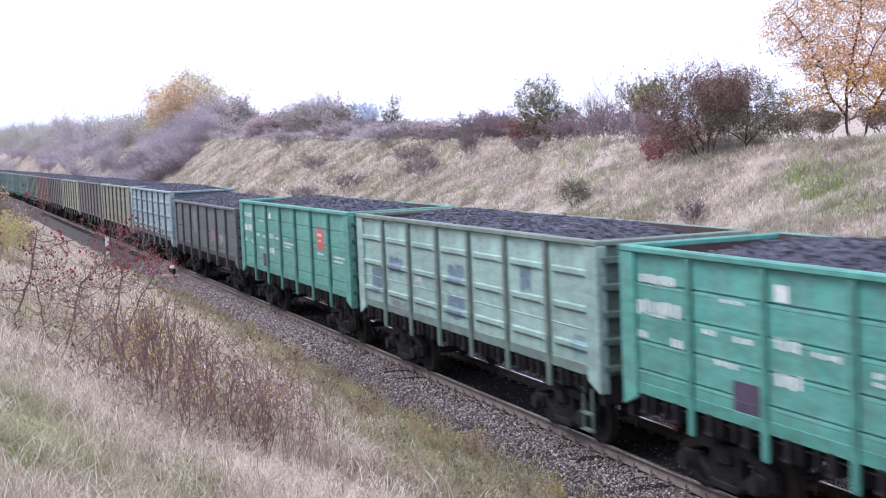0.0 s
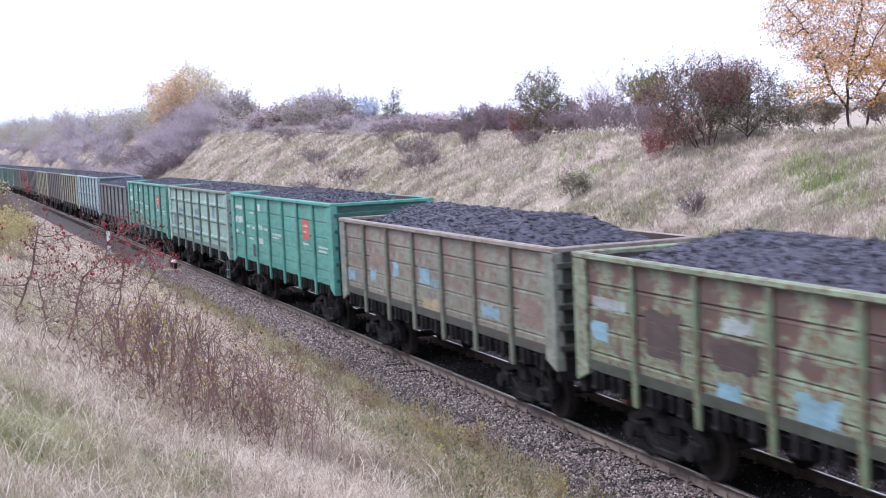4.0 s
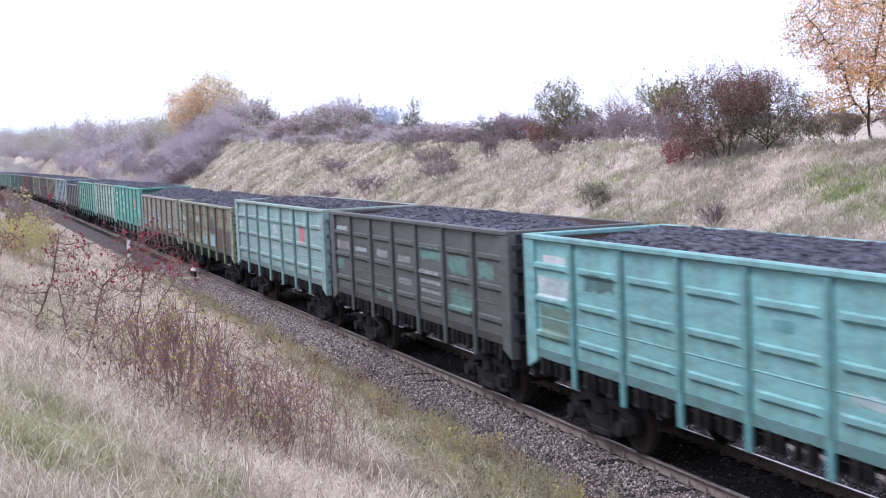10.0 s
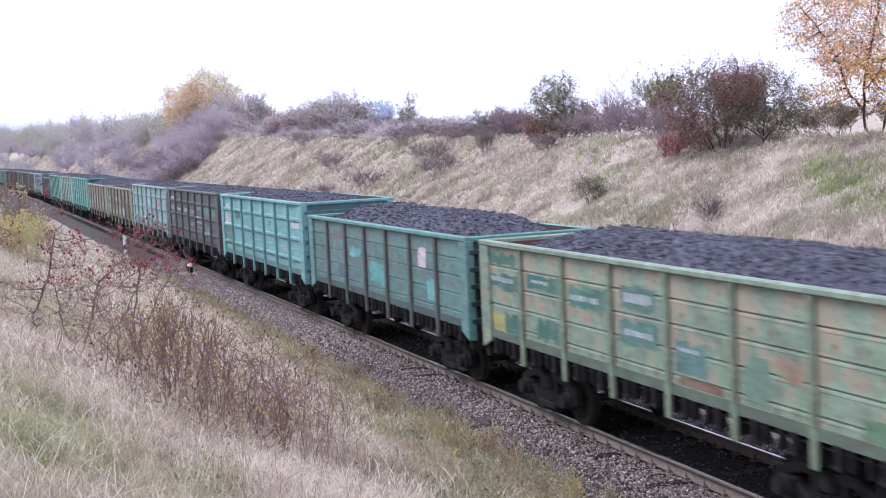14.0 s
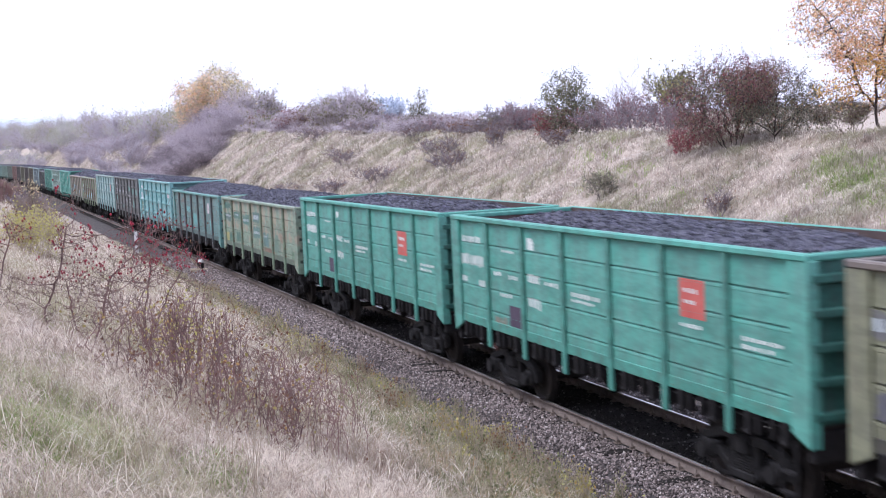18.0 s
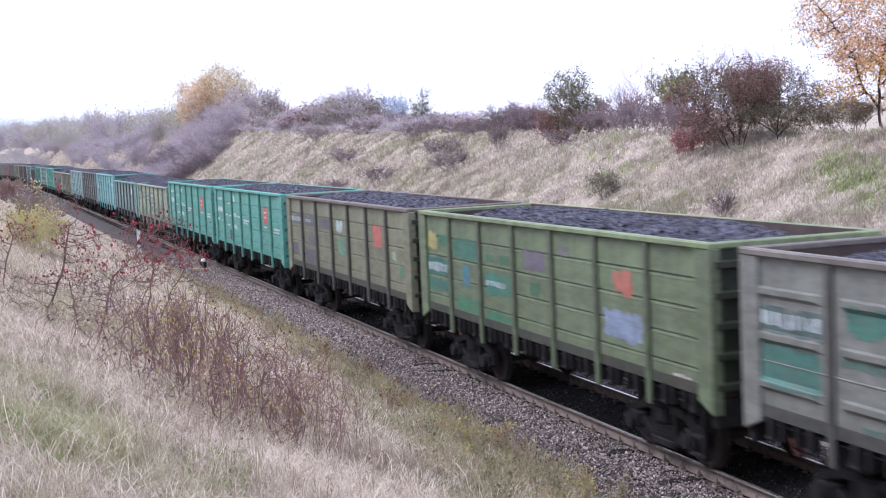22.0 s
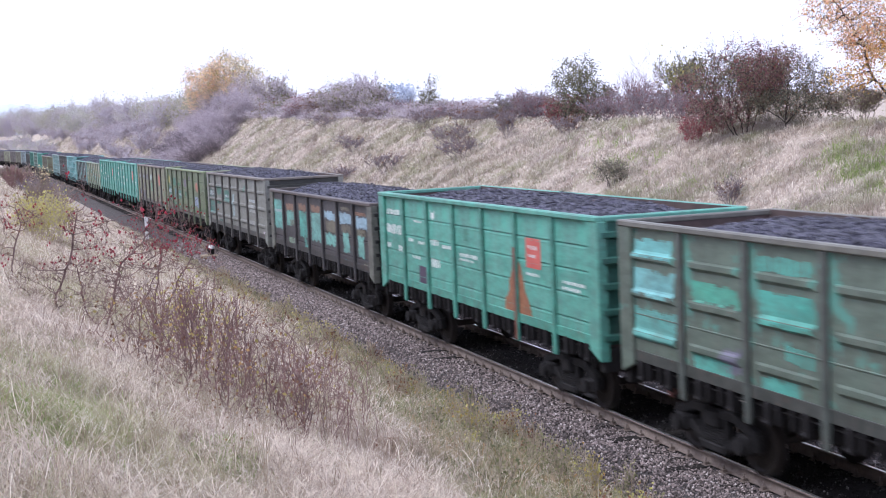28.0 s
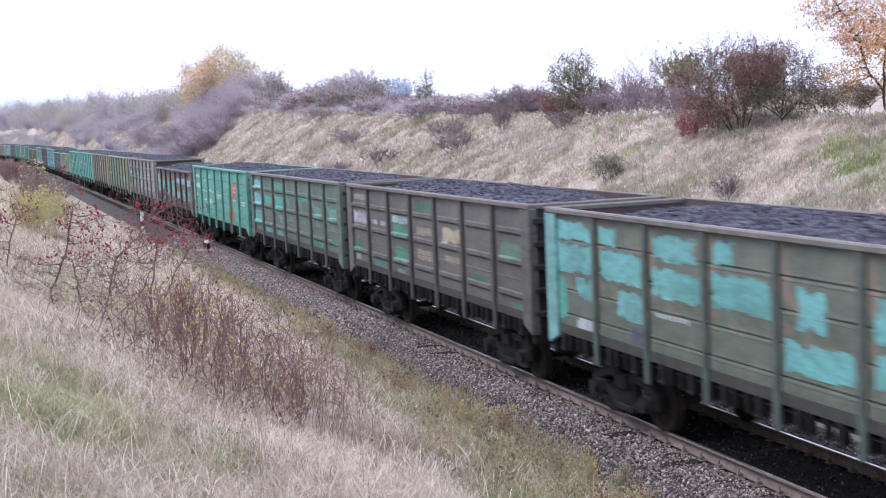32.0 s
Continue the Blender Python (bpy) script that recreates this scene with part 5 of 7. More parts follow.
def build_grass():
    rng = np.random.default_rng(21)
    # near bank
    n = 27000
    y = 4.2 + 75.0 * rng.random(n) ** 2.3
    x = rng.uniform(-2.2, 8.0, n)
    keep = (x > y * 0.0 - 0.8) & (x < np.minimum(8.0, 0.9 + y * 0.52)) & ((x < verge_x(y) + 0.5 * wobble(x, y, 0.8, 2.0)) | (rng.random(n) < 0.22)) & (wobble(x, y, 2.3, 3.0) > -0.85)
    x, y = x[keep], y[keep]
    d = np.hypot(x, y)
    h = (0.36 + 0.14 * wobble(x, y, 0.9, 1.0)) * rng.uniform(0.6, 1.3, len(x)) * thin(x, y)
    tufts("dry_grass_near", x, y, 13, h, 0.05 + 0.0035 * d, 0.0018 + 0.00042 * d, M_GRASS, 22, (0.78, 1.0), "matted pale straw-coloured dry grass on the bank", 0.14)
    n = 2600
    y = 4.5 + 45 * rng.random(n) ** 2.0
    x = rng.uniform(-1.0, 7.2, n)
    keep = (x < verge_x(y)) & (wobble(x, y, 1.1, 8.0) > -0.35)
    x, y = x[keep], y[keep]
    d = np.hypot(x, y)
    tussocks("grass_tussocks", x, y, 46, rng.uniform(0.26, 0.56, len(x)) * thin(x, y), rng.uniform(0.08, 0.24, len(x)), 0.0016 + 0.00036 * d, M_TUSSOCK, 31, "arching clumps of bleached dry grass on the bank")
    n = 700
    y = 5.5 + 40 * rng.random(n) ** 1.7
    x = rng.uniform(-0.8, 4.5, n)
    keep = (x < 0.9 + y * 0.4) & (wobble(x, y, 0.6, 4.0) > -0.1)
    x, y = x[keep], y[keep]
    tussocks("olive_tussocks", x, y, 34, rng.uniform(0.16, 0.36, len(x)), rng.uniform(0.08, 0.22, len(x)), 0.0025 + 0.00042 * np.hypot(x, y), M_SAGE, 32, "olive-green clumps among the dry grass")
    # long straws lying over the mat, combed by the wind in swathes
    n = 9000
    y = 4.6 + 34 * rng.random(n) ** 2.0
    x = rng.uniform(-1.0, 7.0, n)
    keep = (x < np.minimum(verge_x(y), 0.9 + y * 0.5))
    x, y = x[keep], y[keep]
    d = np.hypot(x, y)
    head = 2.6 * wobble(x, y, 0.75, 5.0) + rng.normal(0, 0.55, len(x))
    P = np.stack([x, y, ground_z(x, y) + rng.uniform(0.05, 0.30, len(x))], -1)
    me = blade_mesh("lying_straw", P, rng.uniform(0.25, 0.55, len(x)) * thin(x, y), (0.0010 + 0.00030 * d) * rng.uniform(0.7, 1.4, len(x)), head, rng.uniform(0.90, 1.0, len(x)), M_TUSSOCK, rng)
    tagged(new("lying_straw", me), "long bleached straws lying tangled over the bank", "grass", kind="stuff")
    # upright seed stalks
    n = 1500
    y = 5 + 40 * rng.random(n) ** 1.8
    x = rng.uniform(-0.5, 7.5, n)
    keep = (x < 0.9 + y * 0.5)
    x, y = x[keep], y[keep]
    d = np.hypot(x, y)
    tufts("seed_stalks", x, y, 3, rng.uniform(0.40, 0.7, len(x)), 0.06 + 0 * d, 0.002 + 0.0004 * d, M_GRASS, 23, (0.45, 0.95), "tall dry grass stalks on the bank")
    # green patches low on the bank
    gx, gy = [], []
    for cx, cy, r, k in ((0.28, 8.6, 0.34, 230), (1.44, 8.85, 0.16, 110), (0.55, 16.5, 0.5, 70), (0.05, 10.2, 0.4, 110), (0.5, 9.6, 0.3, 60), (0.15, 7.6, 0.25, 90)):
        gx.append(rng.normal(cx, r * 0.6, k))
        gy.append(rng.normal(cy, r, k))
    x, y = np.concatenate(gx), np.concatenate(gy)
    tufts("green_grass", x, y, 11, rng.uniform(0.16, 0.34, len(x)), 0.06 + 0 * x, 0.0050 + 0 * x, M_GREEN, 24, (0.2, 0.9), "patches of fresh green grass among the straw")
    # weeds between the bank and the ballast
    n = 9000
    y = 10.5 + 62 * rng.random(n) ** 2.0
    x = 9.0 - (9.3 - verge_x(y)) * rng.random(n) ** 0.85
    keep = (x > verge_x(y) - 0.4 + 0.6 * wobble(x, y, 0.7, 1.0)) & (wobble(x, y, 1.4, 6.0) > -0.55) & (x < 8.8 + 0.35 * wobble(x, y, 0.8, 5.0)) & (x < 0.9 + y * 0.52)
    x, y = x[keep], y[keep]
    d = np.hypot(x, y)
    h = 0.42 + 0.2 * wobble(x, y, 0.7, 2.0)
    tufts("verge_weeds", x, y, 12, np.clip(h, 0.15, 0.7) * rng.uniform(0.5, 1.2, len(x)), 0.10 + 0 * d, 0.003 + 0.0005 * d, M_HEATH, 25, (0.2, 0.95), "ochre and green weeds along the ballast edge")
    n = 2600
    y = 10.8 + 40 * rng.random(n) ** 1.8
    x = 8.9 - (9.0 - verge_x(y)) * rng.random(n)
    keep = (x > verge_x(y) - 0.3) & (x < 0.9 + y * 0.52)
    x, y = x[keep], y[keep]
    tussocks("green_verge_tufts", x, y, 26, rng.uniform(0.15, 0.42, len(x)), rng.uniform(0.08, 0.25, len(x)), 0.004 + 0.0005 * np.hypot(x, y), M_SAGE, 33, "sage-green low weeds beside the ballast")
    # the far slope
    n = 30000
    y = 20 + 330 * rng.random(n) ** 1.9
    u = rng.uniform(0.02, 1.22, n)
    x = 15.6 + (crest_x(y) - 15.6) * u
    keep = wobble(x, y, 0.8, 1.0) > -0.8
    x, y = x[keep], y[keep]
    d = np.hypot(x, y)
    h = (0.36 + 0.18 * wobble(x, y, 0.55, 7.0) + 0.1 * wobble(x, y, 1.7, 2.0)) * rng.uniform(0.6, 1.25, len(x))
    tufts("dry_grass_far", x, y, 10, np.clip(h, 0.15, 1.0), 0.10 + 0.0012 * d, 0.005 + 0.00036 * d, M_GRASS_FAR, 26, (0.72, 1.0), "tall dry grass covering the cutting slope", 0.15)
    n = 6000      # clumps that stand out of the mat
    y = 21 + 170 * rng.random(n) ** 1.7
    x = 15.7 + (crest_x(y) - 15.7) * rng.uniform(0.02, 1.12, n)
    keep = wobble(x, y, 1.3, 4.0) > -0.5
    x, y = x[keep], y[keep]
    d = np.hypot(x, y)
    tussocks("slope_tussocks", x, y, 26, rng.uniform(0.28, 0.60, len(x)), rng.uniform(0.15, 0.50, len(x)), 0.006 + 0.00036 * d, M_GRASS_FAR, 34, "bleached grass clumps standing on the cutting slope")
    n = 11000
    y = 22 + 200 * rng.random(n) ** 1.8
    x = 15.8 + (crest_x(y) - 15.8) * rng.uniform(0.05, 1.05, n)
    keep = wobble(x, y, 0.33, 9.0) + 0.5 * wobble(x, y, 1.2, 3.0) > 0.12
    x, y = x[keep], y[keep]
    d = np.hypot(x, y)
    tufts("weedy_grass_far", x, y, 12, rng.uniform(0.3, 0.62, len(x)), 0.14 + 0.0012 * d, 0.006 + 0.0004 * d, M_SLOPEWEED, 29, (0.4, 1.0), "grey-green and brown weeds in the slope grass")
    gx, gy = [], []
    for cx, cy, r, k in ((24.2, 32.5, 0.9, 130), (25.0, 34.5, 0.8, 60), (23.2, 30.0, 0.8, 50), (22.0, 40.0, 1.6, 50), (23.5, 46.0, 1.2, 40), (24.5, 50.0, 1.5, 40), (20.5, 31.5, 1.5, 80)):
        gx.append(rng.normal(cx, r * 0.5, k))
        gy.append(rng.normal(cy, r, k))
    x, y = np.concatenate(gx), np.concatenate(gy)
    tufts("green_grass_far", x, y, 10, rng.uniform(0.25, 0.55, len(x)), 0.12 + 0 * x, 0.016 + 0 * x, M_GREEN, 27, (0.1, 0.8), "patches of green grass on the slope")


build_grass()


# ---- shrubs and trees ----
def grow(rng, p, d, length, r, depth, out, tips, wig, kids, fork, lift):
    n = 3
    for i in range(n):
        d = (d[0] + rng.gauss(0, wig), d[1] + rng.gauss(0, wig), d[2] + rng.gauss(0, wig) + lift)
        m = math.sqrt(d[0] ** 2 + d[1] ** 2 + d[2] ** 2)
        d = (d[0] / m, d[1] / m, d[2] / m)
        s = length / n
        q = (p[0] + d[0] * s, p[1] + d[1] * s, p[2] + d[2] * s)
        r2 = r * (1 - 0.22)
        out.append((*p, *q, r, r2))
        if depth == 0:
            tips.append(q)
        else:
            for _ in range(kids if i else max(1, kids - 2)):
                a = rng.uniform(0, 6.283)
                e = (d[0] + fork * math.cos(a), d[1] + fork * math.sin(a), d[2] + fork * rng.uniform(-0.45, 0.7))
                m = math.sqrt(e[0] ** 2 + e[1] ** 2 + e[2] ** 2)
                grow(rng, q, (e[0] / m, e[1] / m, e[2] / m), length * rng.uniform(0.42, 0.68), r2 * 0.55, depth - 1, out, tips, wig, kids, fork, lift)
        p, r = q, r2


def sticks(name, segs, mat, rmin, sides=3):
    S = np.array(segs)
    a, b = S[:, :3], S[:, 3:6]
    r0, r1 = np.maximum(S[:, 6], rmin), np.maximum(S[:, 7], rmin * 0.8)
    d = b - a
    d /= np.linalg.norm(d, axis=1, keepdims=True) + 1e-9
    ref = np.where(np.abs(d[:, 2:3]) > 0.9, np.array([[1.0, 0, 0]]), np.array([[0, 0, 1.0]]))
    u = np.cross(d, ref)
    u /= np.linalg.norm(u, axis=1, keepdims=True)
    v = np.cross(d, u)
    ring = []
    for base, rr in ((a, r0), (b, r1)):
        for k in range(sides):
            t = 2 * math.pi * k / sides
            ring.append(base + (u * math.cos(t) + v * math.sin(t)) * rr[:, None])
    V = np.stack(ring, 1).reshape(-1, 3)
    f = np.array([[k, (k + 1) % sides, sides + (k + 1) % sides, sides + k] for k in range(sides)])
    F = (f[None] + (np.arange(len(S)) * 2 * sides)[:, None, None]).reshape(-1, 4)
    return mesh_np(name, V, F, mat)


def leaf_mesh(name, tips, count, size, jitter, mat, seed, hang=0.0):
    rng = np.random.default_rng(seed)
    T = np.array(tips)
    P = T[rng.integers(0, len(T), count)] + rng.normal(0, jitter, (count, 3))
    s = size * rng.uniform(0.55, 1.25, count)
    a = rng.normal(size=(count, 3))
    a[:, 2] -= hang
    a /= np.linalg.norm(a, axis=1, keepdims=True)
    b = np.cross(a, rng.normal(size=(count, 3)))
    b /= np.linalg.norm(b, axis=1, keepdims=True)
    nrm = np.cross(a, b)
    a, b, nrm = a * s[:, None], b * s[:, None] * 0.36, nrm * s[:, None] * 0.12
    V = np.stack([P, P + a * 0.5 + b + nrm, P + a, P + a * 0.5 - b + nrm], 1).reshape(-1, 3)
    F = (np.arange(count) * 4)[:, None] + np.array([[0, 1, 2, 3]])
    tri = np.concatenate([F[:, [0, 1, 2]], F[:, [0, 2, 3]]])
    return mesh_np(name, V, tri, mat)


def plant(name, x, y, height, spread, label, category, stems=4, depth=2, kids=3, bark=None, leaf=None, leaves=0, size=0.06, jitter=0.10, rmin=0.006, r0=0.03, tilt=0.5, wig=0.16, fork=0.8, lift=0.05, seed=1, sink=0.05, group="", leaf2=None, leaves2=0, foot=0.25):
    rng = random.Random(seed)
    segs, tips = [], []
    for i in range(stems):
        a = 2 * math.pi * (i + rng.uniform(0, 0.7)) / stems
        rr = foot * rng.random()
        t = tilt * rng.uniform(0.3, 1.0)
        d = (math.cos(a) * t, math.sin(a) * t, 1.0)
        grow(rng, (rr * math.cos(a), rr * math.sin(a), -sink), d, height * 0.55 * rng.uniform(0.8, 1.1), r0, depth, segs, tips, wig, kids, fork, lift)
    S, T = np.array(segs), np.array(tips)
    # scale the crown to its height and spread
    top, wide = T[:, 2].max(), np.percentile(np.hypot(T[:, 0], T[:, 1]), 96)
    kz, kx = height / top, (spread / 2) / wide
    S[:, [0, 1, 3, 4]] *= kx
    S[:, [2, 5]] *= kz
    T[:, :2] *= kx
    T[:, 2] *= kz
    root = tagged(new(name), label, category, group)
    root.location = (x, y, float(ground_z(x, y)))
    wood = child("branchwork", sticks("branchwork", S, bark or M_BARK, rmin), root)
    if name in ("dogwood_shrub", "verge_weed", "weed_stalk", "weed_patch", "bank_scrub", "sapling"):
        tagged(wood, kind="stuff")      # many thin shoots from one foot
    if leaf and leaves:
        child("foliage", leaf_mesh("foliage", T, leaves, size, jitter, leaf, seed + 5), root)
    if leaf2 and leaves2:
        child("foliage", leaf_mesh("foliage", T, leaves2, size, jitter, leaf2, seed + 9), root)
    return root, T


def colonise(rng, trunks, pts, seg, kill, reach, up=0.05, rounds=140):
    """Branches that grow from the trunks towards scattered points until the points are used up."""
    nodes, par = [], []
    for line in trunks:
        last = -1
        for a, b in zip(line, line[1:]):
            a, b = np.array(a, float), np.array(b, float)
            k = max(1, int(np.linalg.norm(b - a) / seg))
            for i in range(0 if last < 0 else 1, k + 1):
                nodes.append(a + (b - a) * i / k + (rng.normal(0, seg * 0.10, 3) if 0 < i < k else 0))
                par.append(last)
                last = len(nodes) - 1
    N = np.array(nodes)
    D = np.linalg.norm(pts[:, None] - N[None], axis=2)
    near, dist = D.argmin(1), D.min(1)
    live = dist > kill
    for _ in range(rounds):
        use = live & (dist < reach)
        if not use.any():
            break
        v = pts[use] - N[near[use]]
        v /= np.linalg.norm(v, axis=1, keepdims=True) + 1e-9
        acc = np.zeros_like(N)
        np.add.at(acc, near[use], v)
        ids = np.unique(near[use])
        d = acc[ids]
        d /= np.linalg.norm(d, axis=1, keepdims=True) + 1e-9
        d += rng.normal(0, 0.22, d.shape) + [0, 0, up]
        d /= np.linalg.norm(d, axis=1, keepdims=True)
        fresh = N[ids] + d * seg
        base = len(N)
        N = np.concatenate([N, fresh])
        par += [int(i) for i in ids]
        D = np.linalg.norm(pts[live][:, None] - fresh[None], axis=2)
        w = np.flatnonzero(live)
        m, j = D.min(1), D.argmin(1)
        better = m < dist[w]
        near[w[better]], dist[w[better]] = base + j[better], m[better]
        live &= dist > kill
        if len(N) > 9000:
            break
    return N, np.array(par)


def lobed(rng, lobes):
    out = []
    for cx, cy, cz, rx, ry, rz, n in lobes:
        q = rng.normal(size=(n, 3))
        q /= np.linalg.norm(q, axis=1, keepdims=True)
        q *= rng.random((n, 1)) ** 0.42
        out.append(q * [rx, ry, rz] + [cx, cy, cz])
    return np.concatenate(out)


def branch_tree(name, x, y, label, category, trunks, lobes, leafs=(), bark=None, seg=0.2, rtip=0.006, grow_power=2.3, rmax=0.2, twigs=3, twig=0.25, jitter=0.08, turn=0.0, sink=0.15, seed=1, group="", hips=0, fine=False, up=0.05):
    """A tree or shrub: trunks (lines of points), lobes of the crown (centre, radii, how many shoots), leaves (material, count, size, lobes or None)."""
    rng = np.random.default_rng(seed)
    pts = lobed(rng, lobes)
    N, par = colonise(rng, trunks, pts, seg, seg * 1.3, max(seg * 9, 1.2), up)
    load = np.zeros(len(N))
    kids = np.bincount(par[par >= 0], minlength=len(N))
    load[kids == 0] = 1.0
    for i in range(len(N) - 1, -1, -1):
        if par[i] >= 0:
            load[par[i]] += load[i]
    r = np.minimum(rtip * np.maximum(load, 1.0) ** (1 / grow_power), rmax)
    i = np.flatnonzero(par >= 0)
    segs = [np.concatenate([N[par[i]], N[i], r[par[i]][:, None], r[i][:, None]], 1)]
    ends = N[load <= 3.0]
    src = np.repeat(N[load <= 2.0], twigs, axis=0)
    mid = src + rng.normal(0, twig * 0.45, src.shape) + [0, 0, twig * 0.2]
    tip = mid + (mid - src) * rng.uniform(0.3, 1.0, (len(src), 1)) + rng.normal(0, twig * 0.25, src.shape)
    one = np.full((len(src), 1), rtip * 0.8)
    segs += [np.concatenate([src, mid, one, one * 0.8], 1), np.concatenate([mid, tip, one * 0.8, one * 0.6], 1)]
    S = np.concatenate(segs)
    root = tagged(new(name), label, category, group)
    root.location = (x, y, float(ground_z(x, y)) - sink)
    root.rotation_euler = (0, 0, radians(turn))
    wood = child("branchwork", sticks("branchwork", S, bark or M_BARK, rtip * 0.6), root)
    if fine:
        tagged(wood, kind="stuff")      # many thin shoots
    T = np.concatenate([ends, mid, tip])
    for k, (mat, count, size, only) in enumerate(leafs):
        at = T
        if only is not None:
            ok = np.zeros(len(T), bool)
            for o in only:
                c, rad = np.array(lobes[o][:3]), np.array(lobes[o][3:6])
                ok |= (((T - c) / rad) ** 2).sum(1) < 1.5
            at = T[ok] if ok.any() else T
        child("foliage", leaf_mesh("foliage", at, count, size, jitter, mat, seed + 7 * k), root)
    if hips:
        pick = T[T[:, 2] > np.percentile(T[:, 2], 45)]
        c = pick[rng.integers(0, len(pick), hips // 3)]
        P = np.repeat(c, 3, axis=0) + rng.normal(0, 0.035, (len(c) * 3, 3))
        octa = np.array([[1, 0, 0], [-1, 0, 0], [0, 1, 0], [0, -1, 0], [0, 0, 1.35], [0, 0, -1.35]]) * 0.0125
        V = (P[:, None] + octa[None] * rng.uniform(0.7, 1.2, (len(P), 1, 1))).reshape(-1, 3)
        f = np.array([[0, 2, 4], [2, 1, 4], [1, 3, 4], [3, 0, 4], [2, 0, 5], [1, 2, 5], [3, 1, 5], [0, 3, 5]])
        F = (f[None] + (np.arange(len(P)) * 6)[:, None, None]).reshape(-1, 3)
        tagged(child("rose_hip", mesh_np("rose_hip", V, F, L_HIP), root, None, "bright red rose hips"), kind="stuff")
    return root


def build_far_plants():
    H = "shrubs along the cutting"
    # the two hawthorns at the crest
    branch_tree("hawthorn_bush", 25.7, 41.4, "wine-red hawthorn bush with arching sprays and bare lower stems", "bush",
                [[(0, 0, 0), (-0.1, 0, 0.6), (-0.5, 0, 1.2)], [(0.1, 0.1, 0), (0.15, 0, 0.7), (0.3, 0, 1.5)], [(-0.2, 0, 0), (-0.5, 0, 0.7), (-1.1, 0, 1.5)], [(-0.3, 0.2, 0), (-0.8, 0.3, 0.9), (-1.4, 0.2, 1.3)], [(0.2, -0.2, 0), (0.5, -0.3, 0.9)]],
                [(-1.75, 0, 1.95, 0.8, 0.7, 0.40, 130), (-0.75, 0, 2.2, 1.1, 1.1, 0.8, 260), (0.35, 0, 2.65, 0.95, 1.0, 0.75, 230), (-1.05, 0.1, 3.1, 0.22, 0.22, 0.5, 34), (-0.4, 0, 1.25, 1.5, 1.2, 0.55, 330), (0.9, 0, 1.7, 0.7, 0.9, 0.9, 220), (-0.2, 0, 3.35, 0.25, 0.25, 0.35, 24), (-1.3, -0.1, 1.05, 0.8, 0.6, 0.5, 200), (-0.6, -0.3, 0.75, 0.9, 0.6, 0.35, 150)],
                ((L_RED, 3200, 0.062, None), (L_DKGREEN, 6200, 0.062, (1, 4, 5, 7, 8)), (L_WINE, 700, 0.062, (0, 2, 7)), (L_RED, 3600, 0.062, (4, 5, 7, 8)), (L_BROWN, 1200, 0.062, None)), M_DARKBARK, 0.16, 0.0055, twigs=4, twig=0.22, jitter=0.08, turn=-32, seed=31, group=H)
    branch_tree("hawthorn_bush", 26.55, 40.1, "dark hawthorn bush on a thick short trunk", "bush",
                [[(0, 0, 0), (-0.02, 0, 0.5), (-0.3, 0, 1.0)], [(0, 0, 0.35), (0.4, 0, 0.8), (0.9, 0, 1.2)], [(0.02, 0, 0.5), (0.1, 0.1, 1.2), (0.1, 0, 1.8)], [(0, 0, 0.4), (-0.5, 0.1, 0.8), (-0.9, 0, 1.0)]],
                [(0.2, 0, 1.75, 1.45, 1.3, 0.95, 420), (-0.75, 0, 2.15, 0.9, 0.9, 0.65, 190), (0.65, 0, 1.0, 1.25, 1.2, 0.5, 330), (-0.1, 0, 2.65, 0.6, 0.6, 0.35, 80), (-0.6, 0, 1.05, 0.95, 0.9, 0.4, 240), (1.3, 0, 1.5, 0.5, 0.6, 0.5, 70)],
                ((L_DKGREEN, 5600, 0.062, None), (L_DKGREEN, 3800, 0.062, (2, 4, 5)), (L_RED, 3600, 0.062, (1, 3)), (L_BROWN, 1800, 0.062, None)), M_DARKBARK, 0.16, 0.0055, rmax=0.16, twigs=4, twig=0.2, jitter=0.08, turn=-32, seed=37, group=H)
    branch_tree("hawthorn_bush", 25.1, 43.3, "low red hawthorn shoots in the grass", "bush",
                [[(0, 0, 0), (-0.1, 0, 0.35)], [(0.2, 0, 0), (0.35, 0, 0.45)], [(-0.2, 0.1, 0), (-0.4, 0, 0.3)]],
                [(-0.3, 0, 0.60, 0.6, 0.5, 0.5, 150), (0.5, 0, 0.85, 0.8, 0.5, 0.55, 190), (0.3, 0, 1.3, 0.5, 0.3, 0.35, 70)],
                ((L_RED, 2600, 0.07, None), (L_WINE, 550, 0.07, (0,))), M_REDBARK, 0.12, 0.005, twigs=3, twig=0.16, jitter=0.07, turn=-32, seed=38, group=H)
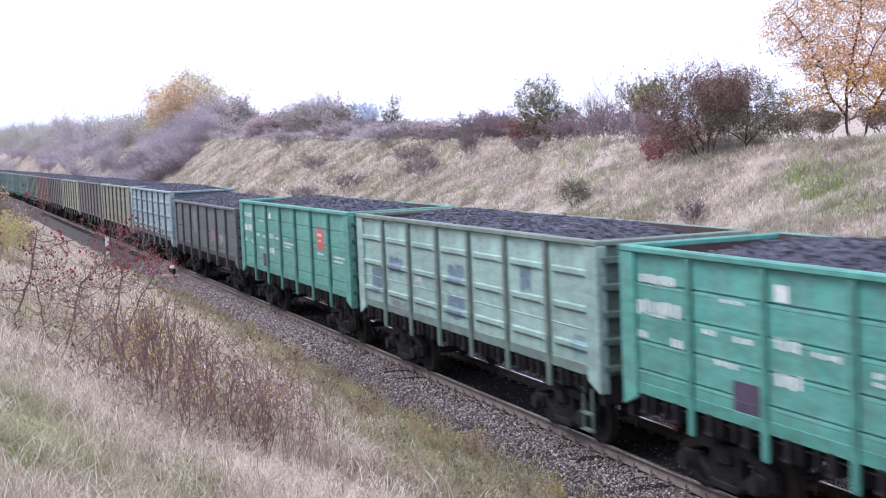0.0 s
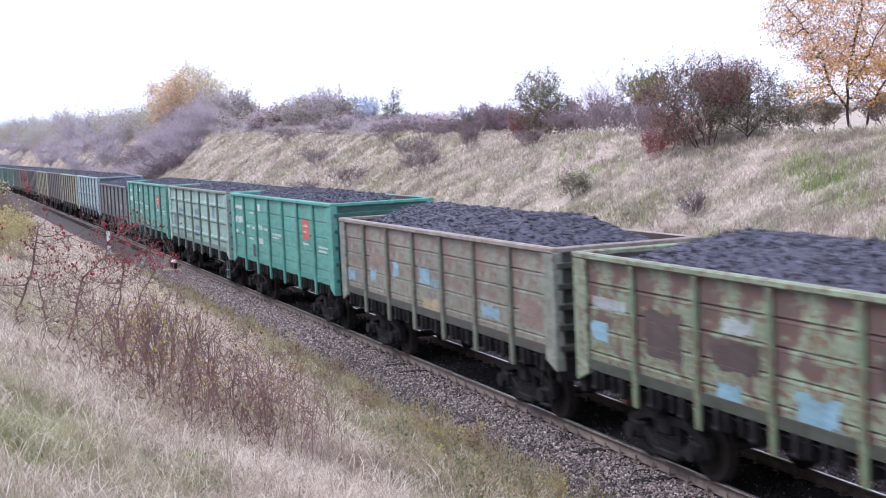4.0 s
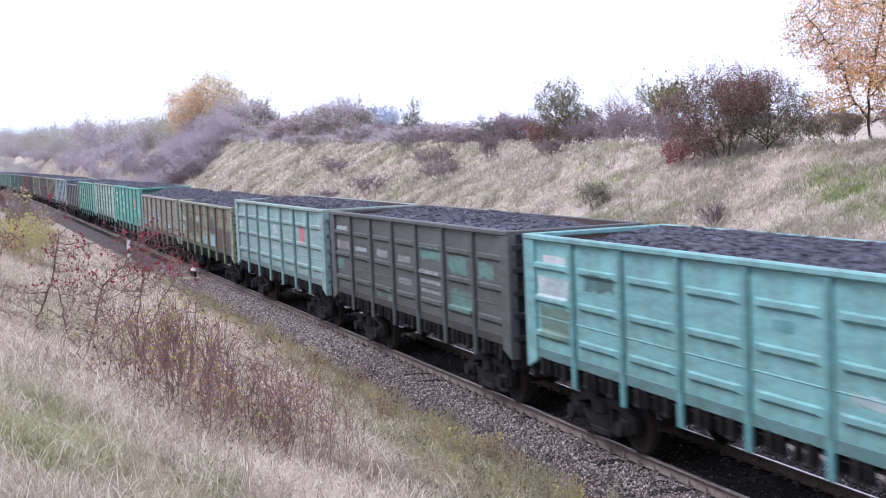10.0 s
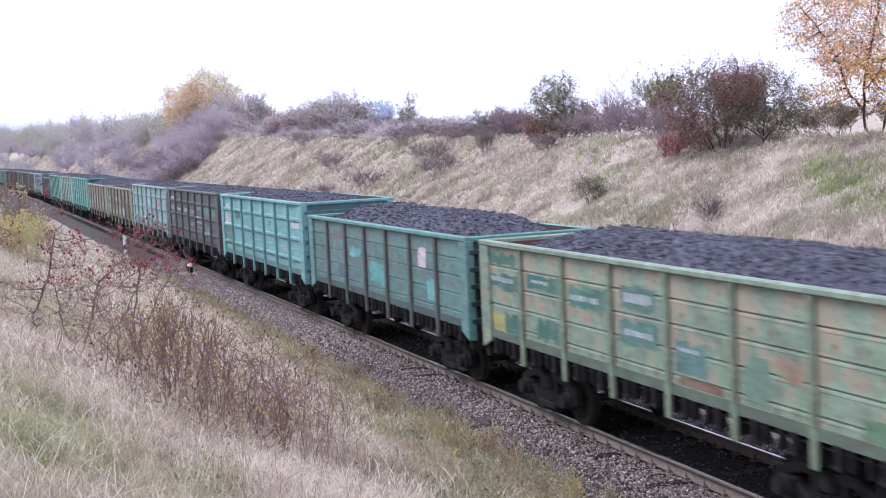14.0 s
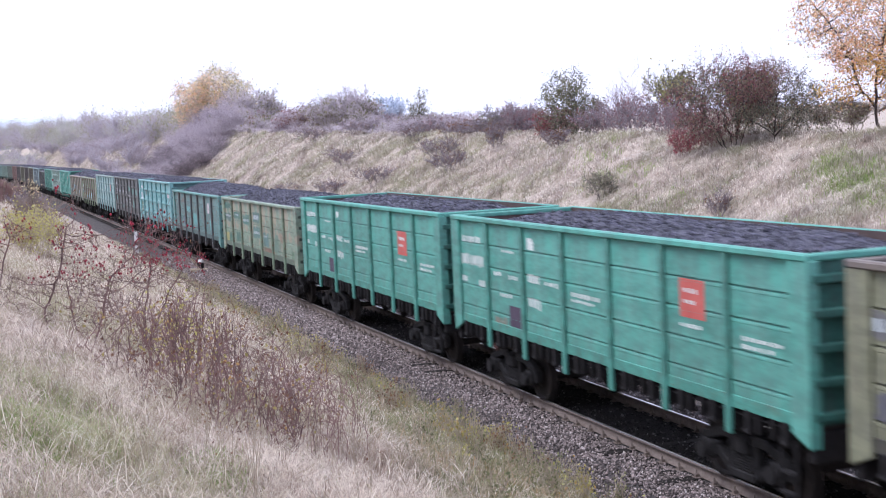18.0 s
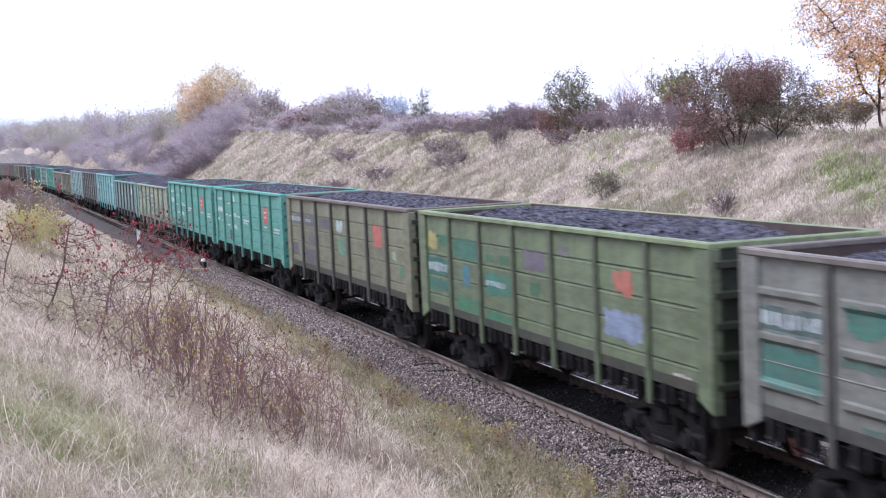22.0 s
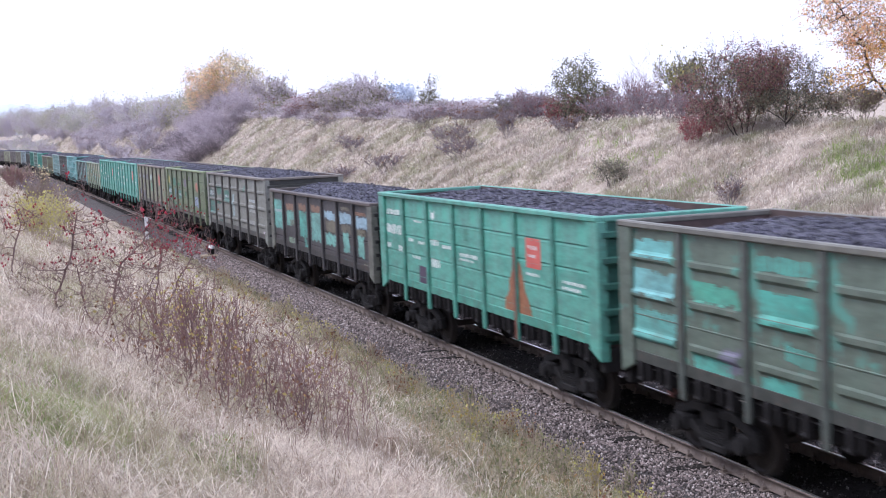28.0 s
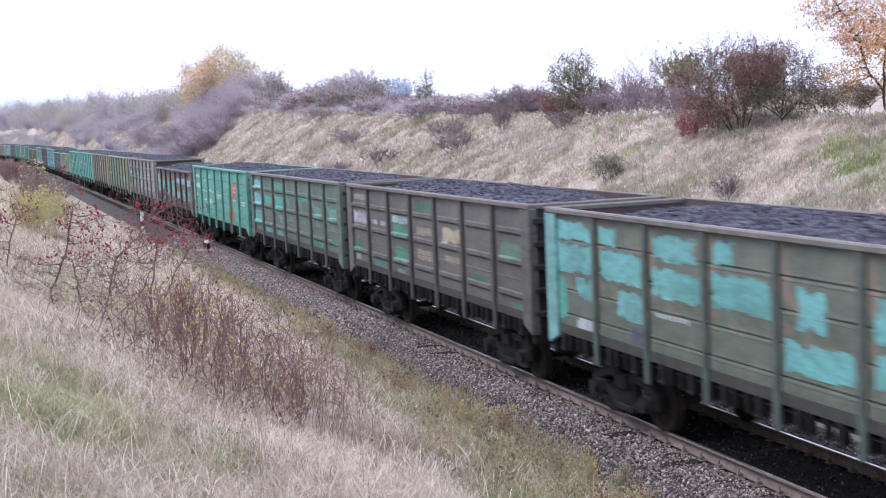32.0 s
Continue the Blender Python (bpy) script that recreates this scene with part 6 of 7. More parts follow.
    # orange oak with spreading limbs
    branch_tree("oak_tree", 28.95, 37.6, "oak tree with dark spreading limbs and orange autumn leaves", "tree",
                [[(0, 0, 0), (-0.05, 0, 1.3), (0.02, 0, 2.4), (0.2, 0, 3.3), (0.5, 0, 4.6), (0.5, 0.1, 6.0)], [(-0.05, 0, 1.2), (-0.6, 0, 2.05), (-0.8, 0.1, 2.9), (-1.25, 0, 3.8), (-2.0, 0, 4.8)], [(0.35, 0.3, 0), (0.8, 0.3, 1.4), (1.3, 0.4, 2.2), (1.55, 0.4, 3.8), (1.9, 0.3, 5.4)], [(0.02, 0, 2.0), (0.5, -0.6, 2.6), (0.9, -1.2, 3.6)], [(0.9, 0.3, 1.6), (0.3, 0.5, 2.2), (-0.1, 1.0, 2.9)], [(1.3, 0.4, 2.2), (2.2, 0.4, 3.0), (3.2, 0.2, 3.6)]],
                [(0.6, 0, 5.4, 2.5, 2.4, 2.6, 900), (-1.7, 0, 4.3, 1.15, 1.2, 1.2, 230), (-0.6, 0, 3.2, 1.3, 1.6, 0.9, 260), (-1.1, 0, 1.75, 1.0, 0.9, 0.38, 110), (2.6, 0.2, 3.8, 1.8, 1.9, 1.8, 420), (0.4, -0.3, 2.5, 1.4, 1.5, 0.6, 200), (-2.2, 0, 3.6, 0.7, 0.6, 0.35, 40), (1.0, 0, 1.5, 1.3, 1.2, 0.4, 90)],
                ((L_ORANGE, 13000, 0.086, None), (L_PEACH, 9000, 0.086, (0, 2, 4)), (L_GOLD, 3600, 0.082, (0, 3, 1)), (L_AMBER, 2600, 0.085, (3, 5, 7)), (L_OLIVE, 1800, 0.082, (0, 7, 5))), M_DARKBARK, 0.24, 0.0065, rmax=0.13, twigs=3, twig=0.3, jitter=0.11, turn=-36, seed=41, group=H)
    plant("scrub_bush", 28.6, 38.6, 1.5, 2.6, "olive scrub under the orange tree", "bush", 8, 3, 3, M_TWIG, L_PALE, 900, 0.07, 0.13, 0.005, 0.015, 0.9, seed=45, group=H, leaf2=L_OLIVE, leaves2=600)
    plant("scrub_bush", 30.0, 37.0, 1.7, 2.4, "mauve-grey scrub beside the oak", "bush", 8, 3, 3, M_GREYTWIG, L_PALE, 500, 0.07, 0.13, 0.005, 0.015, 0.8, seed=46, group=H, leaf2=L_RED, leaves2=300)
    # dark bush with a red side
    branch_tree("hawthorn_bush", 27.2, 58.0, "dark green bush with ragged top and a red side", "bush",
                [[(0, 0, 0), (-0.3, 0, 0.9), (-0.6, 0, 1.8)], [(0.2, 0, 0), (0.3, 0, 1.0), (0.2, 0, 2.2)], [(0.4, 0.1, 0), (0.9, 0, 0.9), (1.2, 0, 1.6)], [(-0.4, 0, 0), (-1.0, 0, 0.7)]],
                [(-0.3, 0, 2.1, 1.1, 1.1, 0.95, 280), (-0.5, 0, 1.1, 1.2, 1.1, 0.6, 220), (0.8, 0, 1.3, 0.9, 0.9, 0.9, 200), (-1.35, 0, 0.85, 0.5, 0.5, 0.6, 110), (0, 0, 0.75, 1.3, 1.0, 0.45, 170), (0.35, 0, 2.95, 0.45, 0.45, 0.5, 45), (-0.6, 0, 3.1, 0.3, 0.3, 0.35, 22)],
                ((L_DKGREEN, 5600, 0.092, None), (L_OLIVE, 2000, 0.092, (0, 2)), (L_RED, 1500, 0.085, (1, 3)), (L_DKGREEN, 1500, 0.085, (2, 4)), (L_WINE, 450, 0.085, (3,))), M_DARKBARK, 0.2, 0.007, twigs=3, twig=0.24, jitter=0.09, turn=-25, seed=51, group=H)
    # tall bare and olive trees behind the crest
    plant("bare_tree", 34.0, 66.0, 4.3, 4.2, "bare grey tree with fine upright twigs", "tree", 5, 3, 2, M_MAUVE, None, 0, rmin=0.007, r0=0.05, tilt=0.5, seed=53, group=H)
    plant("bare_tree", 37.0, 66.0, 4.0, 4.2, "yellow-green thin tree behind the crest", "tree", 4, 3, 3, M_BARK, L_OLIVE, 1700, 0.14, 0.22, 0.012, 0.07, 0.5, seed=54, group=H, leaf2=L_YELLOW, leaves2=500)
    plant("bare_tree", 32.0, 51.0, 3.2, 3.2, "olive half-bare tree behind the crest", "tree", 4, 3, 3, M_BARK, L_YELLOW, 700, 0.12, 0.2, 0.010, 0.05, 0.5, seed=55, group=H, leaf2=L_OLIVE, leaves2=700)
    # mauve scrub between
    rng = random.Random(60)
    for x, y, h, s in ((27.4, 52.5, 1.7, 2.6), (27.0, 54.6, 1.5, 2.4), (27.6, 50.6, 1.9, 2.6), (28.4, 55.5, 2.4, 2.8), (26.6, 62.5, 1.7, 2.6), (27.6, 48.6, 1.5, 2.2)):
        plant("scrub_bush", x, y, h, s, "mauve-brown leafless scrub on the crest", "bush", 7, 2, 4, M_GREYTWIG, L_RED, 620, 0.08, 0.12, 0.008, 0.025, 0.9, seed=rng.randint(1, 9999), group=H)
    for i in range(13):      # low reddish hedge
        y = 64 + i * 2.35 + rng.uniform(-0.6, 0.6)
        plant("scrub_bush", 27.6 + rng.uniform(-0.6, 1.2), y, rng.uniform(1.2, 2.1), 3.0, "low reddish-mauve hedge scrub on the crest", "bush", 6, 2, 4, rng.choice([M_GREYTWIG, M_MAUVE]), rng.choice([L_RED, L_MAUVE, L_RED, L_OLIVE]), 420, 0.09, 0.15, 0.015, 0.03, 0.9, seed=rng.randint(1, 9999), group=H)
    branch_tree("juniper_bush", 28.1, 83.0, "dark green upright bush with a pointed top on the crest", "bush",
                [[(0, 0, 0), (0, 0, 1.2), (0.05, 0, 2.3)], [(-0.2, 0, 0), (-0.5, 0, 1.0)], [(0.2, 0, 0), (0.5, 0, 1.0)]],
                [(0, 0, 0.9, 1.15, 1.0, 0.7, 170), (0, 0, 1.7, 0.75, 0.7, 0.6, 120), (0.05, 0, 2.5, 0.35, 0.35, 0.5, 50)],
                ((L_DKGREEN, 2200, 0.085, None), (L_OLIVE, 700, 0.085, None)), M_DARKBARK, 0.2, 0.009, twigs=4, twig=0.28, jitter=0.08, turn=-18, up=0.3, seed=83, group=H)
    plant("evergreen_bush", 28.9, 80.5, 1.4, 2.6, "low dark green bush on the crest", "bush", 7, 3, 3, M_BARK, L_DKGREEN, 900, 0.10, 0.18, 0.010, 0.04, 0.7, seed=84, group=H, leaf2=L_OLIVE, leaves2=500)
    # red and olive bushes, a bare tree over them
    for x, y, h, s, lf in ((27.6, 103.5, 3.2, 5.0, L_OLIVE), (27.4, 109.0, 2.7, 4.6, L_BROWN), (28.0, 114.0, 2.6, 5.2, L_RED), (28.6, 99.5, 3.0, 4.2, L_OLIVE), (29.0, 106.0, 3.6, 5.0, L_OLIVE), (27.5, 95.0, 1.5, 3.0, L_DKGREEN)):
        plant("scrub_bush", x, y, h, s, "dense olive and russet autumn bush", "bush", 7, 3, 3, M_MAUVE, lf, 2000, 0.14, 0.2, 0.014, 0.05, 0.8, seed=int(x * 7 + y), group=H, leaf2=L_MAUVE, leaves2=1100)
    plant("bare_tree", 28.6, 101.0, 4.0, 5.0, "bare grey tree with spreading twigs", "tree", 4, 3, 3, M_MAUVE, L_OLIVE, 250, 0.14, 0.2, 0.018, 0.07, 0.6, seed=71, group=H)
    plant("bare_tree", 28.4, 131.0, 4.6, 5.0, "pale half-bare tree beside the golden tree", "tree", 5, 3, 3, M_MAUVE, L_OLIVE, 900, 0.2, 0.3, 0.024, 0.08, 0.5, seed=72, group=H)
    # the golden tree and the mauve thicket round its foot
    branch_tree("maple_tree", 28.0, 156.0, "rounded golden autumn tree with a bare mauve side", "tree",
                [[(0, 0, 0), (0.1, 0, 2.0), (0.2, 0, 4.5)], [(-0.5, 0, 0), (-1.4, 0, 2.2), (-2.2, 0, 3.8)], [(0.5, 0, 0), (1.5, 0, 2.2), (2.3, 0, 3.8)]],
                [(-1.9, 0, 4.0, 2.9, 2.8, 2.6, 260), (0.3, 0, 5.2, 3.0, 2.8, 2.7, 330), (2.2, 0, 3.9, 2.7, 2.6, 2.5, 240), (-3.6, 0, 2.6, 1.5, 1.6, 1.5, 70), (3.6, 0, 2.6, 1.5, 1.6, 1.4, 60)],
                ((L_PEACH, 4200, 0.19, (0, 3)), (L_GOLD, 6500, 0.19, (0, 1, 2)), (L_PALE, 5200, 0.19, (0, 1, 2)), (L_YELLOW, 900, 0.19, (1,))), M_MAUVE, 0.45, 0.02, rmax=0.2, twigs=4, twig=0.55, jitter=0.24, turn=-10, seed=81, group=H)
    branch_tree("bare_tree", 28.6, 145.0, "grey-mauve leafless tree before the golden one", "tree",
                [[(0, 0, 0), (-0.2, 0, 1.6), (-0.6, 0, 3.2)], [(0.2, 0, 0), (0.6, 0, 1.8), (1.0, 0, 3.2)]],
                [(-0.8, 0, 3.6, 1.8, 1.8, 1.7, 190), (1.0, 0, 3.0, 1.7, 1.7, 1.4, 160)], ((L_PALE, 250, 0.15, None),), M_MAUVE, 0.35, 0.017, twigs=5, twig=0.5, turn=-11, seed=82, group=H)
    for i in range(58):
        f = rng.random()
        x, y = 27.5 - 9.5 * f + rng.uniform(-0.8, 0.8), 152 - 18 * f + rng.uniform(-13, 15)
        plant("thicket_bush", x, y, rng.uniform(2.2, 3.6) * (1.1 - 0.45 * f), rng.uniform(3.4, 5.2), "mauve-grey leafless thicket on the slope", "bush", 8, 2, 4, rng.choice([M_MAUVE, M_MAUVE, M_GREYTWIG]), L_MAUVE, 900, 0.13, 0.3, 0.013, 0.035, 0.7, seed=rng.randint(1, 9999), group=H)
    for i in range(14):
        plant("thicket_bush", 28.0 + rng.uniform(-1, 2), 118 + i * 4.5, rng.uniform(1.8, 2.9), rng.uniform(4.5, 6.0), "mauve-grey leafless thicket on the crest", "bush", 8, 2, 4, M_MAUVE, rng.choice([L_BROWN, L_OLIVE, L_RED]), 700, 0.18, 0.3, 0.022, 0.04, 0.7, seed=rng.randint(1, 9999), group=H)
    for i in range(30):      # undergrowth that closes the crest
        y = 62 + i * 4.4 + rng.uniform(-1, 1)
        plant("undergrowth", 27.0 + rng.uniform(-0.8, 0.6), y, rng.uniform(0.9, 1.5), rng.uniform(2.6, 4.2), "low tangled brown undergrowth on the crest", "bush", 9, 2, 3, M_GREYTWIG if y < 78 else M_MAUVE, rng.choice([L_BROWN, L_OLIVE, L_RED]) if y < 78 else rng.choice([L_MAUVE, L_PALE]), 420, 0.11, 0.2, 0.008 + y * 0.0001, 0.02, 1.0, seed=rng.randint(1, 9999), group=H)
    # hedges receding along the far crest, in twig and leaf colours paled for haze
    for i in range(58):
        y = 168 + i * (5.2 + i * 0.07) + rng.uniform(-2, 2)
        size = (3.6 + (y - 168) * 0.021) * rng.uniform(0.75, 1.15), rng.uniform(5.5, 8.5) + (y - 168) * 0.012
        x = 27.0 + float(bend(y)) + rng.uniform(-1.5, 2.5)
        if i % 5 in (0, 2, 3):
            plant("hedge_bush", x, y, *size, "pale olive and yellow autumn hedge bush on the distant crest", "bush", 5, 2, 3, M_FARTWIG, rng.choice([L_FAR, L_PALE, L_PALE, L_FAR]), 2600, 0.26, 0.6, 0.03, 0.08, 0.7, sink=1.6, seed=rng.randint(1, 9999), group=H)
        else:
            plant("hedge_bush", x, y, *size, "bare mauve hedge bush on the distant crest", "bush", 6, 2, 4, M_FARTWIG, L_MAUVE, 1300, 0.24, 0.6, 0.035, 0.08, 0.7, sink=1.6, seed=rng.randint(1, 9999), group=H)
    for i in range(44):
        y = 172 + i * (6.0 + i * 0.12) + rng.uniform(-4, 4)
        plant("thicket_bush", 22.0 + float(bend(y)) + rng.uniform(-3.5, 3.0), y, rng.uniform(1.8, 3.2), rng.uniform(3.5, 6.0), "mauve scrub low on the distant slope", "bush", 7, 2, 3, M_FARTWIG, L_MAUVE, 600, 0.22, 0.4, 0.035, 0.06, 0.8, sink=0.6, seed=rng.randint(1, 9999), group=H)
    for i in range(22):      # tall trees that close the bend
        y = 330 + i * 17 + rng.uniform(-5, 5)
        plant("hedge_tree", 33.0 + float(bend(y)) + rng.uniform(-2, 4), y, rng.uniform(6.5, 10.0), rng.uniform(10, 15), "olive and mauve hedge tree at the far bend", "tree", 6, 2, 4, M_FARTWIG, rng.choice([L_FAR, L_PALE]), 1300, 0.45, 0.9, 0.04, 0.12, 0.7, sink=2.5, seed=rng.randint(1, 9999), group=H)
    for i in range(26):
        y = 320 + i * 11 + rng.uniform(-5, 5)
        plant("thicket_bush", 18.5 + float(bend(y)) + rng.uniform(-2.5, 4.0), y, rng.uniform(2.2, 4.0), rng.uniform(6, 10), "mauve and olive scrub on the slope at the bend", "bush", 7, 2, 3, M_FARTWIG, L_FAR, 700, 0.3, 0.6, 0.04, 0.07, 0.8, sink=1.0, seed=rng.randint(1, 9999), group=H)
    # scrub on the open slope
    plant("evergreen_bush", 22.3, 45.0, 1.1, 1.3, "small dark green bush on the grassy slope", "bush", 6, 2, 3, M_BARK, L_DKGREEN, 1100, 0.07, 0.10, 0.005, 0.015, 0.5, seed=91, group=H)
    plant("weed_stalk", 22.0, 36.4, 1.25, 0.9, "reddish-brown dead weed on the slope", "weed", 5, 2, 4, M_GREYTWIG, L_BROWN, 260, 0.05, 0.06, 0.005, 0.010, 0.45, seed=92, group=H)
    for x, y, h, s in ((22.5, 62.0, 1.2, 2.2), (23.5, 66.0, 1.4, 2.6), (21.0, 70.0, 1.2, 2.4), (20.0, 76.0, 1.1, 2.4), (22.0, 80.0, 1.2, 2.6), (24.5, 74.0, 1.3, 2.8), (24.3, 60.5, 1.6, 1.4), (25.2, 55.0, 1.0, 1.6), (19.5, 84.0, 1.0, 2.6), (24.0, 95.0, 1.2, 3.2), (25.5, 88.0, 1.2, 3.0)):
        plant("weed_patch", x, y, h, s, "mauve-brown dead weeds in the slope grass", "weed", 8, 2, 3, M_GREYTWIG, L_BROWN, 260, 0.08, 0.1, 0.010, 0.012, 0.6, seed=int(x * 13 + y), group=H)


build_far_plants()


def build_near_plants():
    N = "shrubs on the near bank"
    # rose bush with hips
    branch_tree("rose_bush", 1.22, 15.5, "wild rose bush with crooked dark stems and red hips", "bush",
                [[(0, 0, 0), (0.02, 0, 0.25), (0.14, 0, 0.62), (0.22, 0, 0.95)], [(0.02, 0, 0.18), (0.2, 0.05, 0.32), (0.45, 0, 0.52)], [(0, 0, 0), (-0.18, 0.1, 0.5), (-0.25, 0, 1.0)], [(-0.42, 0.1, 0.05), (-0.5, 0.1, 0.6), (-0.3, 0.1, 1.1), (-0.2, 0, 1.6)], [(-0.42, 0.1, 0.05), (-0.75, 0, 0.55)]],
                [(0.70, 0, 1.45, 0.45, 0.4, 0.28, 150), (-0.1, 0, 1.38, 0.35, 0.32, 0.28, 100), (0.55, 0, 0.98, 0.40, 0.35, 0.26, 130), (-0.68, 0, 0.85, 0.36, 0.3, 0.28, 110), (-0.1, 0, 0.80, 0.50, 0.4, 0.42, 330), (-0.15, 0, 1.85, 0.16, 0.15, 0.2, 10)],
                ((L_BROWN, 120, 0.03, None), (L_OLIVE, 90, 0.03, None)), M_DARKTWIG, 0.075, 0.0029, rmax=0.013, twigs=3, twig=0.12, jitter=0.05, seed=121, group=N, hips=240, fine=True)
    branch_tree("rose_bush", 2.1, 18.6, "wild rose bush thick with red hips above the track", "bush",
                [[(0, 0, 0), (0.1, 0, 0.6), (0.2, 0, 1.1)], [(0.1, 0, 0), (0.4, 0, 0.7), (0.7, 0, 1.1)], [(-0.1, 0, 0), (-0.4, 0, 0.7)]],
                [(0.3, 0, 1.15, 0.75, 0.6, 0.35, 230), (0.7, 0, 0.8, 0.4, 0.4, 0.3, 110), (-0.3, 0, 0.75, 0.4, 0.4, 0.3, 110)],
                ((L_BROWN, 120, 0.035, None),), M_DARKTWIG, 0.10, 0.003, rmax=0.014, twigs=2, twig=0.13, jitter=0.05, seed=122, group=N, hips=210, fine=True)
    branch_tree("rose_bush", 0.25, 17.0, "sparse wild rose bush with dark red hips", "bush",
                [[(0, 0, 0), (0.1, 0, 0.6), (0.2, 0, 0.9)], [(0, 0.1, 0), (-0.3, 0, 0.7)]],
                [(0.15, 0, 0.95, 0.4, 0.4, 0.25, 70), (-0.3, 0, 0.75, 0.4, 0.4, 0.3, 60)],
                ((L_BROWN, 90, 0.035, None),), M_DARKTWIG, 0.10, 0.003, rmax=0.012, twigs=2, twig=0.13, jitter=0.05, seed=123, group=N, hips=70, fine=True)
    # reddish thicket: many shoots that fork upwards from a strip of ground
    rng = random.Random(140)
    for x, y, h, w, k in ((1.22, 12.6, 0.95, 0.55, 7), (1.50, 12.9, 1.1, 0.60, 9), (1.75, 12.2, 1.2, 0.66, 11), (2.1, 11.9, 1.15, 0.66, 11), (2.45, 12.3, 1.2, 0.66, 11), (2.0, 13.3, 1.3, 0.66, 10), (2.75, 12.7, 1.1, 0.6, 10), (2.2, 11.2, 0.95, 0.55, 9), (1.75, 11.4, 0.9, 0.5, 8), (2.6, 11.6, 0.95, 0.55, 9), (2.45, 13.2, 1.2, 0.6, 9)):
        lines = []
        for i in range(k):
            fx, fy = rng.uniform(-0.6, 0.6) * w, rng.uniform(-0.5, 0.5) * w
            lines.append([(fx, fy, 0), (fx * 1.2 + rng.gauss(0, 0.07), fy * 1.15, h * 0.32), (fx * 1.5 + rng.gauss(0, 0.14), fy * 1.3, h * 0.62)])
        branch_tree("dogwood_shrub", x, y, "thicket of reddish-brown bare shoots with few yellow leaves", "shrub", lines,
                    [(0, 0, h * 0.74, w, w * 0.8, h * 0.28, 140), (0, 0, h * 0.48, w * 0.9, w * 0.7, h * 0.28, 60)],
                    ((L_BROWN, 60, 0.035, None), (L_OCHRE, 34, 0.04, (0,))), rng.choice([M_DARKTWIG, M_DARKTWIG, M_REDBARK]), 0.075, 0.0026, grow_power=2.6, rmax=0.009, twigs=1, twig=0.09, jitter=0.04, seed=rng.randint(1, 9999), group=N, fine=True, up=0.22)
    for x, y, h, w in ((3.15, 13.2, 1.05, 0.5), (3.45, 13.7, 1.0, 0.5), (3.3, 14.4, 1.0, 0.5), (2.95, 12.1, 0.9, 0.45)):
        lines = [[(fx, fy, 0), (fx * 1.2, fy * 1.2, h * 0.5)] for fx, fy in ((rng.uniform(-0.4, 0.4), rng.uniform(-0.3, 0.3)) for _ in range(8))]
        branch_tree("dogwood_shrub", x, y, "thicket of red bare shoots above the grass", "shrub", lines, [(0, 0, h * 0.7, w, w * 0.8, h * 0.32, 150)],
                    (), M_REDBARK, 0.075, 0.0025, grow_power=2.6, rmax=0.008, twigs=1, twig=0.09, seed=rng.randint(1, 9999), group=N, fine=True, up=0.5)
    # yellow-leaved saplings
    for x, y, h in ((2.02, 14.0, 1.25), (2.08, 14.2, 1.2), (1.7, 14.0, 0.95), (1.95, 14.4, 1.2), (2.3, 13.2, 1.15), (1.85, 13.8, 1.0)):
        plant("sapling", x, y, h, 0.5, "thin sapling with yellow-green leaves at the top", "sapling", 2, 2, 3, M_REDBARK, L_YELLOW, 60, 0.045, 0.05, 0.003, 0.008, 0.12, wig=0.06, fork=0.4, seed=rng.randint(1, 9999), group=N)
    for x, y, h, s in ((1.2, 28.0, 1.35, 1.15), (0.95, 29.0, 1.15, 1.0), (1.5, 33.0, 1.2, 1.2)):
        plant("willow_shrub", x, y, h, s, "yellow-green leafy shrub on the bank", "shrub", 8, 2, 3, M_TAN, L_YELLOW, 900, 0.05, 0.10, 0.003, 0.008, 0.6, seed=rng.randint(1, 9999), group=N)
    plant("willow_shrub", 3.15, 78.0, 1.75, 1.3, "golden leafy shrub near the track", "shrub", 6, 2, 4, M_BARK, L_GOLD, 700, 0.10, 0.1, 0.012, 0.02, 0.6, seed=77, group=N)
    for i in range(16):
        y = 38 + i * 5.0 + rng.uniform(-2, 2)
        plant("bank_scrub", rng.uniform(-0.3, 1.6) + y * 0.022, y, rng.uniform(0.7, 1.5), rng.uniform(1.0, 2.2), "mauve-brown dead scrub on the bank", "shrub", 8, 2, 3, rng.choice([M_TWIG, M_GREYTWIG, M_REDBARK]), rng.choice([L_BROWN, L_OLIVE]), 160, 0.06, 0.08, 0.0055 + y * 0.0001, 0.012, 0.6, seed=rng.randint(1, 9999), group=N)
    # small weeds scattered where the bank meets the ballast
    for i in range(130):
        y = 12.5 + 40 * rng.random() ** 1.4
        x = 8.9 - abs(rng.gauss(0.2, 1.6))
        lf = rng.choice([L_OLIVE, L_OLIVE, L_YELLOW, L_OCHRE, L_BROWN])
        plant("verge_weed", x, y, rng.uniform(0.3, 0.75), rng.uniform(0.3, 0.7), "small ochre and green weed at the ballast edge", "weed", 6, 1, 4, M_TAN, lf, 110, 0.05, 0.05, 0.003 + y * 0.00008, 0.005, 0.6, seed=rng.randint(1, 9999), group=N)
    # dead stalks
    for i in range(26):
        y = 7.5 + rng.random() * 14
        x = rng.uniform(0.2, 0.5) * y * rng.uniform(0.5, 1.0)
        plant("weed_stalk", x, y, rng.uniform(0.5, 0.95), 0.22, "dead brown weed stalk in the dry grass", "weed", 2, 1, 3, rng.choice([M_DARKTWIG, M_TAN, M_TAN]), L_BROWN, 14, 0.02, 0.02, 0.002, 0.003, 0.3, wig=0.10, seed=rng.randint(1, 9999), group=N)
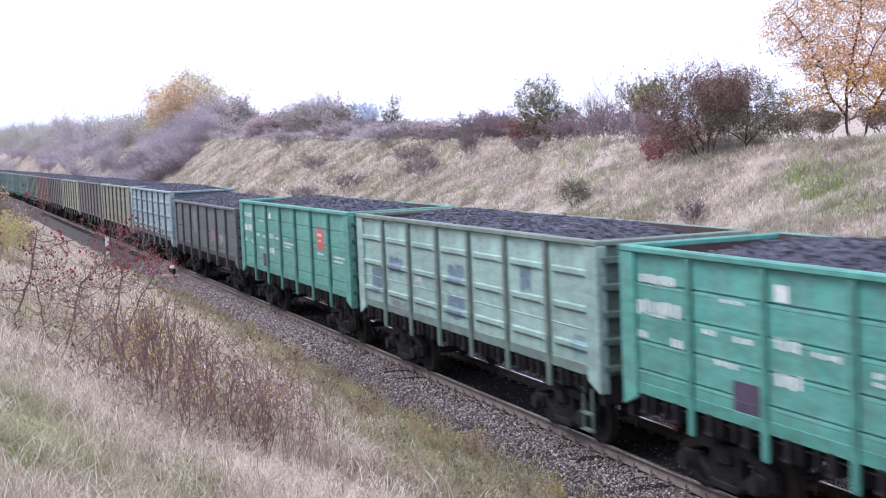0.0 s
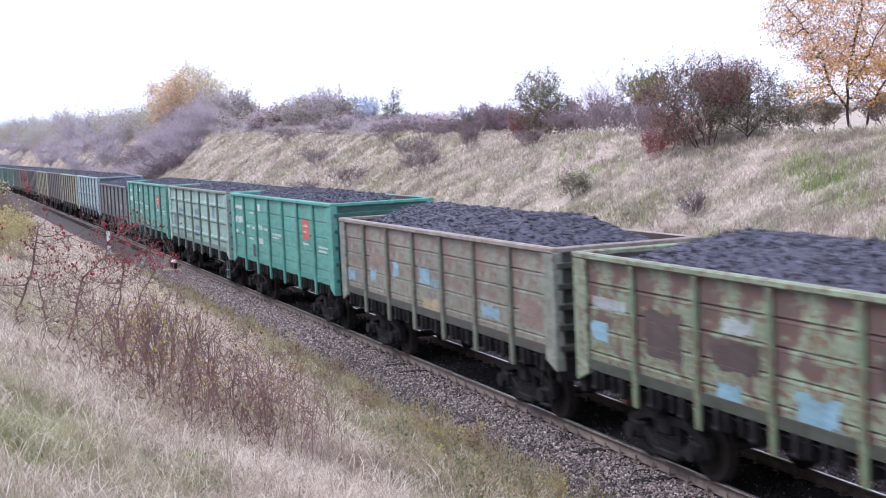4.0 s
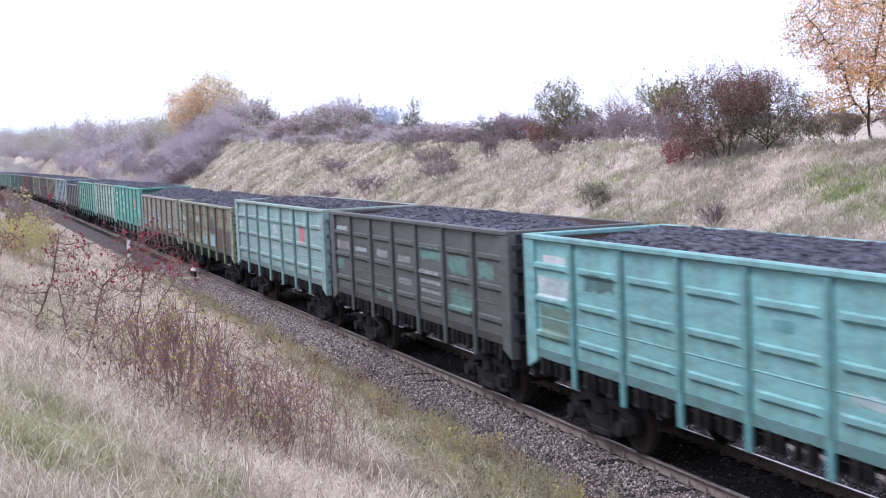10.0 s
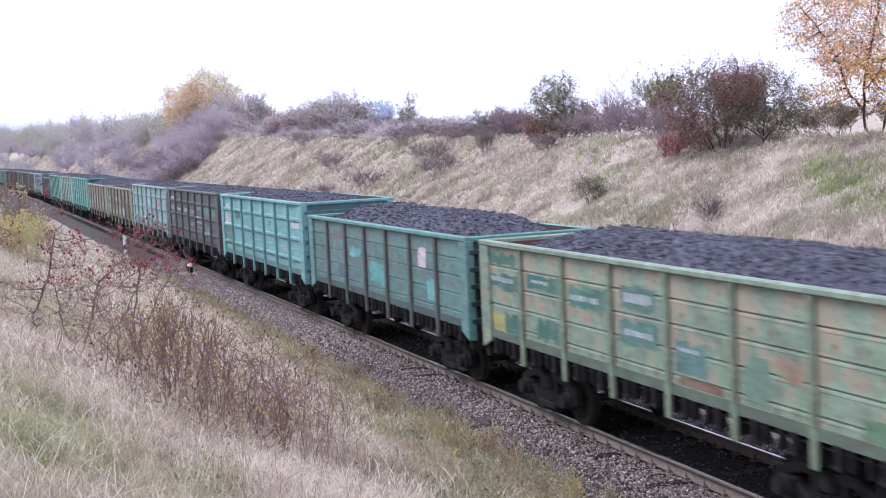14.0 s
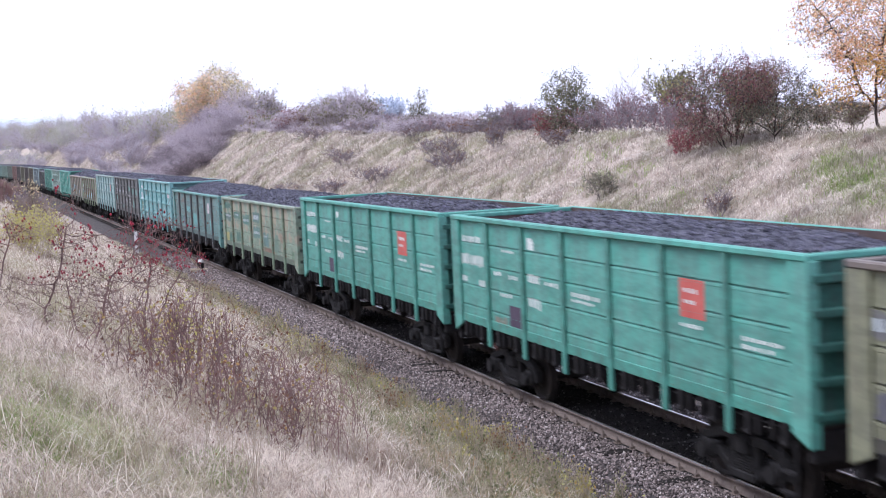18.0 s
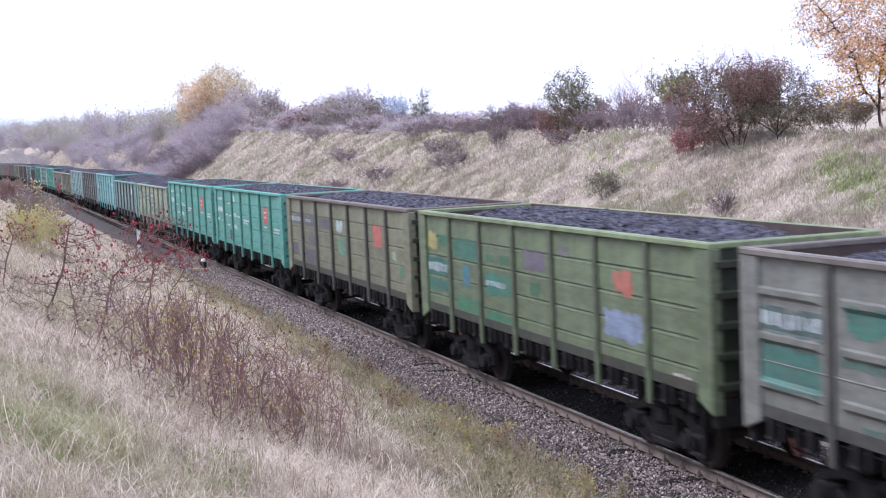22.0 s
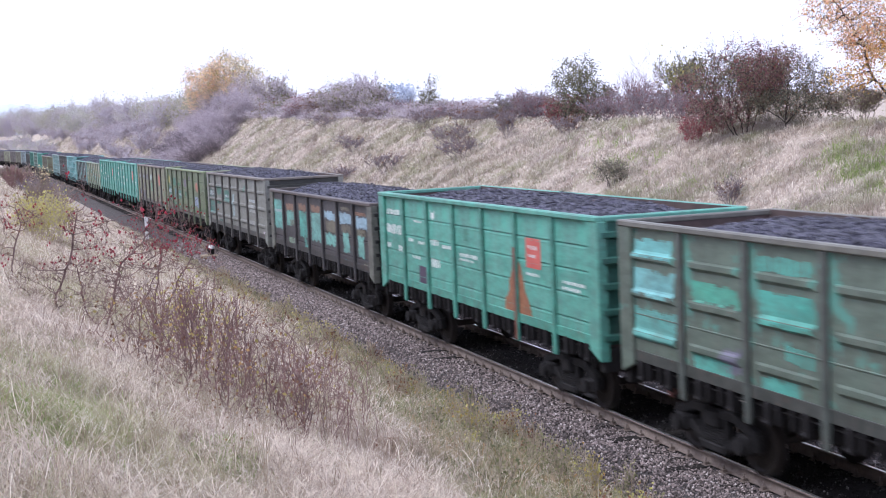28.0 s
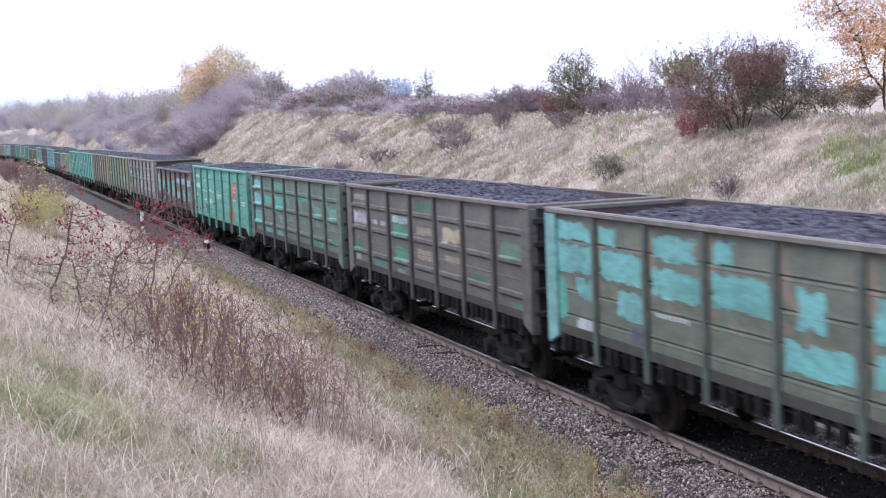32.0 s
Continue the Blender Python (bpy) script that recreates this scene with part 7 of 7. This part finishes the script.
    # ground lever beside the near rail
    lever = tagged(new("point_lever"), "low trackside lever with white weight on timber feet", "lever")
    lever.location = (9.75, 61.0, -0.24)
    for yy in (-0.22, 0.22):
        bm = bmesh.new()
        box(bm, -0.42, 0.30, yy - 0.06, yy + 0.06, 0.0, 0.12, 0.015)
        part("timber_foot", bm, M_TAN, lever)
    bm = bmesh.new()
    box(bm, -0.12, 0.16, -0.14, 0.14, 0.12, 0.40, 0.03)
    part("housing", bm, M_IRON, lever, "dark cast housing")
    for s in (-1, 1):
        bm = bmesh.new()
        cyl(bm, 0.03, 0.62, pose(-0.18 + 0.06 * s, 0.17 * s, 0.36, 0, -38, 0), 10)
        part("lever_arm", bm, M_TAN, lever, "straw-coloured worn arm")
    bm = bmesh.new()
    cyl(bm, 0.15, 0.16, pose(0.08, 0, 0.47, 0, 12, 0), 20, 0.12)
    bmesh.ops.bevel(bm, geom=[e for e in bm.edges], offset=0.02, segments=2, affect="EDGES")
    part("weight", bm, M_POST, lever, "white-painted weight")
    # marker post by the track
    post = tagged(new("marker_post"), "white-painted trackside marker post with dark band", "post")
    post.location = (7.2, 63.0, float(ground_z(7.2, 63.0)) - 0.1)
    bm = bmesh.new()
    box(bm, -0.075, 0.075, -0.075, 0.075, 0.0, 1.42, 0.015)
    part("shaft", bm, M_POST, post)
    bm = bmesh.new()
    box(bm, -0.08, 0.08, -0.08, 0.08, 0.78, 0.92, 0.01)
    part("band", bm, M_IRON, post, "dark painted band")


build_near_plants()


def build_distance():
    az = np.radians(np.linspace(-25, 17, 90))
    top = 40 + 14 * np.exp(-((np.degrees(az) - 1) / 5.0) ** 2) - 34 * smoothstep(6, 14, np.degrees(az)) + 2.0 * np.sin(az * 61) + 1.2 * np.sin(az * 143)
    rows = []
    for r, k in ((2000, 0.0), (2050, 0.75), (2100, 1.0), (2400, 1.0), (2500, 0.0)):
        rows.append(np.stack([r * np.sin(az), r * np.cos(az), (8 + top * k) if k else np.full_like(az, -90.0)], -1))
    V = np.concatenate(rows)
    n = len(az)
    F = [(j * n + i, j * n + i + 1, (j + 1) * n + i + 1, (j + 1) * n + i) for j in range(4) for i in range(n - 1)]
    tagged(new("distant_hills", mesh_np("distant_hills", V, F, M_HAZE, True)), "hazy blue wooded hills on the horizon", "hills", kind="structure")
    rng = random.Random(9)
    # far trees take the same haze-blue colour for bark and leaves
    for i in range(9):
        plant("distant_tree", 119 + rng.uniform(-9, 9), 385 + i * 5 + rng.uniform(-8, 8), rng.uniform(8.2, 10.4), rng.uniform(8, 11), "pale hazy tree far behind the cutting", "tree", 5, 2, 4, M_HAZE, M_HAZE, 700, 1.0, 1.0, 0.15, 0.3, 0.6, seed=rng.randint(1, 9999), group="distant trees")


build_distance()


motions()
